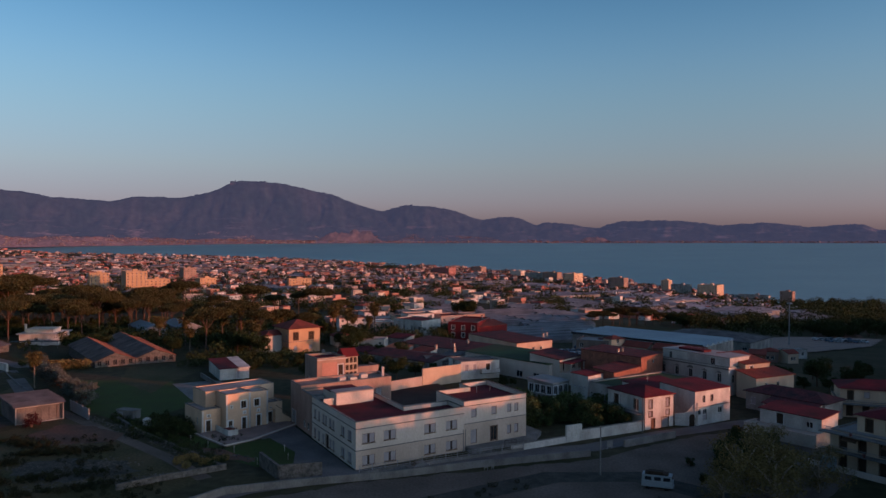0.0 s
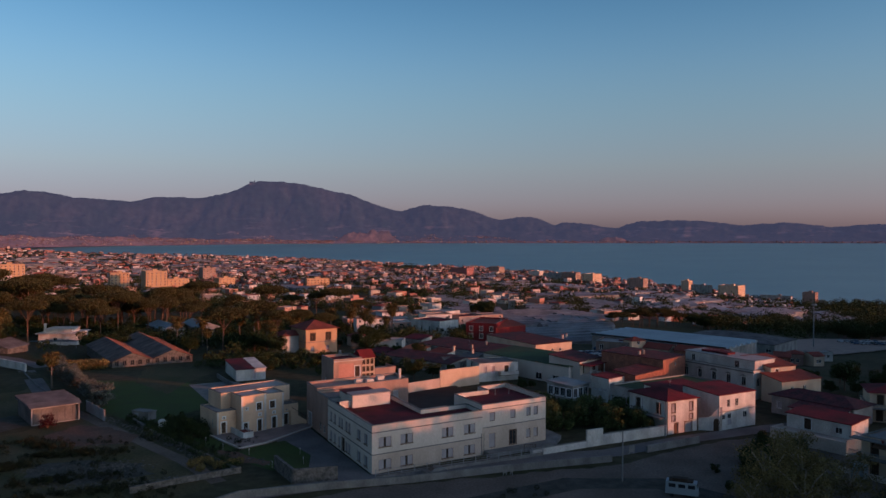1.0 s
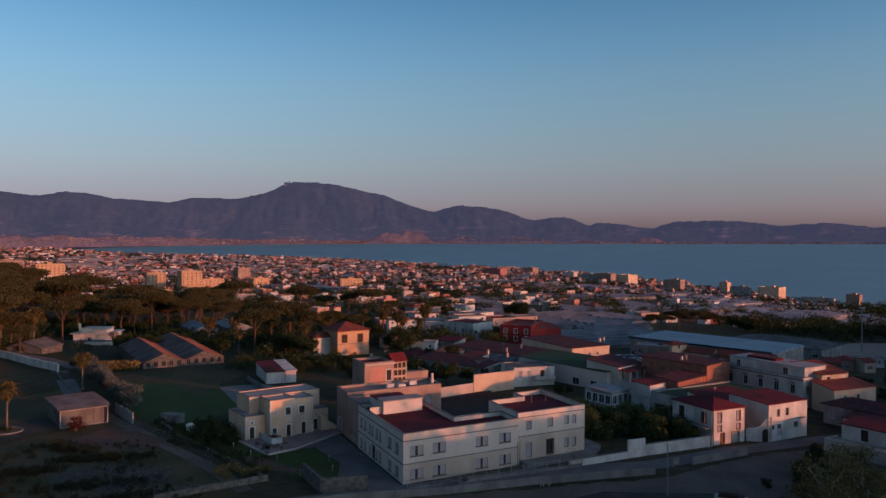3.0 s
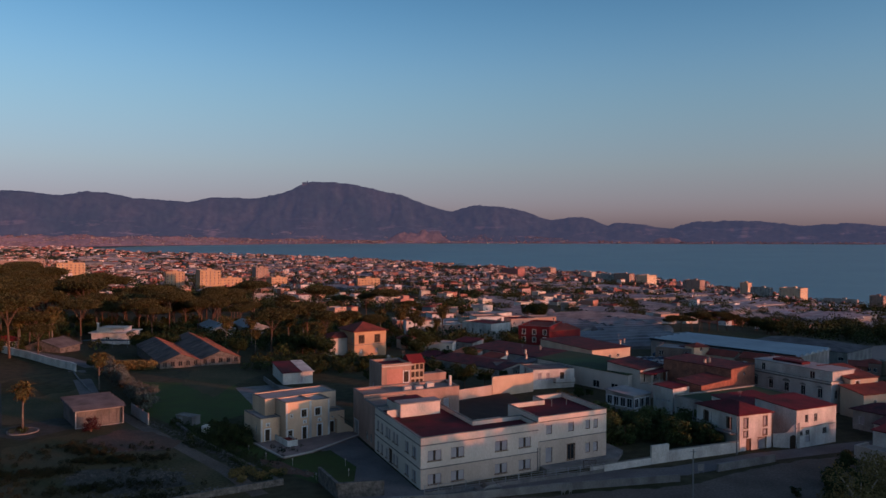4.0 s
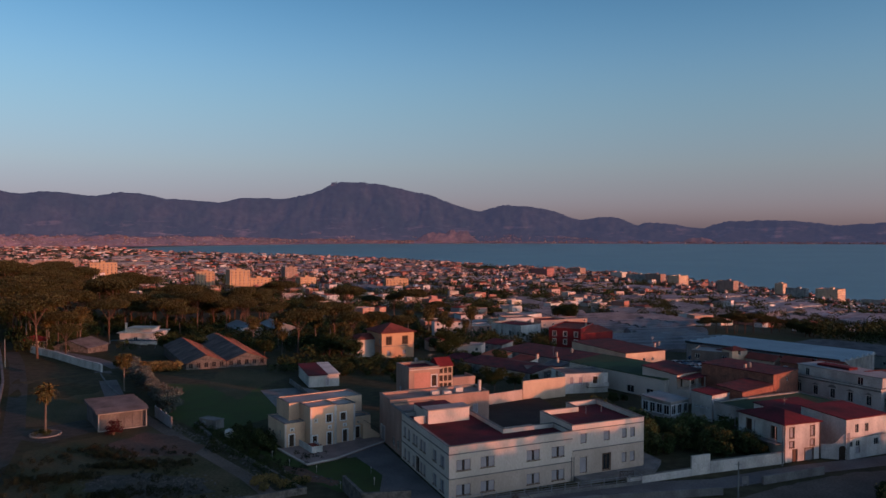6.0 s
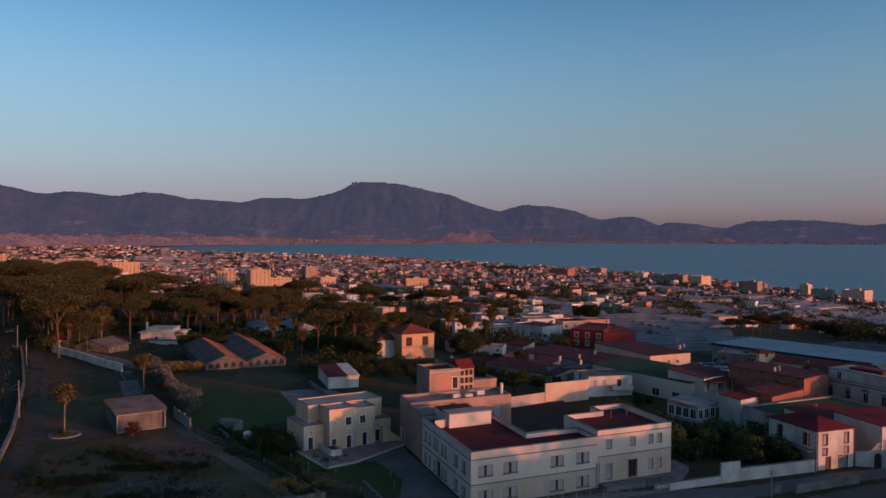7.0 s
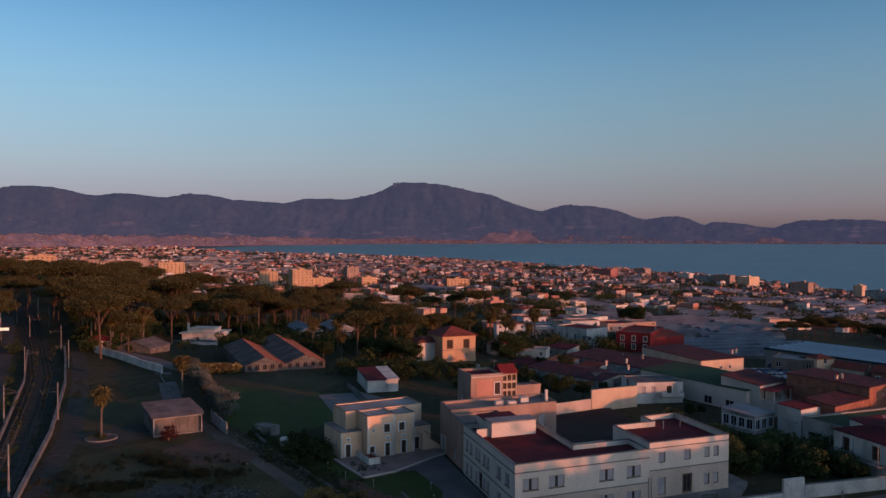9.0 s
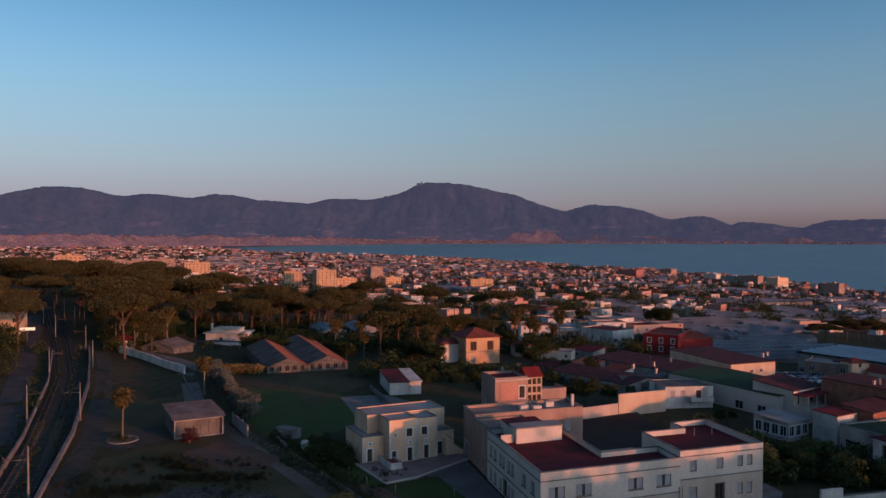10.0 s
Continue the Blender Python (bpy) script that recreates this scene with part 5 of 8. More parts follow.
palazzo()
house("stepped_house", "orange-lit stepped house with a red lean-to roof", "house", (80.5, 186.5), 25, 8.5, 9, 0, 7.6, M_cream, "mono", M_tile, {0: [(1.6, 5.0, 1.2, 2.2, "door")], 3: [(4, 4.6, 1.0, 2.0, "door")]}, rise=1.6, over=0.2)
house("stepped_house", "lower plastered house with a terracotta roof", "house", (80.5, 180.2), 25, 13.0, 6, 0, 5.4, M_cream, "mono", M_tile, {0: [(3, 2.6, 1.0, 1.5, "win"), (7, 2.6, 1.0, 1.5, "win")]}, rise=1.0, over=0.3)
house("red_roof_house", "low house with a wide dull red roof", "house", (75.0, 173.1), -54, 18.0, 8.0, 0, 4.2, M_grey, "hip", M_oldroof, {0: rows_of(19, 4, (1.2,), 1.2, 1.6, "shut")}, rise=1.3, over=0.6)
house("white_house", "low white house under a dull red roof", "house", (75.1, 164.6), -54, 10.5, 4.8, 0, 3.1, M_white, "mono", M_oldroof, {0: rows_of(10.5, 3, (1.2,), 1.1, 1.4, "shut")}, rise=0.8, over=0.3)
bb = house("garden_wall_house", "white house with dark red roof above a cream wall", "house", (69.2, 152.8), -53.5, 12.4, 6.6, 0, 4.7, M_white, "mono", M_redroof, {0: [(3.4, 2.3, 1.5, 2.1, "door"), (9.4, 2.6, 1.3, 1.2, "win")], 1: []}, rise=0.5, over=0.3)
part("retaining_wall", Geo().box(-1.0, -4.2, -1.5, 13.4, -3.8, 2.4).box(13.0, -3.8, -1.5, 13.4, 5.0, 2.6).box(-1.0, -3.8, -1.5, -0.6, -0.02, 2.4).box(-0.6, -3.8, -1.5, 13.0, -0.02, 2.0), M_buff, bb, "tall buff retaining wall")


def flats(name, label, corner, ang, w, d, levels, setback):
    """Small block of flats with long balconies and a set-back top storey under a hipped roof."""
    h = 3.0 * levels + 0.2
    ob = house(name, label, "flats", corner, ang, w, d, 0, h, M_cream, "flat", M_felt,
               {0: [(u, 0.25 + 3.0 * k, 1.2, 2.3, "door") for k in range(levels) for u in (1.6, 4.8, 8.2, 11.4, 14.6) if u < w - 1.6], 3: rows_of(d, 2, [1.2 + 3 * k for k in range(levels)], 1.0, 1.5, "shut"), 1: []}, M_browntrim, parapet=0.15)
    for k in range(1, levels + 1):
        balcony(ob, -1.2, w + 0.2, 0.0, 3.0 * k + 0.1, 1.7, M_metal)
    x0, y0, x1, y1 = setback
    g = Geo()
    pts = [(x0, y0), (x1, y0), (x1, y1), (x0, y1)]
    for i in range(4):
        facade(g, ob, pts[i], pts[(i + 1) % 4], h, h + 2.9, {0: [(1.4, h + 0.2, 1.2, 2.2, "door"), (4.6, h + 0.9, 1.2, 1.4, "shut")]}.get(i, []), M_browntrim)
    part("top_storey", g, M_cream, ob)
    r = Geo()
    e0, e1, f0, f1, zt = x0 - 0.6, x1 + 0.6, y0 - 0.6, y1 + 0.6, h + 2.9
    k0, k1, ym = e0 + (f1 - f0) / 2, e1 - (f1 - f0) / 2, (f0 + f1) / 2
    for q in ([(e0, f0, zt), (e1, f0, zt), (k1, ym, zt + 1.5), (k0, ym, zt + 1.5)], [(e1, f1, zt), (e0, f1, zt), (k0, ym, zt + 1.5), (k1, ym, zt + 1.5)], [(e1, f0, zt), (e1, f1, zt), (k1, ym, zt + 1.5)], [(e0, f1, zt), (e0, f0, zt), (k0, ym, zt + 1.5)], [(e0, f0, zt - 0.05), (e0, f1, zt - 0.05), (e1, f1, zt - 0.05), (e1, f0, zt - 0.05)]):
        r.poly(q)
    part("roof", r, M_redroof, ob)
    return ob


fl = flats("block_of_flats", "cream three-storey flats with long balconies and red hipped roof", (71.2, 129.8), -57, 22.0, 12.0, 2, (3.2, 2.6, 21.0, 11.5))
part("ground_wall", Geo().box(-2.5, -2.6, -1.5, 22.0, -2.4, 1.0), M_plaster, fl)
for x, z in ((2.5, 3.1), (9.0, 3.1), (15.5, 6.1)):
    part("awning", Geo().poly([(x, -0.02, z + 2.75), (x + 2.6, -0.02, z + 2.75), (x + 2.6, -1.4, z + 2.2), (x, -1.4, z + 2.2)]).poly([(x, -1.4, z + 2.2), (x + 2.6, -1.4, z + 2.2), (x + 2.6, -1.4, z + 1.95), (x, -1.4, z + 1.95)]), M_browntrim, fl, "faded brown balcony awning")
for x, z in ((0.6, 3.1), (6.4, 3.1), (13.0, 3.1), (4.2, 6.1), (11.0, 6.1)):
    part("flower_pot", Geo().tube([(x, -1.4, z), (x, -1.4, z + 0.5)], [0.2, 0.28], 8), M_tile, fl, "clay pot on the balcony")
flats("block_of_flats", "cream two-storey flats with a red hipped roof", (92.0, 165.0), -21, 16.0, 11.0, 1, (0.5, 1.0, 15.5, 10.5))
cl = thing("garden_closet", "pale blue metal cupboard beside the flats", "cupboard", pose(68.2, 127.6, 0, 0, 0, -57))
part("body", Geo().box(0, 0, 0, 2.2, 1.4, 2.3).box(-0.08, -0.08, 2.3, 2.28, 1.48, 2.4), M_bluesheet, cl)
part("door", Geo().box(0.1, -0.04, 0.1, 1.05, -0.003, 2.2), M_bluesheet, cl)
part("door", Geo().box(1.12, -0.04, 0.1, 2.1, -0.003, 2.2), M_bluesheet, cl)


# ---- red-roofed villa in the trees, white villa, sheds ----
vl = house("villa", "square two-storey apricot villa with a red hipped roof", "villa", (-44.6, 262.0), 34, 11.6, 12.5, -1.5, 8.6, M_apricot, "hip", M_tile,
           {0: [(1.6, 4.5, 1.9, 2.6, "dark"), (7.4, 4.5, 1.9, 2.6, "dark"), (1.8, 1.0, 1.2, 1.6, "shut"), (7.4, 1.0, 1.2, 1.6, "shut")], 3: rows_of(12.5, 3, (1.0, 4.6), 1.2, 1.9, "shut")}, M_browntrim, rise=2.3, over=0.7, bands=(3.9,))
part("wing", Geo().box(-6.0, 6.0, -1.5, -0.02, 14.0, 6.0), M_plaster, vl)
wr_ = Geo()
for f_ in (((-6.5, 5.5, 5.9), (0, 5.5, 5.9), (0, 8.5, 7.3), (-3.5, 8.5, 7.3)), ((-6.5, 14.5, 5.9), (-6.5, 5.5, 5.9), (-3.5, 8.5, 7.3), (-3.5, 11.5, 7.3)), ((0, 14.5, 5.9), (-6.5, 14.5, 5.9), (-3.5, 11.5, 7.3), (0, 11.5, 7.3)), ((-3.5, 8.5, 7.3), (0, 8.5, 7.3), (0, 11.5, 7.3), (-3.5, 11.5, 7.3)), ((-6.5, 5.5, 5.88), (-6.5, 14.5, 5.88), (0, 14.5, 5.88), (0, 5.5, 5.88))):
    wr_.poly(f_)
part("wing_roof", wr_, M_tile, vl)
vw = house("white_villa", "white flat-roofed villa with a wide cornice and roof aerials", "villa", (-155.0, 299.5), 3, 14.5, 11, -4.4, 4.4, M_white, "flat", M_felt, {0: [(5.6, 1.7, 1.4, 1.6, "win"), (10.5, 1.2, 1.3, 1.6, "shut")]}, parapet=0.2)
part("cornice", Geo().box(-0.8, -0.8, 4.62, 15.3, 11.8, 4.95), M_white, vw)
part("roof_room", Geo().box(2.0, 2.0, 4.95, 12.0, 9.0, 6.3).box(1.7, 1.7, 6.3, 12.3, 9.3, 6.5), M_plaster, vw)
part("chimney", Geo().box(1.2, 2.0, 4.85, 1.9, 2.7, 8.2).box(1.1, 1.9, 8.2, 2.0, 2.8, 8.4), M_white, vw)
part("aerial", Geo().tube([(11, 3, 6.3), (11, 3, 9.2)], [0.04, 0.04], 5).box(10.3, 2.97, 8.7, 11.7, 3.03, 8.76).box(10.5, 2.97, 8.3, 11.5, 3.03, 8.36), M_metal, vw)
part("base_wall", Geo().box(1.0, -3.4, -1.5, 12.5, -3.0, 1.4), M_white, vw)
pc = thing("pool_cover", "long blue tarpaulin roof over a dark pool", "canopy", pose(-152.0, 286.5, -3.4, 0, 0, 5))
g = Geo()
for i in range(14):
    g.box(1.25 * i, 0, 2.4 + 0.05 * (i % 2), 1.25 * (i + 1), 3.0, 2.5 + 0.05 * (i % 2))
part("cover", g, M_bluecover, pc)
for x in (0.2, 5.8, 11.5, 17.1):
    part("post", Geo().box(x, 0.1, -0.6, x + 0.12, 0.22, 2.4), M_metal, pc)


sh = thing("open_shed", "grey saw-tooth-roofed shed with a pale framed panel front", "shed", pose(-82.3, 158.9, 0, 0, 0, 40))
w_, d_, h_ = 9.0, 13.0, 3.5
g = Geo()
for a_, b_ in (((0.0, 13.0), (0.0, 0.6)), ((9.0, 0.6), (9.0, 13.0)), ((9.0, 13.0), (0.0, 13.0))):
    facade(g, sh, a_, b_, -1.0, h_, [], M_frame)
part("wall", g, M_fibre, sh)
part("back_panel", Geo().box(0.1, 0.9, 0, 8.9, 1.05, 3.3), M_rust2, sh, "dull panelled front under the frame")
for i in range(6):
    part("panel_rib", Geo().box(0.4 + 1.5 * i, 0.80, 0, 0.48 + 1.5 * i, 0.895, 3.3), M_fibre, sh)
for i in range(5):
    ya, yb = -0.3 + 2.74 * i, -0.3 + 2.74 * (i + 1)
    q = Geo().poly([(-0.5, ya, 3.62), (9.5, ya, 3.62), (9.5, yb - 0.05, 4.25), (-0.5, yb - 0.05, 4.25)])
    q.poly([(9.5, yb - 0.05, 4.25), (9.5, yb, 3.62), (-0.5, yb, 3.62), (-0.5, yb - 0.05, 4.25)])
    q.poly([(-0.5, ya, 3.62), (-0.5, yb - 0.05, 4.25), (-0.5, yb, 3.62)])
    q.poly([(9.5, ya, 3.62), (9.5, yb, 3.62), (9.5, yb - 0.05, 4.25)])
    q.poly([(-0.5, ya, 3.61), (-0.5, yb, 3.61), (9.5, yb, 3.61), (9.5, ya, 3.61)])
    part("roof_tooth", q, M_fibre, sh, "grey saw-tooth roof sheet")
part("front_frame", Geo().box(-0.1, 0.0, 0, 0.1, 0.3, 3.5).box(8.9, 0.0, 0, 9.1, 0.3, 3.5).box(-0.1, -0.02, 3.36, 9.1, 0.28, 3.58).box(0.1, 0.0, 0, 8.9, 0.2, 0.15), M_grey, sh, "pale painted front frame")
sm = house("small_shed", "small white shed with a dark red mono roof", "shed", (-53.4, 206.8), 26, 7.8, 15.5, 0, 3.0, M_white, "mono", M_redroof, {0: [(4.4, 0.1, 0.9, 2.4, "shut")]}, rise=0.5, over=0.25)
part("roof_strip", Geo().poly([(4.9, -0.27, 3.22), (8.1, -0.27, 3.22), (8.1, 15.7, 3.72), (4.9, 15.7, 3.72)]).poly([(4.9, -0.27, 3.22), (4.9, -0.27, 3.0), (8.1, -0.27, 3.0), (8.1, -0.27, 3.22)]), M_white, sm, "pale sheet over half of the roof")
def barn(cx, cy, an, w, d, lab):
    """Long gabled barn, one slope of grey sheets, the other rusty."""
    ob = thing("barn", lab, "barn", pose(cx, cy, -0.4, 0, 0, an), "barns")
    pts, g, h, rise = [(0, 0), (w, 0), (w, d), (0, d)], Geo(), 2.0, 2.1
    for i in range(4):
        facade(g, ob, pts[i], pts[(i + 1) % 4], -1.5, h, rows_of(w, 5, (0.5,), 1.2, 1.5, "win", 0.7) if i == 0 else [], M_stone)
    part("wall", g, M_stone, ob)
    for y in (0.0, d):
        q = Geo()
        q.poly([(0, y, h), (w, y, h), (w / 2, y, h + rise)])
        part("gable_wall", q, M_stone, ob)
    for x0, z0, x1, z1, m, lb in ((-0.4, h - 0.15, w / 2, h + rise + 0.1, M_oldsheet, "weathered brown-grey roof sheets"), (w / 2, h + rise + 0.1, w + 0.4, h - 0.15, M_rust, "rusty red roof sheets")):
        n, rf = 22, part("roof", Geo().poly([(x0 + 0.1, -0.3, z0 - 0.12), (x1 - 0.1, -0.3, z1 - 0.12), (x1 - 0.1, d + 0.3, z1 - 0.12), (x0 + 0.1, d + 0.3, z0 - 0.12)]), M_wood, ob, lb)
        for i in range(n):
            ya, yb = -0.4 + (d + 0.8) * i / n, -0.4 + (d + 0.8) * (i + 1) / n + 0.05
            q, dz, t = Geo(), 0.05 * (i % 2) + 0.02 * math.sin(5.3 * i), 0.04
            q.poly([(x0, ya, z0 + dz), (x1, ya, z1 + dz), (x1, yb, z1 + dz), (x0, yb, z0 + dz)])
            q.poly([(x0, ya, z0 + dz - t), (x0, yb, z0 + dz - t), (x1, yb, z1 + dz - t), (x1, ya, z1 + dz - t)])
            q.poly([(x0, ya, z0 + dz - t), (x1, ya, z1 + dz - t), (x1, ya, z1 + dz), (x0, ya, z0 + dz)])
            q.poly([(x0, yb, z0 + dz - t), (x0, ya, z0 + dz - t), (x0, ya, z0 + dz), (x0, yb, z0 + dz)])
            part("roof_sheet", q, m, rf)
    return ob


barn(-95.7, 228.1, 34, 11.4, 42.0, "long rubble barn with one rusty roof slope")
barn(-86.2, 234.8, 33, 11.8, 50.0, "long gabled barn beside the lawn")
for (cx, cy, an, w_, d_) in ((-119.0, 331.0, 35, 10.5, 24), (-106.5, 340.0, 35, 10.5, 24)):
    house("garden_shed", "pale blue-grey gabled shed among the pines", "shed", (cx, cy), an, w_, d_, land(cx, cy) + 0.6, 2.6, M_grey, "gable_y", M_bluesheet, {0: rows_of(10.5, 2, (0.6,), 1.4, 1.5, "win")}, rise=2.0, over=0.2, group="sheds among pines")
house("tiled_hut", "low hut with a grey and orange gabled roof", "hut", (-155.5, 257.5), -4, 13.0, 11.0, -0.6, 1.6, M_stone, "gable_y", M_fibre, {0: [(5, 0.3, 1.4, 1.1, "win")]}, rise=2.2, over=0.5)
kiosk = house("red_kiosk", "small red-roofed kiosk behind the curved wall", "kiosk", (-166.5, 256.5), 22, 7.5, 5.0, 0.4, 2.6, M_plaster, "hip", M_redwall, {0: rows_of(10, 4, (0.2,), 1.2, 2.2, "win", 0.6)}, rise=1.2, over=0.5)
house("station_house", "cream flat-roofed house beside the railway", "house", (-222.0, 252.5), 25, 18.5, 9, 3.2, 7.0, M_cream, "flat", M_felt, {0: rows_of(18.5, 4, (1.2, 4.3), 1.2, 1.6, "win"), 1: rows_of(9, 2, (1.2, 4.6), 1.1, 1.6, "win")}, parapet=0.3)


# ---- walls of the gardens and lanes ----
wall_run("garden_wall", [(17.2, 138.6), (28.2, 144.6)], 1.2, 0.35, M_white, "low white wall along the lane", cap=M_concrete)
wall_run("garden_wall", [(28.3, 144.7), (31.6, 146.4)], 3.2, 0.4, M_white, "tall white gate pier wall")
wall_run("garden_wall", [(31.7, 146.45), (45.7, 153.4)], 2.0, 0.35, M_white, "white plastered wall along the lane", cap=M_concrete)
wall_run("parapet_wall", [(-45, 96), (-29, 116.6), (-15.7, 121.0), (-3.3, 124.3), (10.8, 129.6), (31.0, 135.8)], 1.15, 0.4, M_concrete, "low weathered parapet wall along the lane")
wall_run("parapet_wall", [(38.6, 141.4), (50.3, 148.0)], 1.3, 0.4, M_concrete, "weathered concrete wall stub beside the lane")
wall_run("stone_wall", [(-26.6, 131.2), (-22.1, 123.6), (-15.4, 125.6)], 2.3, 0.5, M_stone, "rough stone wall round the lawn corner")
wall_run("stone_wall", [(-66, 167), (-55.7, 153.6), (-41.0, 138.6), (-33, 130)], 0.6, 0.5, M_stone, "low stone wall beside the earth lane")
wall_run("stone_wall", [(-46, 118.6), (-41.0, 122.8), (-31.9, 129.1)], 1.0, 0.5, M_stone, "collapsing pale stone terrace wall")
wall_run("railway_wall", [(-74, 109), (-84.0, 125.2), (-102.9, 156.7), (-131.5, 199.3), (-156.3, 232.8), (-168, 248)], 1.0, 0.45, M_concrete, "long grey concrete wall along the railway", cap=M_concrete)
wall_run("railway_wall", [(-86, 115), (-100.6, 137.2), (-110.0, 151.8), (-126.5, 175.2), (-142.7, 198.4), (-172, 236)], 1.1, 0.3, M_concrete, "thin concrete wall between railway and road")
wall_run("curved_wall", [(-157, 248.2), (-154.1, 246.7), (-144.6, 241.6), (-137, 236.2), (-129.8, 230.6), (-124, 226.6), (-119.6, 223.6), (-117.4, 221.2)], 2.1, 0.5, M_white, "curved white wall round the lane bend", cap=M_white)
pf = thing("panel_fence", "pale grey fence of upright sheets beside the shed", "fence", pose(-77.6, 172.6, 0, 0, 0, -49))
for i in range(9):
    part("panel", Geo().box(1.36 * i, 0.05 * (i % 2), -0.2, 1.36 * i + 1.32, 0.05 * (i % 2) + 0.06, 2.3 + 0.06 * (i % 3)), M_bluesheet, pf)
for i in range(4):
    part("post", Geo().box(4.05 * i, 0.12, -0.4, 4.05 * i + 0.12, 0.24, 2.5), M_metal, pf)
wall_run("kerb", [(-118.2, 221.5), (-112.5, 213), (-104, 201.5), (-95.8, 191.5), (-91, 183)], 0.25, 0.3, M_concrete, "pale kerb along the drive", "kerb")
pr = thing("planter_ring", "low round kerb round the palm", "planter", pose(-91.6, 156.1, 0))
o_ = [(2.9 * math.cos(6.283 * i / 20), 2.9 * math.sin(6.283 * i / 20)) for i in range(20)]
part("kerb", Geo().ring(o_, inset(o_, 0.3), -0.2, 0.3), M_concrete, pr)
part("soil", Geo().prism(inset(o_, 0.3), -0.2, 0.2), M_soil, pr)
wall_run("garden_wall", [(-8.6, 189.0), (0.8, 197.0)], 2.9, 0.3, M_buff, "pale yard wall behind the terrace")
wall_run("garden_wall", [(0.9, 197.4), (11.2, 204.5)], 4.8, 0.4, M_cream, "tall cream wall behind the inner court")
wall_run("boundary_wall", [(-60, 212), (-47, 190), (-40, 176)], 1.2, 0.25, M_concrete, "grey wall along the lawn")


fn = thing("street_fence", "thin grey railing on a low kerb before the long building", "fence")
fa, fb = Vector((-9.3, 125.6)), Vector((19.5, 139.4))
fd = (fb - fa).normalized()
m = Matrix.Translation((fa.x, fa.y, 0)) @ Matrix.Rotation(math.atan2(fd.y, fd.x), 4, "Z")
part("kerb", Geo().box(0, -0.12, -0.3, (fb - fa).length, 0.12, 0.55, m), M_concrete, fn)
for z in (0.75, 1.1, 1.45):
    part("rail", Geo().box(0, -0.025, z, (fb - fa).length, 0.025, z + 0.05, m), M_metal, fn)
for i in range(15):
    x = (fb - fa).length * i / 14
    part("post", Geo().box(x - 0.05, -0.05, 0.5, x + 0.05, 0.05, 1.6, m), M_metal, fn)


for x, y, a, w_, h_ in ((11.4, 127.9, 18, 0.7, 1.2), (12.6, 128.2, 18, 0.5, 1.1), (35.0, 139.9, 27, 1.3, 1.2)):
    nb = thing("notice_board", "small plain pale grey board beside the lane", "board", pose(x, y, 0.0, 0, 0, a), "boards by the lane")
    part("panel", Geo().box(0, -0.03, 0.35, w_, 0.03, 0.35 + h_), M_concrete, nb)
    for u in (0.06, w_ - 0.12):
        part("post", Geo().box(u, 0.031, -0.2, u + 0.06, 0.09, 0.35 + h_), M_metal, nb)
gt = thing("forecourt_gate", "thin dark metal gate to the forecourt", "gate", pose(16.0, 138.8, 0.0, 0, 0, 16))
part("gate_frame", Geo().box(0, -0.04, -0.2, 0.08, 0.04, 2.1).box(2.2, -0.04, -0.2, 2.28, 0.04, 2.1).box(0.08, -0.03, 2.0, 2.2, 0.03, 2.08), M_wood, gt)
for i in range(9):
    part("bar", Geo().box(0.2 + 0.22 * i, -0.015, 0.1, 0.23 + 0.22 * i, 0.015, 2.0), M_wood, gt)


# ---- railway ----
def offset_line(pts, k):
    out = []
    for i, p in enumerate(pts):
        a, b = Vector(pts[max(i - 1, 0)]), Vector(pts[min(i + 1, len(pts) - 1)])
        d = (b - a).normalized()
        q = Vector(p) + Vector((d.y, -d.x)) * k
        out.append((q.x, q.y))
    return out


LINE = [(-72, 100), (-97, 139), (-109, 156.7), (-128, 184), (-142.7, 205), (-177, 246.5), (-208, 281.6), (-250, 330), (-290, 375)]
for track in (-1.9, 1.9):
    rw = thing("railway_track", "rusty double-railed track on gravel", "railway track", group="railway tracks")
    for rail in (-0.5, 0.5):
        q = offset_line(LINE, track + rail)
        g, fine = Geo(), []
        for i in range(len(q) - 1):
            k = max(1, int((Vector(q[i + 1]) - Vector(q[i])).length / 12))
            fine += [Vector(q[i]).lerp(Vector(q[i + 1]), e / k) for e in range(k)]
        for i, p in enumerate(fine):
            d = (fine[min(i + 1, len(fine) - 1)] - fine[max(i - 1, 0)]).normalized()
            s = Vector((d.y, -d.x)) * 0.05
            z = land(*p) + 0.14
            g.v += [(p.x - s.x, p.y - s.y, z), (p.x + s.x, p.y + s.y, z), (p.x + s.x, p.y + s.y, z + 0.14), (p.x - s.x, p.y - s.y, z + 0.14)]
        for i in range(len(fine) - 1):
            for e in range(4):
                g.f.append((4 * i + e, 4 * i + (e + 1) % 4, 4 * i + 4 + (e + 1) % 4, 4 * i + 4 + e))
        part("rail", g, M_rail, rw)
    sl = Geo().box(-0.95, -0.11, 0.0, 0.95, 0.11, 0.12)
    me = sl.mesh("sleeper", M_sleeper)
    q = offset_line(LINE, track)
    n = 0
    for i in range(len(q) - 1):
        a, b = Vector(q[i]), Vector(q[i + 1])
        k = int((b - a).length / 1.3)
        for j in range(k):
            if n >= 60:
                break
            p = a.lerp(b, j / k)
            ob = part("sleeper", me, None, rw)
            ob.matrix_basis = pose(p.x, p.y, land(*p) + 0.055, 0, 0, math.degrees(math.atan2(b.y - a.y, b.x - a.x)) + 90)
            n += 1


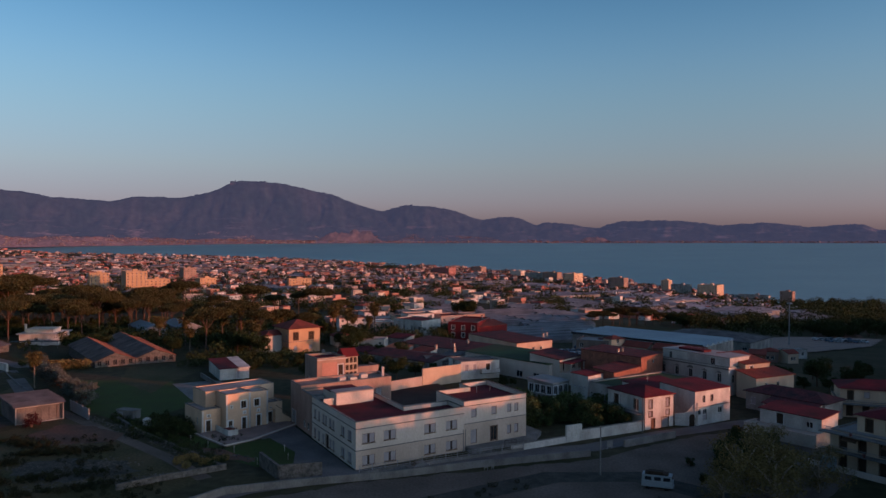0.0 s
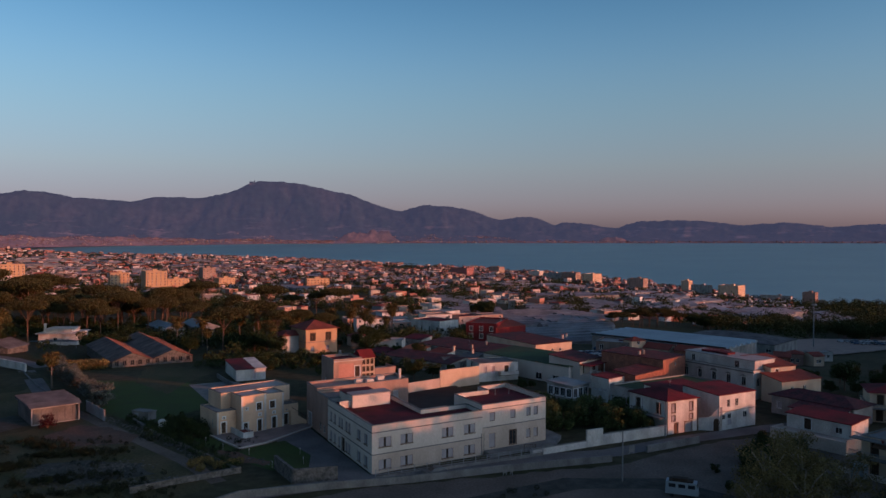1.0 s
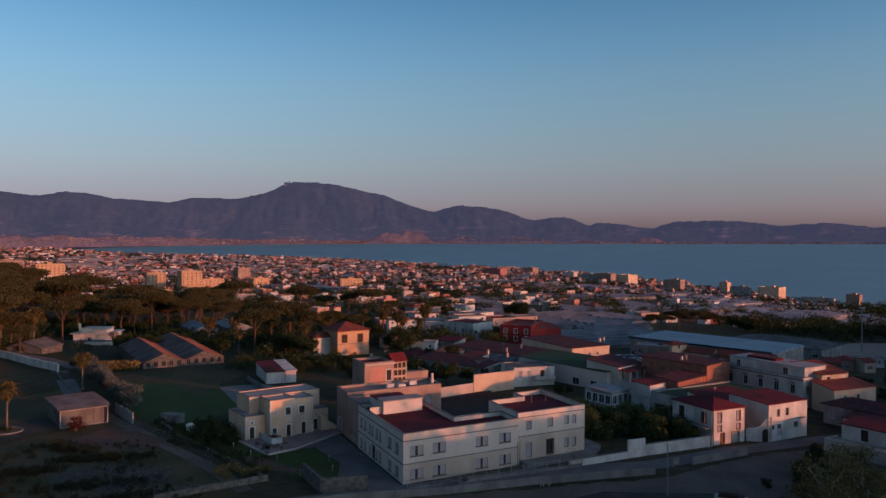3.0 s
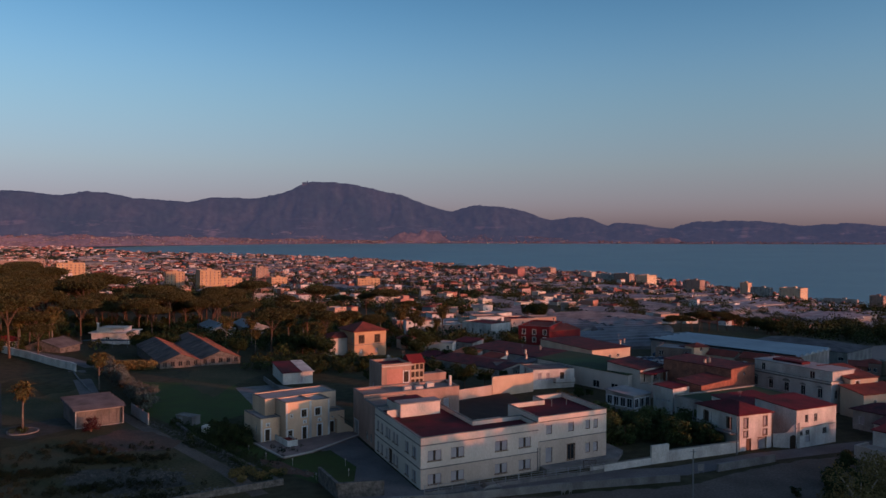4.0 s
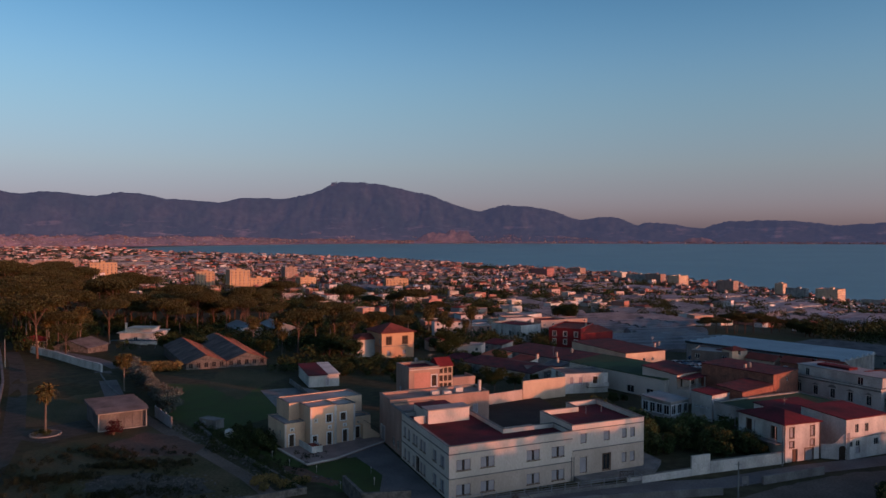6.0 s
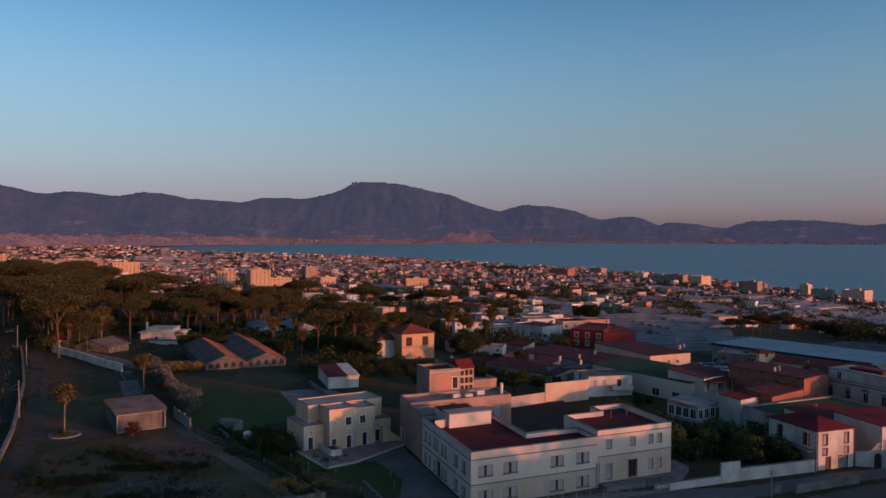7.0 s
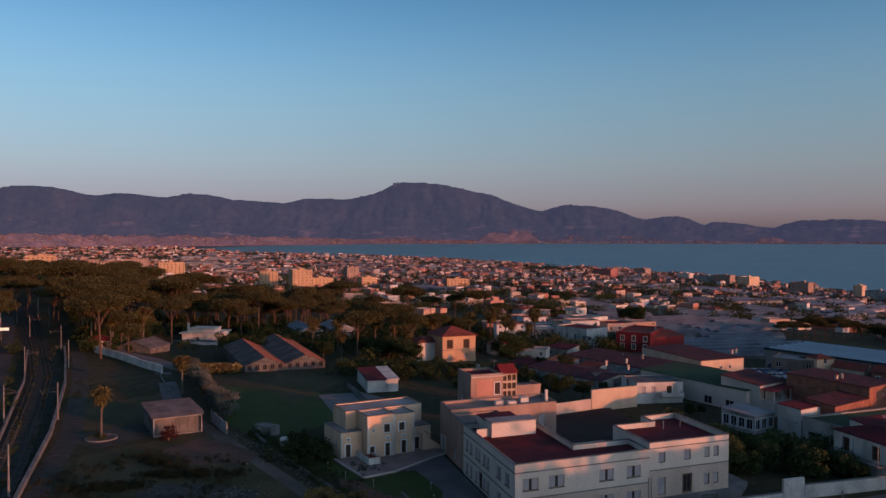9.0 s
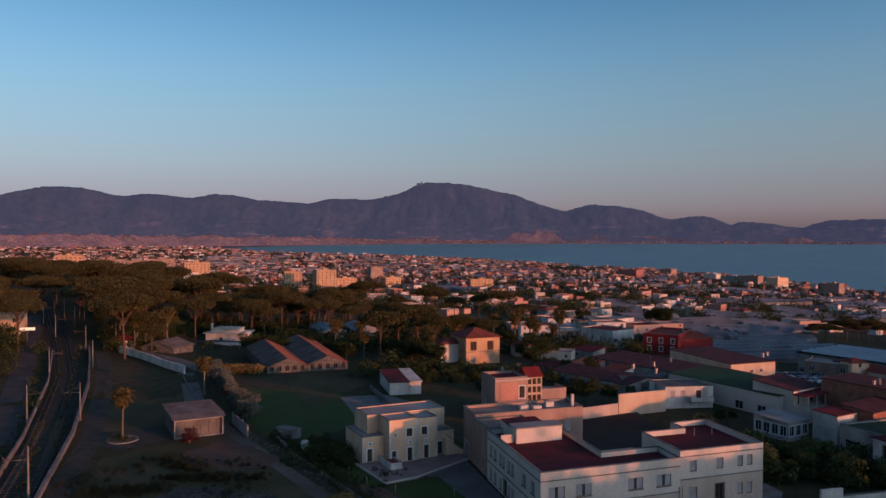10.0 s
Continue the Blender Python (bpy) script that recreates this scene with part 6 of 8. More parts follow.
def catenary_mast(x, y, ang, side):
    ob = thing("catenary_mast", "slim concrete railway mast with a rusty bracket arm", "railway mast", pose(x, y, land(x, y), 0, 0, ang), "masts along the railway")
    part("mast", Geo().tube([(0, 0, -0.5), (0, 0, 8.0)], [0.19, 0.11], 8), M_concrete, ob)
    part("bracket", Geo().tube([(0, 0, 6.0), (3.4 * side, 0, 6.15)], [0.05, 0.045], 6).tube([(0, 0, 7.2), (2.6 * side, 0, 6.2)], [0.03, 0.03], 5), M_fibre, ob)
    part("insulator", Geo().tube([(2.9 * side, 0, 6.1), (2.9 * side, 0, 5.5)], [0.07, 0.05], 6).tube([(3.0 * side, 0, 6.2), (3.3 * side, 0, 6.7)], [0.07, 0.05], 6), M_browntrim, ob)


for x, y, s in ((-85.1, 124.3, -1), (-118.8, 163.2, 1), (-109.7, 167.7, -1), (-148.6, 206.0, 1), (-146.4, 220.9, -1), (-167.4, 245.6, -1), (-192.0, 262.0, 1), (-204.0, 287.5, -1), (-216.0, 285.0, 1), (-225.0, 308.0, -1)):
    catenary_mast(x, y, 37, s)
sg = thing("station_sign", "pale lit sign board on a post beside the line", "sign", pose(-194.5, 251.5, land(-194.5, 251.5), 0, 0, 25))
part("post", Geo().tube([(0, 0, -0.5), (0, 0, 3.3)], [0.1, 0.08], 6), M_metal, sg)
sgm = bpy.data.materials.new("lit_sign")
sgm.use_nodes = True
sgm.node_tree.nodes["Principled BSDF"].inputs["Emission Color"].default_value = (0.75, 0.85, 0.45, 1)
sgm.node_tree.nodes["Principled BSDF"].inputs["Emission Strength"].default_value = 0.14
part("board", Geo().box(-2.4, -0.1, 3.3, 2.4, 0.1, 4.3), sgm, sg, "pale yellow-green lit board")


# ---- poles, boxes and vehicles ----
def street_pole(x, y, h, label):
    ob = thing("street_pole", label, "pole", pose(x, y, land(x, y)))
    part("pole", Geo().tube([(0, 0, -0.4), (0, 0, h)], [0.14, 0.09], 8), M_concrete, ob)
    part("crossarm", Geo().box(-0.5, -0.04, h - 0.4, 0.5, 0.04, h - 0.32), M_metal, ob)


street_pole(30.3, 125.0, 8.2, "grey concrete pole on the field edge")
street_pole(45.0, 151.8, 7.0, "slim grey pole beside the white house")
fm = thing("floodlight_mast", "tall slim floodlight mast in a car park", "mast", pose(173.6, 355.7, land(173.6, 355.7)))
part("mast", Geo().tube([(0, 0, -0.5), (0, 0, 20.0)], [0.35, 0.2], 8), M_metal, fm)
part("crown", Geo().tube([(0, 0, 19.6), (0, 0, 20.2)], [1.2, 1.2], 10), M_metal, fm)
patch("yard", [(132, 291), (161, 309), (213, 356), (256, 417), (239, 424), (208, 426), (181, 404), (151, 345)], 0.45, M_paving, "pale gravel car park", "car park")
md = thing("earth_mound", "heap of reddish earth beside the car park", "earth mound", pose(239, 431, land(239, 431)))
g = Geo()
for i in range(7):
    for j in range(18):
        k = 1 - i / 6
        q = k * (1 + 0.18 * noise.noise((math.cos(j * 0.349) * 2, math.sin(j * 0.349) * 2, i * 0.4)))
        g.v.append((15 * q * math.cos(j * 0.349), 8 * q * math.sin(j * 0.349), 6.5 * (1 - k) ** 0.8 - 0.5))
for i in range(6):
    for j in range(18):
        g.f.append((18 * i + j, 18 * i + (j + 1) % 18, 18 * i + 18 + (j + 1) % 18, 18 * i + 18 + j))
part("heap", g, M_redsoil, md, smooth=True)
tk = thing("water_tank", "white plastic tank on the lawn edge", "tank", pose(-55.3, 157.9, 0, 0, 0, 20))
part("body", Geo().tube([(0, 0, 0), (0, 0, 0.15), (0, 0, 1.5), (0, 0, 1.7)], [0.8, 0.85, 0.85, 0.6], 16), M_white, tk, smooth=False)
part("lid", Geo().tube([(0, 0, 1.7), (0, 0, 1.82)], [0.3, 0.28], 10), M_white, tk)
bx = thing("masonry_box", "low pale masonry box on the lawn edge", "masonry box", pose(-64.5, 165.5, 0, 0, 0, -25))
part("body", Geo().box(0, 0, -0.3, 4.6, 2.2, 1.7).box(-0.1, -0.1, 1.7, 4.7, 2.3, 1.85), M_concrete, bx)
part("hatch", Geo().box(0.8, -0.04, 0.2, 1.8, -0.003, 1.4), M_metal, bx)


def car_body(length, width, height, hood):
    """Car shell from a side profile, narrowed towards the roof."""
    L, H = length, height
    prof = [(0, 0.35), (0, 0.75), (0.12, 0.9), (hood, 0.98), (hood + 0.75, H - 0.05), (hood + 1.1, H), (L - 0.9, H), (L - 0.25, 0.98), (L - 0.03, 0.9), (L, 0.4)]
    g = Geo()
    for i in range(len(prof)):
        a, b = prof[i], prof[(i + 1) % len(prof)]
        ya = width / 2 * (0.82 if a[1] > 1.1 else 1.0)
        yb = width / 2 * (0.82 if b[1] > 1.1 else 1.0)
        g.poly([(a[0], -ya, a[1]), (a[0], ya, a[1]), (b[0], yb, b[1]), (b[0], -yb, b[1])])
    for s in (-1, 1):
        q = [(x, s * width / 2 * (0.82 if z > 1.1 else 1.0), z) for x, z in prof]
        g.poly(q if s < 0 else q[::-1])
    return g


def make_car(label, paint=M_carpaint):
    ob = thing("car", label, "car", group="parked cars")
    part("body", car_body(4.1, 1.7, 1.45, 1.0), paint, ob)
    part("windscreen", glass_quad([(1.06, -0.68, 1.02), (1.06, 0.68, 1.02), (1.68, 0.6, 1.37), (1.68, -0.6, 1.37)]), M_glass, ob)
    part("rear_window", glass_quad([(3.83, 0.68, 1.02), (3.83, -0.68, 1.02), (3.3, -0.6, 1.4), (3.3, 0.6, 1.4)]), M_glass, ob)
    for s in (-1, 1):
        part("side_window", glass_quad([(1.3, s * 0.80, 1.02), (3.6, s * 0.80, 1.02), (3.15, s * 0.71, 1.36), (1.8, s * 0.71, 1.36)]), M_glass, ob)
        for x in (0.75, 3.3):
            part("wheel", Geo().tube([(x, s * 0.66, 0.31), (x, s * 0.88, 0.31)], [0.31, 0.31], 14), M_rubber, ob)
    return ob


def glass_quad(q):
    n = (Vector(q[1]) - Vector(q[0])).cross(Vector(q[2]) - Vector(q[0])).normalized() * 0.015
    g = Geo()
    up = [tuple(Vector(p) + n) for p in q]
    dn = [tuple(Vector(p) - n) for p in q]
    g.poly(up)
    g.poly(dn[::-1])
    for i in range(4):
        j = (i + 1) % 4
        g.poly([dn[i], dn[j], up[j], up[i]])
    return g


car0 = make_car("small parked car on the asphalt")
car0.matrix_basis = pose(39.5, 246.5, land(39.5, 246.5) + 0.04, 0, 0, 120)
make_car("dark grey parked car beside the low lane wall", M_darkpaint).matrix_basis = pose(-1.6, 126.9, 0.04, 0, 0, 24)
rng = random.Random(5)
spots = []
for i in range(16):
    spots.append((42 + (i % 8) * 2.6 + rng.uniform(-0.3, 0.3), 246 + (i // 8) * 11 + (i % 8) * 1.1, 120 + rng.uniform(-6, 6)))
for i in range(22):
    spots.append((60 + (i % 11) * 2.7 + rng.uniform(-0.4, 0.4), 268 + (i // 11) * 12 + (i % 11) * 1.4, 118 + rng.uniform(-6, 6)))
for i in range(14):
    spots.append((205 + (i % 7) * 3.0, 376 + (i // 7) * 14 + rng.uniform(-1, 1), 90 + rng.uniform(-8, 8)))
for x, y, a in spots:
    copy_thing(car0, pose(x, y, land(x, y) + (0.55 if x > 190 else 0.04), 0, 0, a))
patch("yard", [(36, 240), (66, 250), (100, 290), (84, 300), (52, 280), (38, 256)], 0.03, M_asphalt, "asphalt car park between the halls", "car park")
vn = thing("camper_van", "boxy pale blue camper van with a dark roof load", "van", pose(35.2, 118.4, 0, 0, 0, -22))
part("body", Geo().box(0, 0, 0.45, 4.7, 2.0, 1.35).box(0.05, 0.06, 1.352, 4.55, 1.94, 2.25), M_bluesheet, vn)
part("roof_rack", Geo().box(0.5, 0.2, 2.28, 4.0, 1.8, 2.5).box(1.0, 0.35, 2.5, 3.2, 1.5, 2.75), M_wood, vn, "dark load on the roof")
for x in (0.5, 1.9, 3.3):
    part("side_window", Geo().box(x, 0.03, 1.45, x + 1.0, 0.056, 2.0), M_glass, vn)
part("windscreen", glass_quad([(4.60, 0.25, 1.42), (4.60, 1.75, 1.42), (4.56, 1.7, 2.1), (4.56, 0.3, 2.1)]), M_glass, vn)
part("bumper", Geo().box(4.704, 0.1, 0.4, 4.82, 1.9, 0.6), M_metal, vn)
for y0, y1 in ((-0.02, 0.2), (1.8, 2.02)):
    for x in (0.95, 3.8):
        part("wheel", Geo().tube([(x, y0, 0.34), (x, y1, 0.34)], [0.34, 0.34], 14), M_rubber, vn)


# ---- warehouse with the long pale roof, and halls near it ----
wh = thing("warehouse", "wide warehouse with a pale blue-grey ribbed roof", "warehouse", pose(75.0, 303.0, -3.0, 0, 0, -44))
part("wall", Geo().box(0, -26, -3, 50, 0, 5.4), M_grey, wh)
roof = part("roof", Geo().box(-0.5, -26.4, 5.42, 50.5, 0.4, 5.5), M_bluesheet, wh)
for i in range(13):
    ya, yb, k = -26.4 + 2.06 * i, -26.4 + 2.06 * (i + 1), i % 2
    za, zb = 5.52 + 0.85 * (1 - k), 5.52 + 0.85 * k
    part("roof_bay", Geo().poly([(-0.5, ya, za), (50.5, ya, za), (50.5, yb, zb), (-0.5, yb, zb)]).poly([(-0.5, ya, 5.5), (-0.5, yb, 5.5), (-0.5, yb, zb), (-0.5, ya, za)]).poly([(50.5, yb, 5.5), (50.5, ya, 5.5), (50.5, ya, za), (50.5, yb, zb)]), M_palesheet if k else M_bluesheet, roof)
for u, w_, wall, roof, lab in ((14, 8, M_umber, M_oldroof, "low umber house with a dull red roof"), (25, 9, M_cream, M_tile, "small cream house with a tiled roof"), (36, 8, M_brick, M_tile, "small brick house with a tiled roof"), (46, 7, M_umber, M_tile, "low umber shed with a tiled roof")):
    q = wh.matrix_basis @ Vector((u, -33, 0))
    house("outbuilding", lab, "shed", (q.x, q.y), -44, w_, 6, land(q.x, q.y), 3.4, wall, "gable", roof, {0: rows_of(w_, 2, (0.9,), 1.0, 1.3, "dark")}, M_frame, rise=1.4, over=0.3, group="outbuildings")
house("storehouse", "brown-grey storehouse with a flat felt roof", "building", (55, 268), -24, 12, 12, -2.4, 4.6, M_umber, "flat", M_felt, {0: rows_of(12, 2, (2.4,), 1.4, 1.6, "win"), 3: rows_of(12, 2, (2.4,), 1.3, 1.6, "win")}, parapet=0.4)
house("orange_cabin", "small orange-lit plaster house on the warehouse edge", "house", (66.0, 262), 20, 5.5, 5.0, -2.4, 5.8, M_yellow, "hip", M_tile, {0: [(2.2, 4.5, 1.0, 1.3, "win")]}, rise=1.0, over=0.2)
house("hall", "long grey hall with a low pitched roof", "hall", (100, 318), -44, 38, 24, -7.5, 5.4, M_grey, "hip", M_fibre, {0: rows_of(38, 6, (2.4,), 2.0, 1.2, "win")}, rise=2.2, over=0.4)


# ---- trees ----
def leaf_cloud(blobs, n, size, seed):
    """Many small leaf quads gathered round blobs (x, y, z, rx, ry, rz), thicker at their skins."""
    r = np.random.default_rng(seed)
    g = Geo()
    vol = np.array([b[3] * b[4] * b[5] for b in blobs]) ** 0.67
    pick = r.choice(len(blobs), n, p=vol / vol.sum())
    d = r.normal(size=(n, 3))
    d /= np.linalg.norm(d, axis=1)[:, None]
    rad = r.uniform(0.35, 1.0, n) ** 0.4
    rad *= 1 + 0.18 * r.normal(size=n)
    b = np.array([blobs[i] for i in pick])
    p = b[:, :3] + d * rad[:, None] * b[:, 3:]
    u = r.normal(size=(n, 3))
    u /= np.linalg.norm(u, axis=1)[:, None]
    v = np.cross(u, r.normal(size=(n, 3)))
    v /= np.linalg.norm(v, axis=1)[:, None]
    s = size * r.uniform(0.6, 1.4, n)[:, None]
    q = np.stack([p - u * s, p - v * s * 0.55, p + u * s, p + v * s * 0.55], 1).reshape(-1, 3)
    g.v = [tuple(x) for x in q.tolist()]
    g.f = [(4 * i, 4 * i + 1, 4 * i + 2, 4 * i + 3) for i in range(n)]
    return g


def stone_pine(label, h, rad, seed, category="pine tree"):
    """Umbrella pine: bare trunk, fanned limbs, flat wide crown."""
    r = random.Random(seed)
    ob = thing("stone_pine", label, category, group="stone pines")
    fork = h * 0.52
    bx, by = r.uniform(-0.5, 0.5), r.uniform(-0.5, 0.5)
    t = Geo().tube([(0, 0, -0.8), (bx * 0.4, by * 0.4, fork * 0.5), (bx, by, fork), (bx, by, h * 0.72)], [0.36, 0.28, 0.24, 0.12], 8)
    blobs = []
    n = 8
    for i in range(n):
        a = 2 * math.pi * i / n + r.uniform(-0.3, 0.3)
        q = rad * r.uniform(0.45, 0.72)
        ex, ey, ez = bx + q * math.cos(a), by + q * math.sin(a), h * r.uniform(0.78, 0.84)
        t.tube([(bx, by, fork * r.uniform(0.9, 1.1)), (bx + 0.5 * q * math.cos(a), by + 0.5 * q * math.sin(a), h * 0.70), (ex, ey, ez)], [0.12, 0.08, 0.03], 6)
        blobs.append((ex, ey, ez + 0.04 * h, rad * 0.42, rad * 0.42, h * 0.085))
    for i in range(5):
        a = r.uniform(0, 6.28)
        q = rad * r.uniform(0, 0.4)
        blobs.append((bx + q * math.cos(a), by + q * math.sin(a), h * 0.885, rad * 0.5, rad * 0.5, h * 0.08))
    part("trunk", t, M_bark, ob, smooth=True)
    part("crown", leaf_cloud(blobs, 12000, 0.29, seed), M_needles, ob)
    return ob


def broad_tree(label, h, rad, seed, mat, name="broadleaf_tree", count=3800, leaf=0.26, bark=None, limb=1.0, low=0.4):
    r = random.Random(seed)
    ob = thing(name, label, "tree", group=name.replace("_", " ") + "s")
    t = Geo().tube([(0, 0, -0.6), (0.1, 0, h * 0.2), (0.0, 0.15, h * 0.45), (0.1, 0.1, h * 0.75)], [0.28, 0.22, 0.17, 0.06], 7)
    blobs = []
    for i in range(11):
        a = 2.4 * i + r.uniform(-0.4, 0.4)
        q = rad * r.uniform(0.25, 0.75)
        z = h * r.uniform(low, 0.86)
        e = (q * math.cos(a), q * math.sin(a), z)
        t.tube([(0, 0, h * 0.25), (0.5 * e[0], 0.5 * e[1], z * 0.75), e], [0.10 * limb, 0.07 * limb, 0.03 * limb], 5)
        k = rad * r.uniform(0.26, 0.46)
        blobs.append((*e, k, k, k * r.uniform(0.65, 0.95)))
    part("trunk", t, bark or M_bark, ob, smooth=True)
    part("crown", leaf_cloud(blobs, count, leaf, seed + 7), mat, ob)
    return ob


def palm(label, h, seed, spread=3.9):
    """Fan of arching leaflet-edged fronds, with a skirt of dead ones, on a slim trunk."""
    r = random.Random(seed)
    ob = thing("palm_tree", label, "palm tree", group="palms")
    part("trunk", Geo().tube([(0, 0, -0.6), (0.12, 0, h * 0.4), (0, 0.1, h * 0.8), (0, 0, h)], [0.34, 0.26, 0.24, 0.28], 9), M_palmbark, ob, smooth=True)
    g = Geo()
    for i in range(95):
        a = r.uniform(0, 6.283)
        up = r.uniform(-1.1, 1.2)
        L = spread * r.uniform(0.75, 1.1) * (0.8 if up < -0.4 else 1.0)
        pts = []
        for k in range(7):
            s = k / 6
            el = up - 1.15 * s
            prev = pts[-1] if pts else (0, 0, h)
            pts.append((prev[0] + math.cos(a) * math.cos(el) * L / 6, prev[1] + math.sin(a) * math.cos(el) * L / 6, prev[2] + math.sin(el) * L / 6) if k else (0, 0, h))
        sx, sy = -math.sin(a), math.cos(a)
        for k in range(6):
            w = 0.42 * math.sin(math.pi * (k + 0.6) / 6.6) + 0.06
            p, q = pts[k], pts[k + 1]
            for sd in (-1, 1):
                g.poly([p, q, (q[0] + sx * w * sd, q[1] + sy * w * sd, q[2] - 0.25 * w), ((p[0] + q[0]) / 2 + sx * w * sd * 0.5, (p[1] + q[1]) / 2 + sy * w * sd * 0.5, (p[2] + q[2]) / 2 - 0.1)])
    k = leaf_cloud([(0, 0, h - 1.3, 1.7, 1.7, 1.9), (0, 0, h + 0.3, 2.4, 2.4, 1.7)], 380, 0.42, seed)
    o = len(g.v)
    g.v += k.v
    g.f += [tuple(o + i for i in f) for f in k.f]
    part("crown", g, M_frond, ob)
    return ob


def at_ground(x, y, s=1.0, a=0.0, dz=0.0):
    return pose(x, y, land(x, y) + dz, 0, 0, a) @ Matrix.Diagonal((s, s, s, 1))


rt = random.Random(11)
TAKEN = []


def free(x, y, r):
    return all((x - a) ** 2 + (y - b) ** 2 > (r + c) ** 2 for a, b, c in TAKEN)


def plant(kinds, spots, lo=0.85, hi=1.15):
    for x, y, *s in spots:
        k = kinds[rt.randrange(len(kinds))]
        q = (s[0] if s else 1.0) * rt.uniform(lo, hi)
        m = at_ground(x, y, q, rt.uniform(0, 360))
        if k.get("placed"):
            copy_thing(k["ob"], m)
        else:
            k["ob"].matrix_basis = m
            k["placed"] = True
        TAKEN.append((x, y, 3))


def kinds(*obs):
    return [{"ob": o} for o in obs]


PINES = kinds(*[stone_pine("tall umbrella pine with bare trunk and flat olive-green crown", 16 + i, 7.2 + 0.6 * (i % 3), 20 + i) for i in range(4)])
BROAD = kinds(*[broad_tree("dark leafy garden tree", 9 + i, 4.2 + 0.4 * i, 40 + i, M_leaves) for i in range(4)])
DRY = kinds(*[broad_tree("thin-leaved olive-brown tree with pale limbs", 8.5, 5.4, 60 + i, M_drygreen, "half_bare_tree", 3400, 0.18, M_palebark, 1.9, 0.22) for i in range(2)])
SHRUB = kinds(*[broad_tree("dense dark green garden shrub", 4.2, 2.6, 80 + i, M_leaves, "shrub", 2600, 0.19, low=0.16) for i in range(3)])
HEDGE = kinds(*[broad_tree("clipped grey-green conifer in a hedge row", 4.6, 2.3, 90 + i, M_greyleaf, "hedge_tree", 2600, 0.17, low=0.16) for i in range(2)])
PALMS = kinds(*[palm("tall fan palm with a shaggy golden crown", 10.5 + i, 100 + i) for i in range(2)])

# the lone umbrella pine, single palms
plant(PINES[:1], [(-73.8, 265.5, 1.02)], 1, 1)
plant(PALMS, [(-57.1, 266.6, 0.75), (-76.3, 320.6, 1.05), (-76.7, 298.6, 0.95), (-80.0, 268.0, 0.65), (-37.7, 346.7, 1.1), (-27.6, 313.7, 1.05), (-20.5, 341.0, 1.1), (-46, 330, 1.0), (-66, 312, 0.95), (-91.6, 156.1, 1.0), (-97.6, 197.0, 0.72), (-62.4, 282.4, 0.8), (-88.8, 291.3, 0.85), (-37.8, 332.9, 1.0), (-30.5, 320.7, 1.0), (-70, 300, 0.9), (-56, 300, 0.9), (-98, 290, 0.9), (-22, 330, 0.9)], 0.97, 1.03)
plant(PINES, [(-140.8, 322, 0.78), (-147, 372, 0.75), (-130, 345, 0.8), (-160, 330, 0.95), (-106, 470, 1.05), (-88, 462, 1.0), (-120, 455, 1.0), (-72, 452, 1.0), (-60, 440, 0.95), (-95, 430, 0.95), (-112, 420, 0.9), (-45, 430, 0.9)])
# pine wood beside the railway, thick at its heart
spots = []
while len(spots) < 195:
    b, r = rt.uniform(-46, -17.5), rt.uniform(268, 560)
    x, y = polar(b, r)
    line_x = -177 + (y - 246.5) * -0.88
    if abs(x - line_x) < (15 if r < 345 else 0) or x < line_x - 70 and r < 290:
        continue
    if r < 330 and b > -29:
        continue
    if b > -24 and r < 360:
        continue
    if all((x - p) ** 2 + (y - q) ** 2 > 60 for p, q in spots):
        spots.append((x, y))
plant(PINES, [(x, y, rt.choice((0.85, 1.0, 1.15))) for x, y in spots])
plant(BROAD, [(-52, 254, 0.8), (-57, 258, 0.9), (-62, 262, 1.0), (-30, 286, 0.9), (-22, 280, 0.9), (-66, 270, 0.9), (-24, 262, 0.8), (-12, 244, 0.55), (-6, 240, 0.5), (-17, 250, 0.6), (-28, 296, 1.0), (-50, 296, 1.0), (-84, 262, 0.9), (-110, 268, 0.9), (-104, 275, 1.0), (-116, 280, 1.0), (-124, 274, 0.9)])
plant(PINES, [(-60, 287, 0.9), (-68, 294, 0.95), (-54, 301, 0.9), (-46, 306, 0.85)])
plant(PALMS, [(-168, 262, 1.3), (-172, 270, 1.2), (-158, 258, 1.1), (-180, 274, 1.25), (-164, 268, 1.2), (-152, 268, 1.1)])
spots = []
while len(spots) < 130:
    b, r = rt.uniform(-40, -4), rt.uniform(262, 420)
    x, y = polar(b, r)
    line_x = -177 + (y - 246.5) * -0.88
    if abs(x - line_x) < 16 or (b > -30 and r < 272 and b < -14) or (-58 < x < -28 and 252 < y < 285):
        continue
    if (-162 < x < -118 and 245 < y < 312) or (-128 < x < -92 and 325 < y < 365):
        continue
    if -118 < x < -68 and y < 275 or (-24.5 < b < -17 and r < 352):
        continue
    spots.append((x, y))
plant(BROAD, spots, 0.5, 0.85)
GARDEN = kinds(*[broad_tree("leafy olive-green garden bush", 4.0, 2.6, 84 + i, M_olive, "garden_bush", 2600, 0.16, low=0.2) for i in range(2)])
# garden beside the long building
plant(GARDEN, [(26, 158), (30, 161), (34, 160), (38, 163), (29, 165), (33, 166), (24, 164), (36, 158), (41, 160), (22, 170), (18, 170), (20, 164), (42, 157), (38, 165), (28, 170), (33, 171), (23, 158), (40, 167)], 0.85, 1.15)
plant(BROAD, [(22.0, 196.0, 0.62), (24.5, 198.5, 0.5), (19, 176, 0.62), (-6, 206, 0.75), (-1, 210, 0.7), (4, 214, 0.7), (-10, 212, 0.7), (-14, 208, 0.6)])
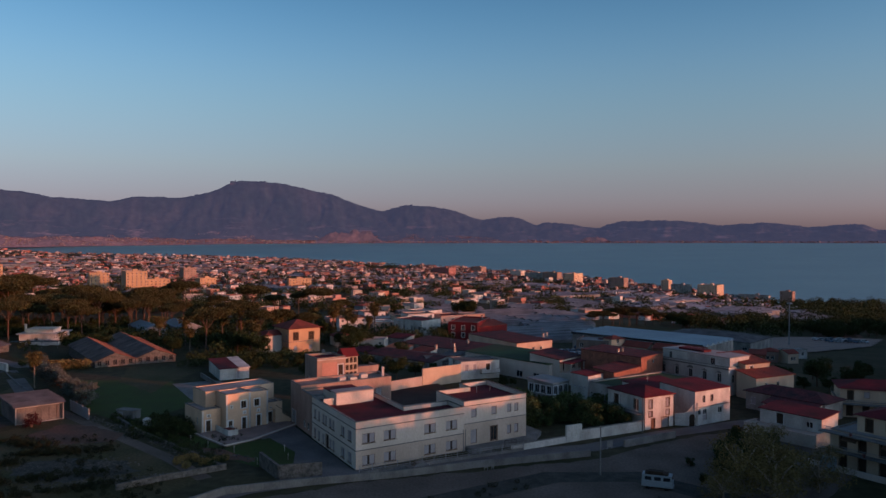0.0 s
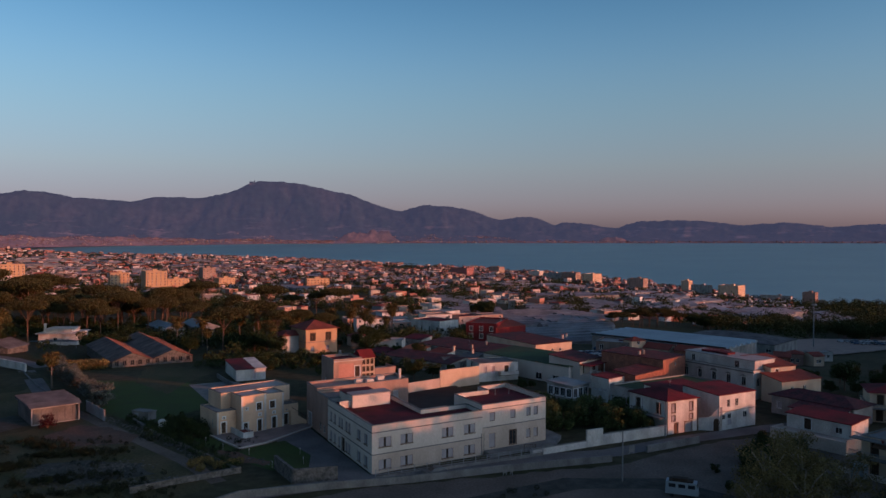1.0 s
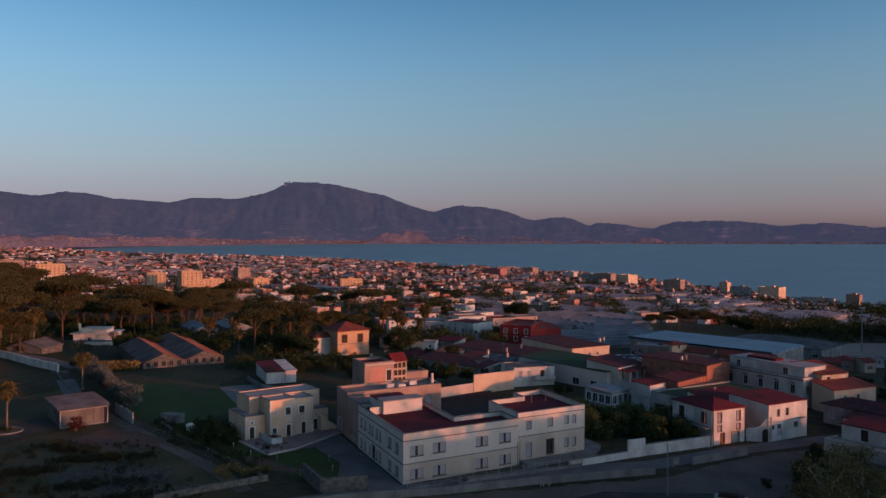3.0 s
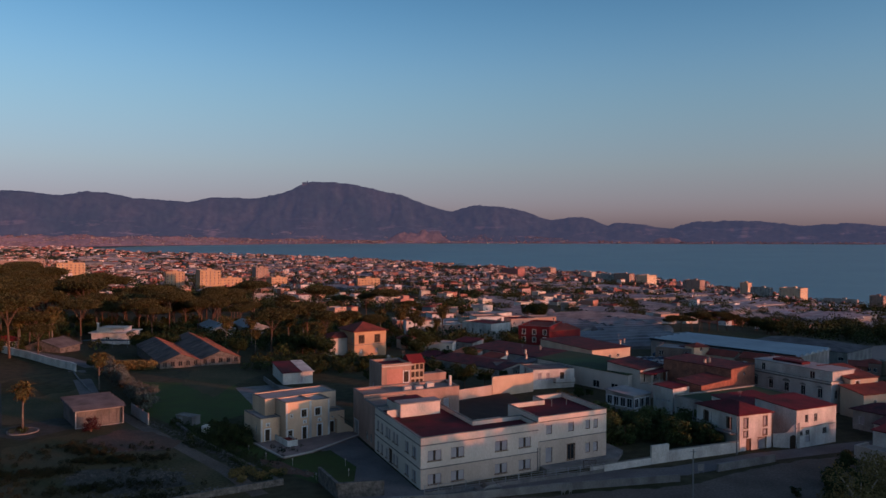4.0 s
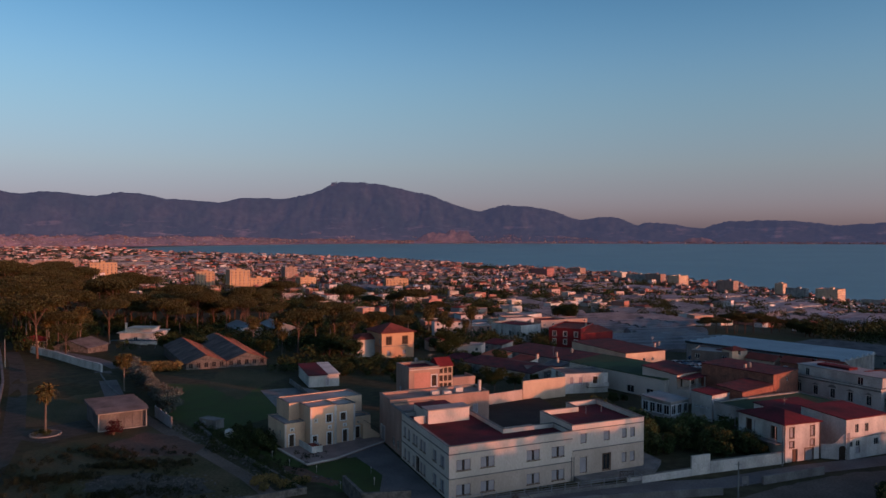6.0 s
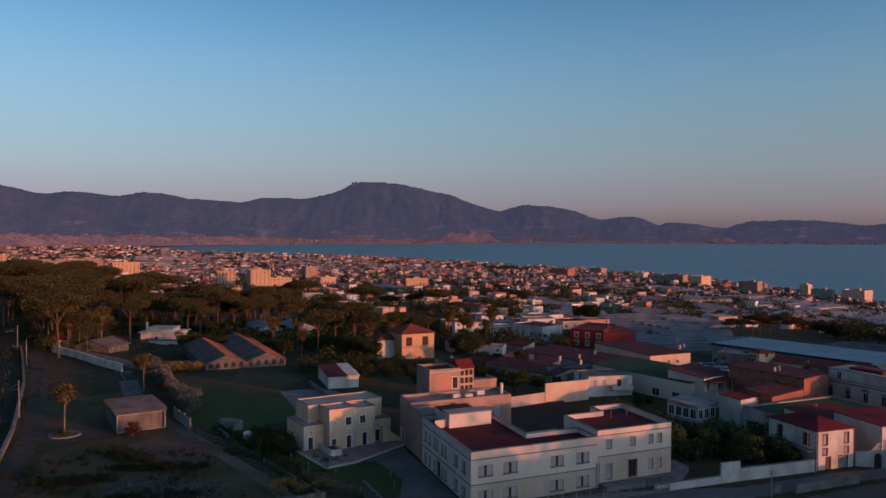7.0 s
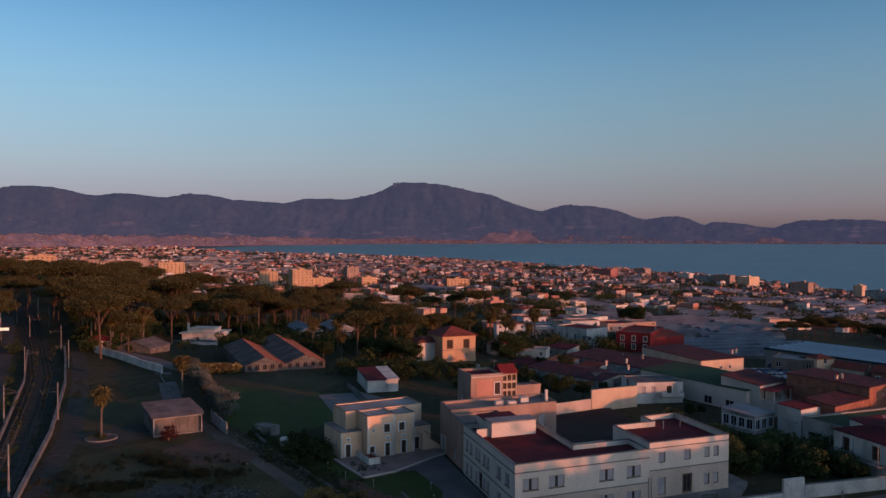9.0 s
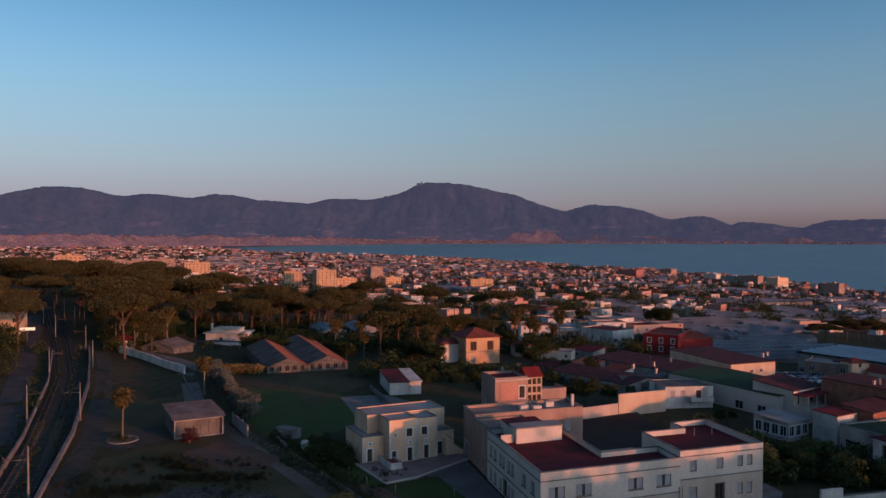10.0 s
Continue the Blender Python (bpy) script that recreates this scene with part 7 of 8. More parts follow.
# hedge row below the lane, bushes round the lawn and ochre house
plant(HEDGE, [(-109 + 2.55 * i, 221.5 - 3.45 * i) for i in range(14)], 0.95, 1.1)
plant(SHRUB, [(-50, 156, 0.7), (-47, 152, 0.8), (-44, 149, 0.7), (-52, 160, 0.7), (-46, 146, 0.6), (-70, 247, 0.8), (-66, 240, 0.8), (-60, 236, 0.8), (-54, 232, 0.8), (-50, 240, 0.9), (-44, 236, 0.9), (-38, 240, 1.0), (-36, 228, 1.0), (-42, 226, 0.9), (-30, 232, 1.0), (-48, 224, 0.8), (-33, 218, 0.9), (-26, 222, 0.9), (-150, 258, 1.0), (-154, 254, 0.9), (-119, 232, 0.6), (-160, 252, 1.0)])
plant(kinds(broad_tree("dark red bush before the shed", 2.6, 1.9, 97, M_redleaf, "red_bush", 900, 0.16, low=0.16)), [(-78.6, 157.6)], 1, 1)
plant(DRY, [(50.5, 117.5, 1.0), (57, 121, 1.0), (53, 111, 0.95), (62, 116, 0.8), (59, 127, 0.85), (46, 113, 0.6)], 0.97, 1.03)
plant(SHRUB, [(46, 121, 0.45), (52, 128, 0.9), (58, 133, 0.9), (60, 139, 0.8), (54, 135, 0.8), (62, 146, 0.8), (47, 130, 0.5), (57, 129, 1.1), (61, 132, 1.0), (53, 131, 0.9), (64, 136, 0.9), (56, 137, 0.9), (51, 124, 0.8), (66, 140, 0.8), (62, 126, 0.7), (59, 142, 0.7)])
plant(BROAD, [(93, 196, 0.8), (98, 192, 0.85), (104, 197, 0.9), (110, 192, 0.85), (99, 203, 0.85), (117, 199, 0.9), (108, 207, 0.8), (90, 205, 0.75), (122, 207, 0.8), (114, 190, 0.7), (103, 189, 0.6)])
# belts of trees by the car park and behind the halls
spots = []
for x0, y0, x1, y1, n in ((215, 400, 300, 470, 30), (255, 440, 330, 520, 22), (-20, 470, 30, 500, 8)):
    for i in range(n):
        spots.append((rt.uniform(x0, x1), rt.uniform(y0, y1)))
plant(BROAD, spots, 0.9, 1.5)
plant(PINES, [(96 + 3.4 * i + rt.uniform(-1, 1), 424 + 3.4 * i + 7 * (i % 2) + rt.uniform(-1, 1)) for i in range(18)], 0.52, 0.6)
plant(BROAD, [(rt.uniform(158, 188), rt.uniform(452, 490)) for i in range(22)] + [(rt.uniform(198, 262), rt.uniform(468, 520)) for i in range(24)], 0.9, 1.25)

# ---- unseen shade clumps added towards the sun ----
def belt():
    out, rt = [], random.Random(17)
    for i in range(64):
        r = 205 + 370 * i / 63
        q = 13 + 9 * smooth((r - 205) / 100)
        q *= 1.3 if 300 < r < 440 else 1.0
        out.append((*polar(39.5 + rt.uniform(-0.6, 1.4) + 2.0 * (q > 20), r), q * rt.uniform(0.9, 1.1)))
    # rows square to the sunlight: c runs along a row, k towards the sun
    ex, ey = math.sin(radians(SUN_AZ)), math.cos(radians(SUN_AZ))
    rows = [(84 + 4.0 * i + 0.25 * (k - 45), k, 18.0 - 0.028 * i * 4 + (0.5, 0.1, 0.7, -0.3)[i % 4] + 0.1 * (k - 45)) for k in (45, 53) for i in range(16)]
    rows += [(178 + 2.5 * i, 55, 11.2) for i in range(12)]
    rows += [(160 + 3.0 * i, 55, 8.4 + (0.4, -0.3, 0.1)[i % 3]) for i in range(6)]
    for c, k, s in rows:
        out.append((-ey * c + ex * k, ex * c + ey * k, s))
    return out


# ---- greenhouses ----
def greenhouse(label, w, d, spans, arched):
    ob = thing("greenhouse", label, "greenhouse", group="greenhouses")
    g, s = Geo(), w / spans
    for i in range(spans):
        x0 = i * s
        prof = [(x0 + s * k / 6, 1.3 + (1.7 * math.sin(math.pi * k / 6) if arched else 1.8 * (1 - abs(k / 3 - 1)))) for k in range(7)]
        for (xa, za), (xb, zb) in zip(prof[:-1], prof[1:]):
            g.poly([(xa, 0, za), (xb, 0, zb), (xb, d, zb), (xa, d, za)])
        for y in (0, d):
            g.poly([(x0, y, -1.0), (x0 + s, y, -1.0)] + [(x, y, z) for x, z in reversed(prof)])
    g.poly([(0, d, -1), (0, 0, -1), (0, 0, 1.3), (0, d, 1.3)])
    g.poly([(w, 0, -1), (w, d, -1), (w, d, 1.3), (w, 0, 1.3)])
    part("film_cover", g, M_plastic, ob)
    return ob


GREEN = kinds(greenhouse("long greenhouse of pale plastic tunnels", 40, 34, 5, True), greenhouse("broad greenhouse with pale film roof", 52, 26, 7, True), greenhouse("gabled greenhouse with pale film", 30, 40, 4, False))


def set_down(k, m):
    if k.get("placed"):
        return copy_thing(k["ob"], m)
    k["ob"].matrix_basis = m
    k["placed"] = True
    return k["ob"]


rg = random.Random(21)
gspots = [(112, 316), (90, 340), (72, 316)]
for b0, b1, r0, r1, n in ((3.5, 13.5, 345, 560, 30), (12, 24, 540, 760, 12), (-6, 6, 560, 700, 4), (-14, -4, 850, 980, 5), (22, 31, 560, 780, 7), (5, 16, 620, 860, 6), (-24, -10, 1150, 1700, 12), (-2, 10, 1000, 1250, 5)):
    tries = 0
    while n and tries < 400:
        tries += 1
        b, r = rg.uniform(b0, b1), rg.uniform(r0, r1)
        x, y = polar(b, r)
        if all((x - p) ** 2 + (y - q) ** 2 > 37 ** 2 for p, q in gspots):
            gspots.append((x, y))
            n -= 1
for x, y in gspots:
    k = GREEN[rg.randrange(3)]
    a = 116 + rg.uniform(-8, 8)
    set_down(k, pose(x, y, land(x, y) + 0.6, 0, 0, a))
    cx, cy = x + 22 * math.cos(radians(a)) - 16 * math.sin(radians(a)), y + 22 * math.sin(radians(a)) + 16 * math.cos(radians(a))
    TAKEN.append((cx, cy, 22))


# ---- houses of the middle distance ----
def dwelling(i, w, d, h, roof, mat, op):
    return house("town_house", ("plain plastered town house with a flat roof", "low plastered town house with tiled roof", "plastered town house with roof terrace")[i % 3], "house", (0, 0), 0, w, d, 0, h, M_towndwell, roof, mat, op, parapet=0.5, rise=1.5, group="town houses")


DWELL = kinds(
    dwelling(0, 12, 10, 6.4, "flat", M_felt, {0: rows_of(12, 3, (4.2,), 1.2, 1.5, "win")}),
    dwelling(1, 10, 9, 5.6, "hip", M_tile, {0: rows_of(10, 2, (3.2,), 1.2, 1.5, "win")}),
    dwelling(2, 15, 11, 9.2, "flat", M_paving, {0: rows_of(15, 2, (4.2, 7.2), 1.3, 1.5, "win")}),
    dwelling(3, 9, 14, 4.2, "gable_y", M_tile, {0: rows_of(9, 2, (1.2,), 1.2, 1.4, "win")}),
    dwelling(4, 20, 12, 4.6, "flat", M_felt, {0: rows_of(20, 4, (2.0,), 1.8, 1.2, "shut")}),
    dwelling(5, 13, 13, 7.4, "flat", M_redroof, {0: rows_of(13, 3, (4.6,), 1.2, 1.6, "win")}),
    dwelling(6, 26, 15, 5.2, "gable", M_fibre, {0: rows_of(26, 4, (2.4,), 2.0, 1.2, "win")}),
)
for x, y, r in ((-40, 268, 14), (66, 262, 26), (95, 255, 30), (120, 262, 30), (95, 290, 30), (130, 290, 28), (12, 340, 20), (30, 335, 18), (8, 332, 14), (50, 275, 22), (135, 385, 30), (165, 385, 26), (195, 375, 40), (240, 390, 28), (0, 262, 34), (25, 245, 24), (-20, 250, 20), (70, 285, 20)):
    TAKEN.append((x, y, r))
rh = random.Random(31)


def scatter(n, b0, b1, r0, r1, gap, pick):
    tries = 0
    while n and tries < 4000:
        tries += 1
        b = rh.uniform(b0, b1)
        r = math.sqrt(rh.uniform(r0 * r0, r1 * r1))
        x, y = polar(b, r)
        if r > coast(b) - 30 or not free(x, y, gap):
            continue
        a = rh.choice((24, 44, 48, 52, -40)) + rh.uniform(-9, 9)
        k = DWELL[rh.choice(pick)]
        s = rh.uniform(0.62, 1.0)
        set_down(k, pose(x, y, land(x, y) + 0.2, 0, 0, a) @ Matrix.Diagonal((s, s, rh.uniform(0.6, 0.92), 1)))
        TAKEN.append((x, y, gap))
        n -= 1


for i, (x, y, a) in enumerate(((-22, 352, 18), (-6, 366, 22), (10, 372, 24), (-26, 378, 20), (-10, 392, 26), (6, 398, 18), (22, 392, 24), (-30, 408, 22), (-14, 420, 24), (4, 426, 20), (20, 420, 22), (-36, 340, 16), (-44, 372, 20))):
    s = 0.85 + 0.05 * (i % 5)
    set_down(DWELL[(0, 2, 5, 4, 1)[i % 5]], pose(x, y, land(x, y) + 0.1, 0, 0, a) @ Matrix.Diagonal((s, s, 0.75 + 0.06 * (i % 4), 1)))
    TAKEN.append((x + 5, y + 5, 9))
scatter(16, -6, 4, 350, 520, 11, (0, 1, 4, 5, 2))
scatter(52, -16, 4, 500, 760, 10, (0, 1, 2, 3, 4, 5))
scatter(20, 12, 24, 500, 800, 12, (0, 1, 4, 6, 3))
scatter(34, 3, 22, 520, 860, 11, (0, 1, 2, 4, 6))
scatter(40, -34, -14, 580, 880, 11, (0, 1, 2, 4, 5))
scatter(12, -42, -32, 640, 860, 12, (0, 1, 4, 5))


# ---- larger blocks that stand out ----
def apartment(label, x, y, ang, w, d, levels, wall, roof=M_felt):
    h = 3.1 * levels + 0.4
    n = max(2, int(w / 4.2))
    op = {0: rows_of(w, n, [1.1 + 3.1 * k for k in range(levels)], 1.5, 1.5, "win"), 3: rows_of(d, 2, [1.1 + 3.1 * k for k in range(levels)], 1.3, 1.5, "win")}
    ob = house("apartment_block", label, "apartment block", (x, y), ang, w, d, land(x, y) + 0.2, h, wall, "flat", roof, op, parapet=0.8, group="apartment blocks")
    part("roof_room", Geo().box(w * 0.4, d * 0.35, h, w * 0.4 + 5, d * 0.35 + 4, h + 2.8), wall, ob)
    TAKEN.append((x + w / 2, y + d / 2, max(w, d) * 0.6))


for label, b, r, ang, w, d, levels, wall in (
        ("broad apricot apartment block above the pines", -21.3, 883, 32, 22, 26, 7, M_apricot), ("apricot apartment block with flat roof", -23.6, 960, 30, 21, 15, 6, M_apricot),
        ("low apricot wing beside the large block", -20.0, 900, 32, 26, 14, 4, M_apricot), ("twin salmon apartment block", -17.4, 1222, 40, 20, 16, 6, M_pink),
        ("pale institutional block with wings", -10.0, 1000, 25, 30, 12, 3, M_apricot), ("apricot flats among the roofs", -16.3, 1030, 40, 22, 15, 3, M_apricot),
        ("orange-lit flats among the roofs", -30.5, 1000, 32, 30, 15, 5, M_apricot), ("salmon flats among the roofs", -32.8, 1080, 30, 30, 15, 5, M_pink),
        ("apricot flats on the rise above the wood", -38.6, 900, 28, 26, 14, 5, M_apricot), ("long salmon flats on the rise", -36.2, 930, 28, 30, 14, 4, M_pink), ("pale flats on the rise", -34.2, 980, 28, 18, 14, 4, M_pink),
        ("large red flats on the shore line", 1.97, 1551, 50, 24, 42, 5, M_redflat), ("pink flats with a pale stair tower", 4.4, 1690, 50, 20, 28, 5, M_pink), ("pale flats in the town", 7.4, 1570, 50, 18, 26, 4, M_plaster),
        ("row of flats above the shore", 9.0, 1470, 50, 20, 40, 4, M_grey), ("pink row of flats above the shore", 10.1, 1440, 50, 18, 32, 5, M_pink), ("yellow flats by the shore", 11.35, 1390, 46, 30, 22, 5, M_yellow),
        ("grey and pink flats by the shore", 15.0, 1148, 50, 16, 24, 6, M_pink), ("slim flats by the shore", 18.17, 1184, 48, 13, 12, 6, M_yellow), ("low grey flats by the shore", 19.6, 1132, 50, 10, 27, 5, M_grey),
        ("broad orange-lit flats by the shore", 21.5, 1115, 48, 26, 28, 6, M_yellow), ("grey flats by the water", 24.9, 1100, 52, 10, 40, 3, M_grey), ("pink flats by the water", 26.4, 1110, 48, 13, 16, 5, M_pink)):
    apartment(label, *polar(b, r), ang, w, d, levels, wall)
apartment("salmon cube house among greenhouses", -64.8, 562, 40, 11, 10, 2, M_salmon)


# ---- the far town, roof by roof ----
def far_town(name, n, b0, b1, r0, r1, seed, size, height, place=None):
    r = random.Random(seed)
    walls, roofs, holes = Geo(), Geo(), Geo()
    made = tries = 0
    while made < n and tries < n * 6:
        tries += 1
        b = r.uniform(b0, b1)
        lim = min(r1, coast(b) - 25) if place is None else r1
        if lim < r0:
            continue
        rr = r0 + (lim - r0) * r.random() ** 0.85
        x, y = polar(b, rr)
        if place is None:
            if noise.noise((x / 170, y / 170, 4)) < -0.28 or (rr < 1900 and not free(x, y, 6)):
                continue
            z = land(x, y)
        else:
            z = place(b, rr, x, y)
            if z is None:
                continue
        w, d = size * r.uniform(0.6, 1.7), size * r.uniform(0.6, 1.3)
        h = height * r.choice((0.6, 0.8, 1, 1, 1.3, 1.9)) * r.uniform(0.8, 1.2)
        m = pose(x, y, z, 0, 0, r.choice((26, 48, 50, 56)) + r.uniform(-10, 10))
        walls.box(0, 0, -4, w, d, h, m)
        if r.random() < 0.35:
            k = len(roofs.v)
            q = [(-0.4, -0.4, h), (w + 0.4, -0.4, h), (w + 0.4, d + 0.4, h), (-0.4, d + 0.4, h), (w * 0.3, d / 2, h + 1.8), (w * 0.7, d / 2, h + 1.8)]
            roofs.v += [tuple(m @ Vector(p)) for p in q]
            roofs.f += [tuple(k + i for i in f) for f in ((0, 1, 5, 4), (1, 2, 5), (2, 3, 4, 5), (3, 0, 4))]
        else:
            roofs.box(-0.25, -0.25, h, w + 0.25, d + 0.25, h + 0.35, m)
            if r.random() < 0.4:
                walls.box(w * 0.3, d * 0.3, h + 0.35, w * 0.3 + 3.5, d * 0.3 + 3, h + 2.8, m)
        if rr < 2600:
            for k in range(max(1, int(h / 3.1))):
                for j in range(max(1, int(w / 4.5))):
                    xx, zz = 1.5 + 4.5 * j, 1.1 + 3.1 * k
                    if xx + 1.5 < w and zz + 1.4 < h:
                        holes.box(xx, -0.06, zz, xx + 1.5, 0.02, zz + 1.4, m)
        made += 1
    tagged(part(name, walls, M_shorewall if place else M_townwall), "crowded pale and salmon houses of the far town", "town", kind="stuff")
    tagged(part(name.replace("houses", "roofs"), roofs, M_townroof), "flat and tiled roofs of the far town", "roofs", kind="stuff")
    if holes.v:
        tagged(part(name.replace("houses", "windows"), holes, M_towndark), "dark windows of the far town", "windows", kind="stuff")


far_town("town_houses_beyond", 2100, -45, 25, 800, 1700, 51, 8.4, 3.5)
far_town("town_houses_distant", 2500, -45, 12, 1500, 4480, 52, 12.0, 3.2)


def far_greenhouses():
    """Low film roofs between the far houses, each a row of shallow ridges."""
    g, r = Geo(), random.Random(61)
    for b0, b1, r0, r1, n in ((-30, -6, 1500, 3300, 130), (-12, 6, 1100, 1700, 40), (6, 16, 800, 1150, 26), (16, 27, 640, 980, 40)):
        for i in range(n):
            b = r.uniform(b0, b1)
            q = r.uniform(r0, min(r1, coast(b) - 60))
            x, y = polar(b, q)
            m = pose(x, y, land(x, y), 0, 0, r.choice((24, 48, 52)) + r.uniform(-5, 5))
            w, d, h = r.uniform(30, 70), r.uniform(16, 30), r.uniform(2.6, 3.6)
            k = max(2, int(d / 7))
            for j in range(k):
                y0, y1 = d * j / k, d * (j + 1) / k
                v = [(0, y0, -3), (w, y0, -3), (w, y1, -3), (0, y1, -3), (0, y0, h), (w, y0, h), (w, y1, h), (0, y1, h), (0, (y0 + y1) / 2, h + 1.2), (w, (y0 + y1) / 2, h + 1.2)]
                o = len(g.v)
                g.v += [tuple(m @ Vector(p)) for p in v]
                g.f += [tuple(o + e for e in f) for f in ((0, 1, 5, 4), (2, 3, 7, 6), (4, 5, 9, 8), (6, 7, 8, 9), (1, 2, 6, 9, 5), (3, 0, 4, 8, 7))]
    tagged(part("far_greenhouses", g, M_farfilm), "pale film roofs of far greenhouses", "greenhouses", kind="stuff")


far_greenhouses()


# ---- low plain, villages and headland across the bay ----
def plain_height(b, r, x, y):
    e = float(np.interp(b, (-60, -36, -26, -17, -11, -4, 6, 34, 60), (0.85, 0.80, 0.62, 0.36, 0.20, 0.09, 0.08, 0.07, 0.06)))
    e *= 1 + 0.35 * noise.noise((b * 0.5, 2, 0)) + 0.2 * noise.noise((b * 2.3, r / 40, 0))
    f = min(max((r - 4440) / 120, 0), 1)
    return far_shore(b) - 5 + (5 + 4500 * math.tan(radians(e))) * f if r < 4565 else far_shore(b) - 20


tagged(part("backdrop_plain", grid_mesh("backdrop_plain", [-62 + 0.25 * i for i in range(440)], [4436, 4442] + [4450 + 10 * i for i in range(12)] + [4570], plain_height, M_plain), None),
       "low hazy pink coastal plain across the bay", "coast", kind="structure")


def village(b, r, x, y):
    if noise.noise((b * 0.6, r / 25, 9)) < -0.1:
        return None
    return plain_height(b, r, x, y)


def slope_village(b, r, x, y):
    if noise.noise((b * 0.5, r / 30, 19)) < 0.12 + (r - 4570) / 220:
        return None
    return mountain_height(b, r, x, y)


far_town("shore_houses_beyond", 2600, -50, -8, 4446, 4560, 53, 8, 1.6, village)
far_town("shore_houses_opposite", 900, -10, 34, 4446, 4560, 54, 7, 2.0, village)
far_town("slope_houses", 1100, -40, 16, 4566, 4640, 55, 4.5, 1.6, slope_village)
for name, count, b0, b1, r0, r1, sd in (("hill_houses_low", 110, -4, 4.5, 4575, 4640, 59), ("hill_houses_end", 90, 12, 23, 4566, 4595, 60)):
    far_town(name, count, b0, b1, r0, r1, sd, 5.0, 1.3, mountain_height)


def cliff_height(b, r, x, y):
    e = 0.85 * math.exp(-((b + 4.4) / 1.1) ** 2) + 0.75 * math.exp(-((b + 6.4) / 1.6) ** 2) + 0.42 * math.exp(-((b - 12.7) / 1.0) ** 4)
    e *= 1 + 0.3 * noise.noise((b * 2.2, r / 30, 0)) + 0.15 * noise.noise((b * 6, r / 9, 3))
    f = min(max((r - 4548) / 70, 0), 1)
    return far_shore(b) - 6 + (6 + 4600 * math.tan(radians(max(e, 0)))) * f ** 0.8 if r < 4622 else far_shore(b) - 20


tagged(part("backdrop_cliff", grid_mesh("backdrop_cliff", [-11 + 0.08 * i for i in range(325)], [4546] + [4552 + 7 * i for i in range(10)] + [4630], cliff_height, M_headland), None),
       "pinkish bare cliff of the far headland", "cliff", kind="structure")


# ---- far trees and scrub ----
def clumps(name, label, spots, mat, leaf, per, seed, cat="trees"):
    r = np.random.default_rng(seed)
    g = Geo()
    for x, y, s in spots:
        z = land(x, y)
        k = leaf_cloud([(x, y, z + 0.55 * s, 0.62 * s, 0.62 * s, 0.5 * s)], per, leaf * s, int(r.integers(1e6)))
        o = len(g.v)
        g.v += k.v
        g.f += [tuple(o + i for i in f) for f in k.f]
    return tagged(part(name, g, mat), label, cat, kind="stuff")


spots = []
for i in range(8200):
    b = rt.uniform(-45, 32)
    r = 520 * (min(coast(b), 3600) / 520) ** rt.random()
    x, y = polar(b, r)
    v = noise.noise((x / 120, y / 120, 7))
    if v > -0.22 and (r > 1500 or free(x, y, 2)) and r < coast(b) - 15:
        spots.append((x, y, rt.uniform(4, 9)))
# added outside the view; its heights set how far up the walls shade reaches
clumps("wood_belt", "unseen belt of leaf clumps added to shade the houses", belt(), M_leaves, 0.07, 460, 75)
for i in range(240):
    b = rt.uniform(20, 33)
    x, y = polar(b, rt.uniform(430, min(coast(b) - 20, 1150)))
    if free(x, y, 1):
        spots.append((x, y, rt.uniform(5, 11)))
near = [q for q in spots if math.hypot(q[0], q[1]) < 800]
clumps("garden_trees_between_houses", "dark leafy trees between the nearer houses", near, M_leaves, 0.065, 210, 76)
clumps("far_trees", "dark scattered trees between the houses", [q for q in spots if math.hypot(q[0], q[1]) >= 800], M_leaves, 0.12, 50, 71)
spots = []
# tangled undergrowth below the pines and behind the barns
for i in range(1500):
    b, r = rt.uniform(-44, 3), rt.uniform(248, 430)
    x, y = polar(b, r)
    line_x = -177 + (y - 246.5) * -0.88
    if abs(x - line_x) < 17 or (-60 < x < -24 and 244 < y < 290) or (-162 < x < -134 and 275 < y < 314) or (-136 < x < -70 and y < 272 - 0.25 * (x + 70)):
        continue
    if x > -20 and y < 300 or (x > -150 and x < -118 and y < 268) or not free(x, y, 0.2) and rt.random() < 0.3:
        continue
    spots.append((x, y, rt.uniform(2.0, 5.2)))
for i in range(170):
    spots.append((rt.uniform(-72, -14), rt.uniform(226, 250), rt.uniform(1.2, 3.4)))
for i in range(60):
    spots.append((rt.uniform(-16, 4), rt.uniform(226, 244), rt.uniform(1.2, 3.0)))
for i in range(700):
    x, y = rt.uniform(-330, -110), rt.uniform(140, 420)
    line_x = -177 + (y - 246.5) * (-0.88 if y > 246 else -0.80)
    if x > line_x - 8 or abs(x + 112 + 0.795 * (y - 147)) < 5 or (-230 < x < -195 and 246 < y < 274):
        continue
    spots.append((x, y, rt.uniform(1.5, 4.5)))
for i in range(40):
    spots.append((rt.uniform(23, 44), rt.uniform(155, 173), rt.uniform(2.0, 4.4)))
for i in range(150):
    k = rt.random()
    spots.append((-66 + 33 * k + rt.uniform(-1.6, 1.6), 167 - 37 * k + rt.uniform(-1.6, 1.6), rt.uniform(0.4, 1.3)))
for i in range(40):
    spots.append((-50 + rt.uniform(-5, 5), 156 + rt.uniform(-6, 4), rt.uniform(0.8, 2.6)))
for i in range(260):
    k = rt.random()
    spots.append((-84 - 92 * k + rt.choice((-5.2, 5.4, 0.2)) + rt.uniform(-1, 1), 120 + 126 * k + rt.uniform(-1, 1), rt.uniform(0.3, 0.8)))
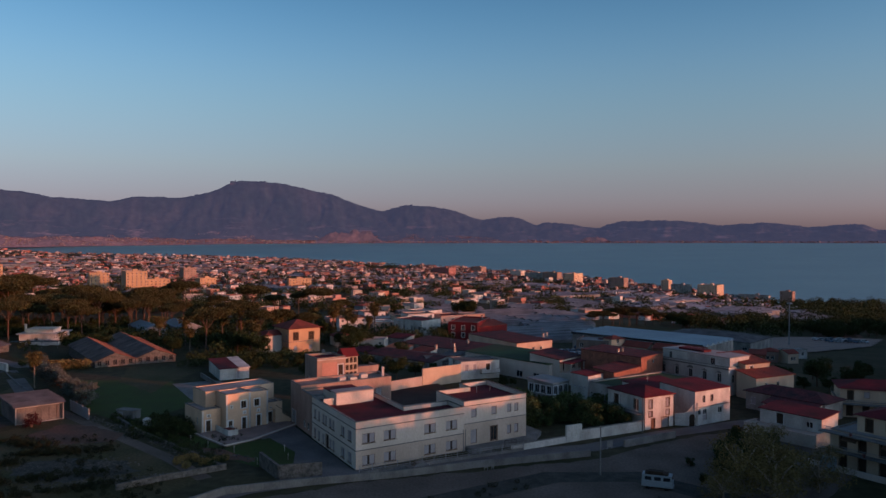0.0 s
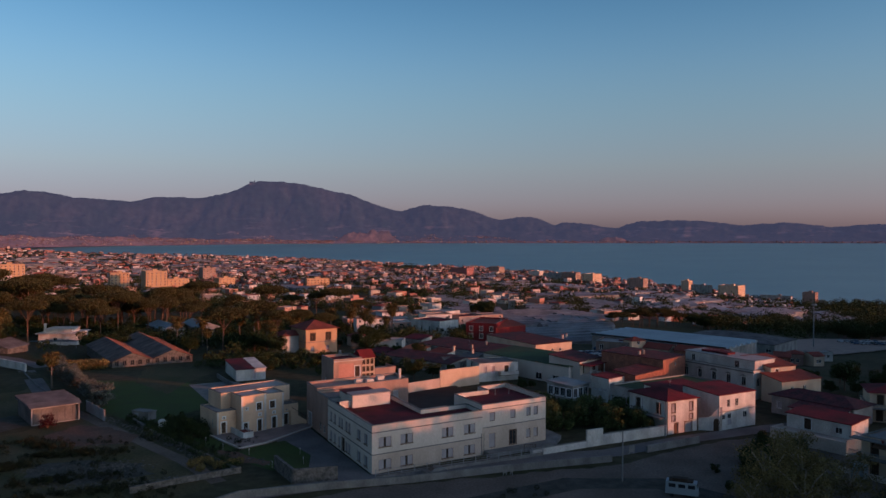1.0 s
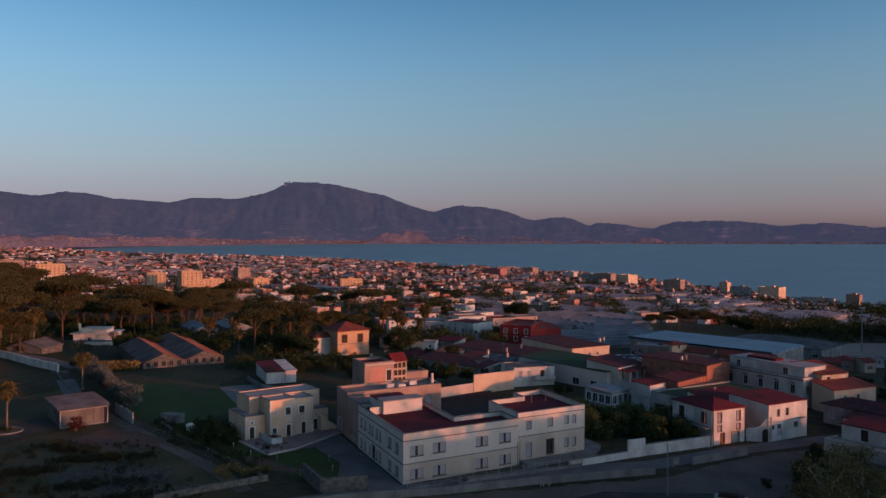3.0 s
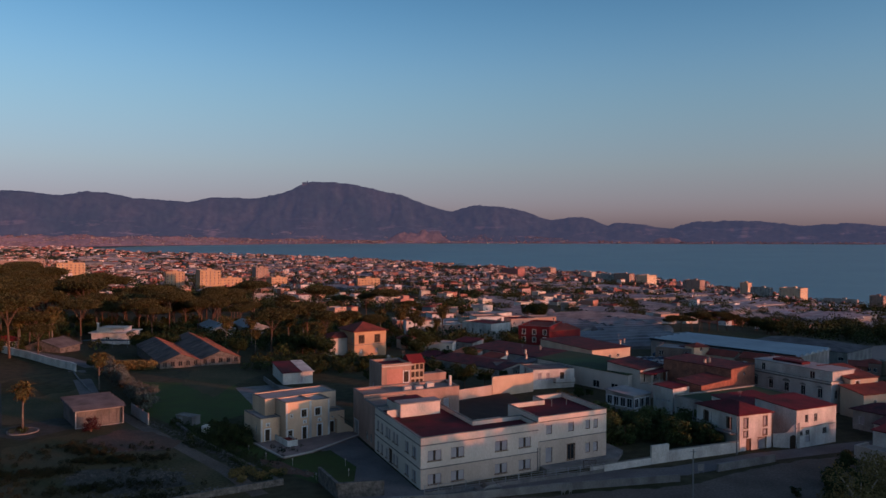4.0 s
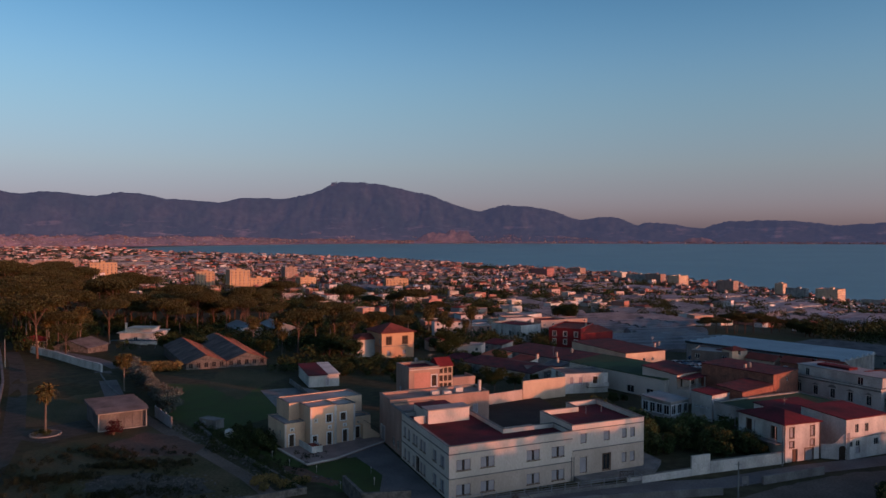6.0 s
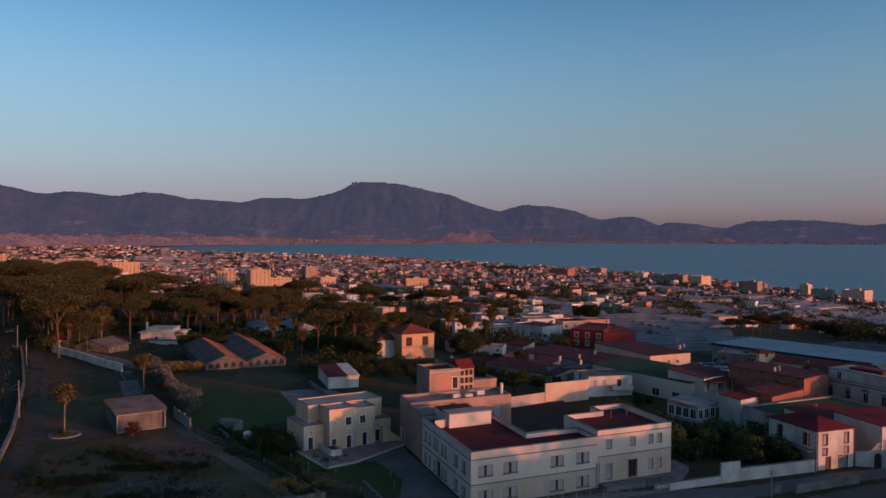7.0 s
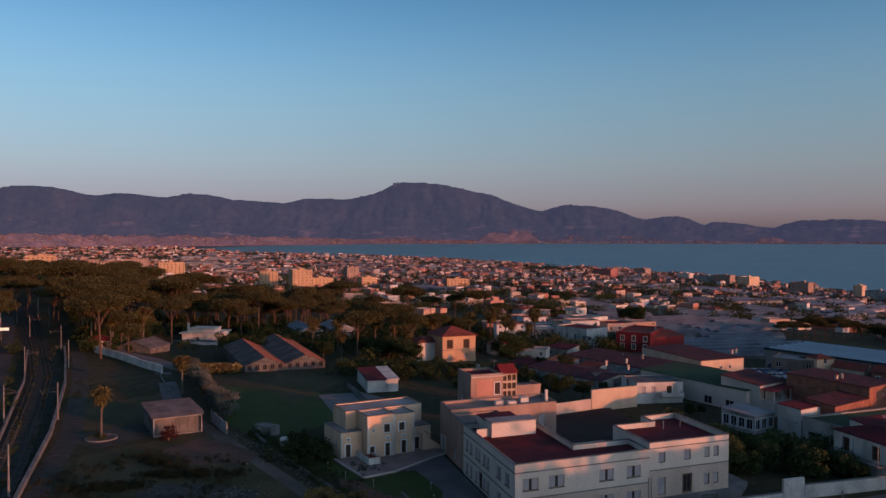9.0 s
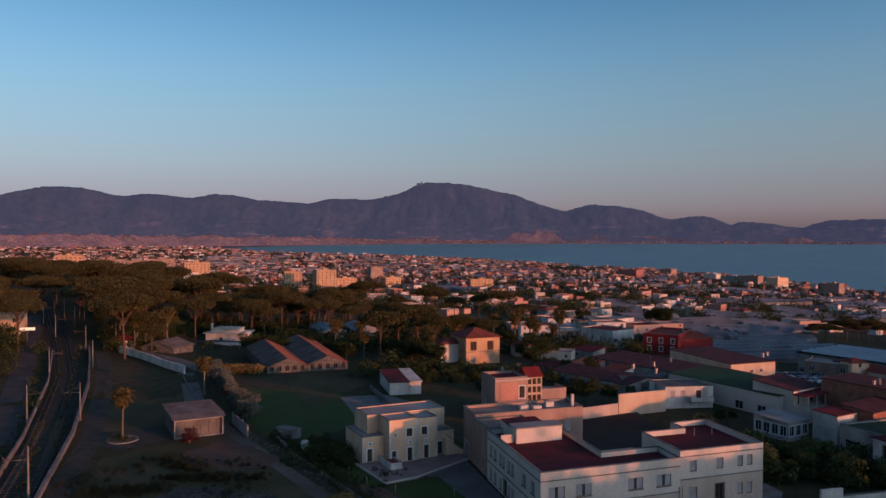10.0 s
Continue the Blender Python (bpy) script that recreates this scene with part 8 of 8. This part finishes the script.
for i in range(9):
    spots.append((-91.6 + rt.uniform(-1.8, 1.8), 156.1 + rt.uniform(-1.8, 1.8), rt.uniform(0.6, 1.3)))
for x, y, q in ((16.0, 181.0, 4.6), (17.6, 180.0, 4.0), (15.0, 183.5, 3.6), (19.5, 183.0, 3.2)):
    spots.append((x, y, q))
clumps("undergrowth", "dark tangled undergrowth among the garden trees", spots, M_leaves, 0.085, 170, 74, "bushes")
spots = []
for i in range(900):
    x, y = rt.uniform(-90, -34), rt.uniform(92, 150)
    if noise.noise((x / 14, y / 14, 2)) > 0.02 and y < 196 + 0.95 * (x + 40) + 10 and x + 0.62 * y > -6 + 0:
        spots.append((x, y, rt.uniform(0.4, 0.9)))
for i in range(260):
    x, y = rt.uniform(-20, 75), rt.uniform(84, 135)
    if noise.noise((x / 14, y / 14, 5)) > 0.1 and y < 119 + 0.33 * x:
        spots.append((x, y, rt.uniform(0.3, 0.9)))
for (xa, ya), (xb, yb), wide, n in (((-71, 137), (-56, 141.5), 2.4, 150), ((-79, 128), (-68, 132.5), 3.0, 130), ((-78, 146), (-68, 142), 1.6, 60), ((-66, 122), (-50, 128), 2.5, 90), ((-60, 116), (-46, 122), 2.5, 80)):
    for i in range(n):
        k = rt.random()
        spots.append((xa + (xb - xa) * k + rt.gauss(0, wide * 0.4), ya + (yb - ya) * k + rt.gauss(0, wide * 0.4), rt.uniform(0.35, 0.95)))
clumps("weeds", "dark tussocks of weeds on the bare field", spots, M_weed, 0.11, 110, 72, "weeds")
spots = [(-108.5 + 0.8 * i + rt.uniform(-0.3, 0.3), 224.6 + 0.14 * i + rt.uniform(-0.5, 0.5), 2.7) for i in range(15)] + [(-33 - rt.uniform(0, 9), 131 + rt.uniform(-2, 4), 1.2) for i in range(12)]
clumps("flower_hedge", "rusty red hedge along the lawn edge", spots, M_drygreen, 0.10, 260, 73, "hedge")


def rubble():
    """Loose stones along the earth lane and over the bare field."""
    g, r = Geo(), random.Random(93)
    for (xa, ya), (xb, yb), wide, n, big in (((-73, 168), (-37, 134), 1.9, 420, 0.2), ((-67, 131), (-50, 132), 3.2, 420, 0.2), ((-60, 121), (-42, 125), 3.0, 300, 0.2), ((-70, 143.5), (-57, 146.5), 0.6, 110, 0.18), ((-41, 141), (-28, 134), 1.2, 90, 0.2)):
        for i in range(n):
            k = r.random()
            x, y = xa + (xb - xa) * k + r.gauss(0, wide * 0.5), ya + (yb - ya) * k + r.gauss(0, wide * 0.5)
            q = big * r.uniform(0.35, 1.0)
            m = pose(x, y, land(x, y) + 0.05, r.uniform(-25, 25), r.uniform(-25, 25), r.uniform(0, 360))
            o = len(g.v)
            g.box(-q, -0.7 * q, -0.4 * q, q, 0.7 * q, 0.55 * q, m)
            for e in range(4, 8):
                v = Vector(g.v[o + e])
                c = m @ Vector((0, 0, 0.55 * q))
                g.v[o + e] = tuple(c + (v - c) * r.uniform(0.45, 0.85))
    tagged(part("rubble", g, M_rubble), "grey stones strewn over the lane and bare field", "stones", kind="stuff")


rubble()
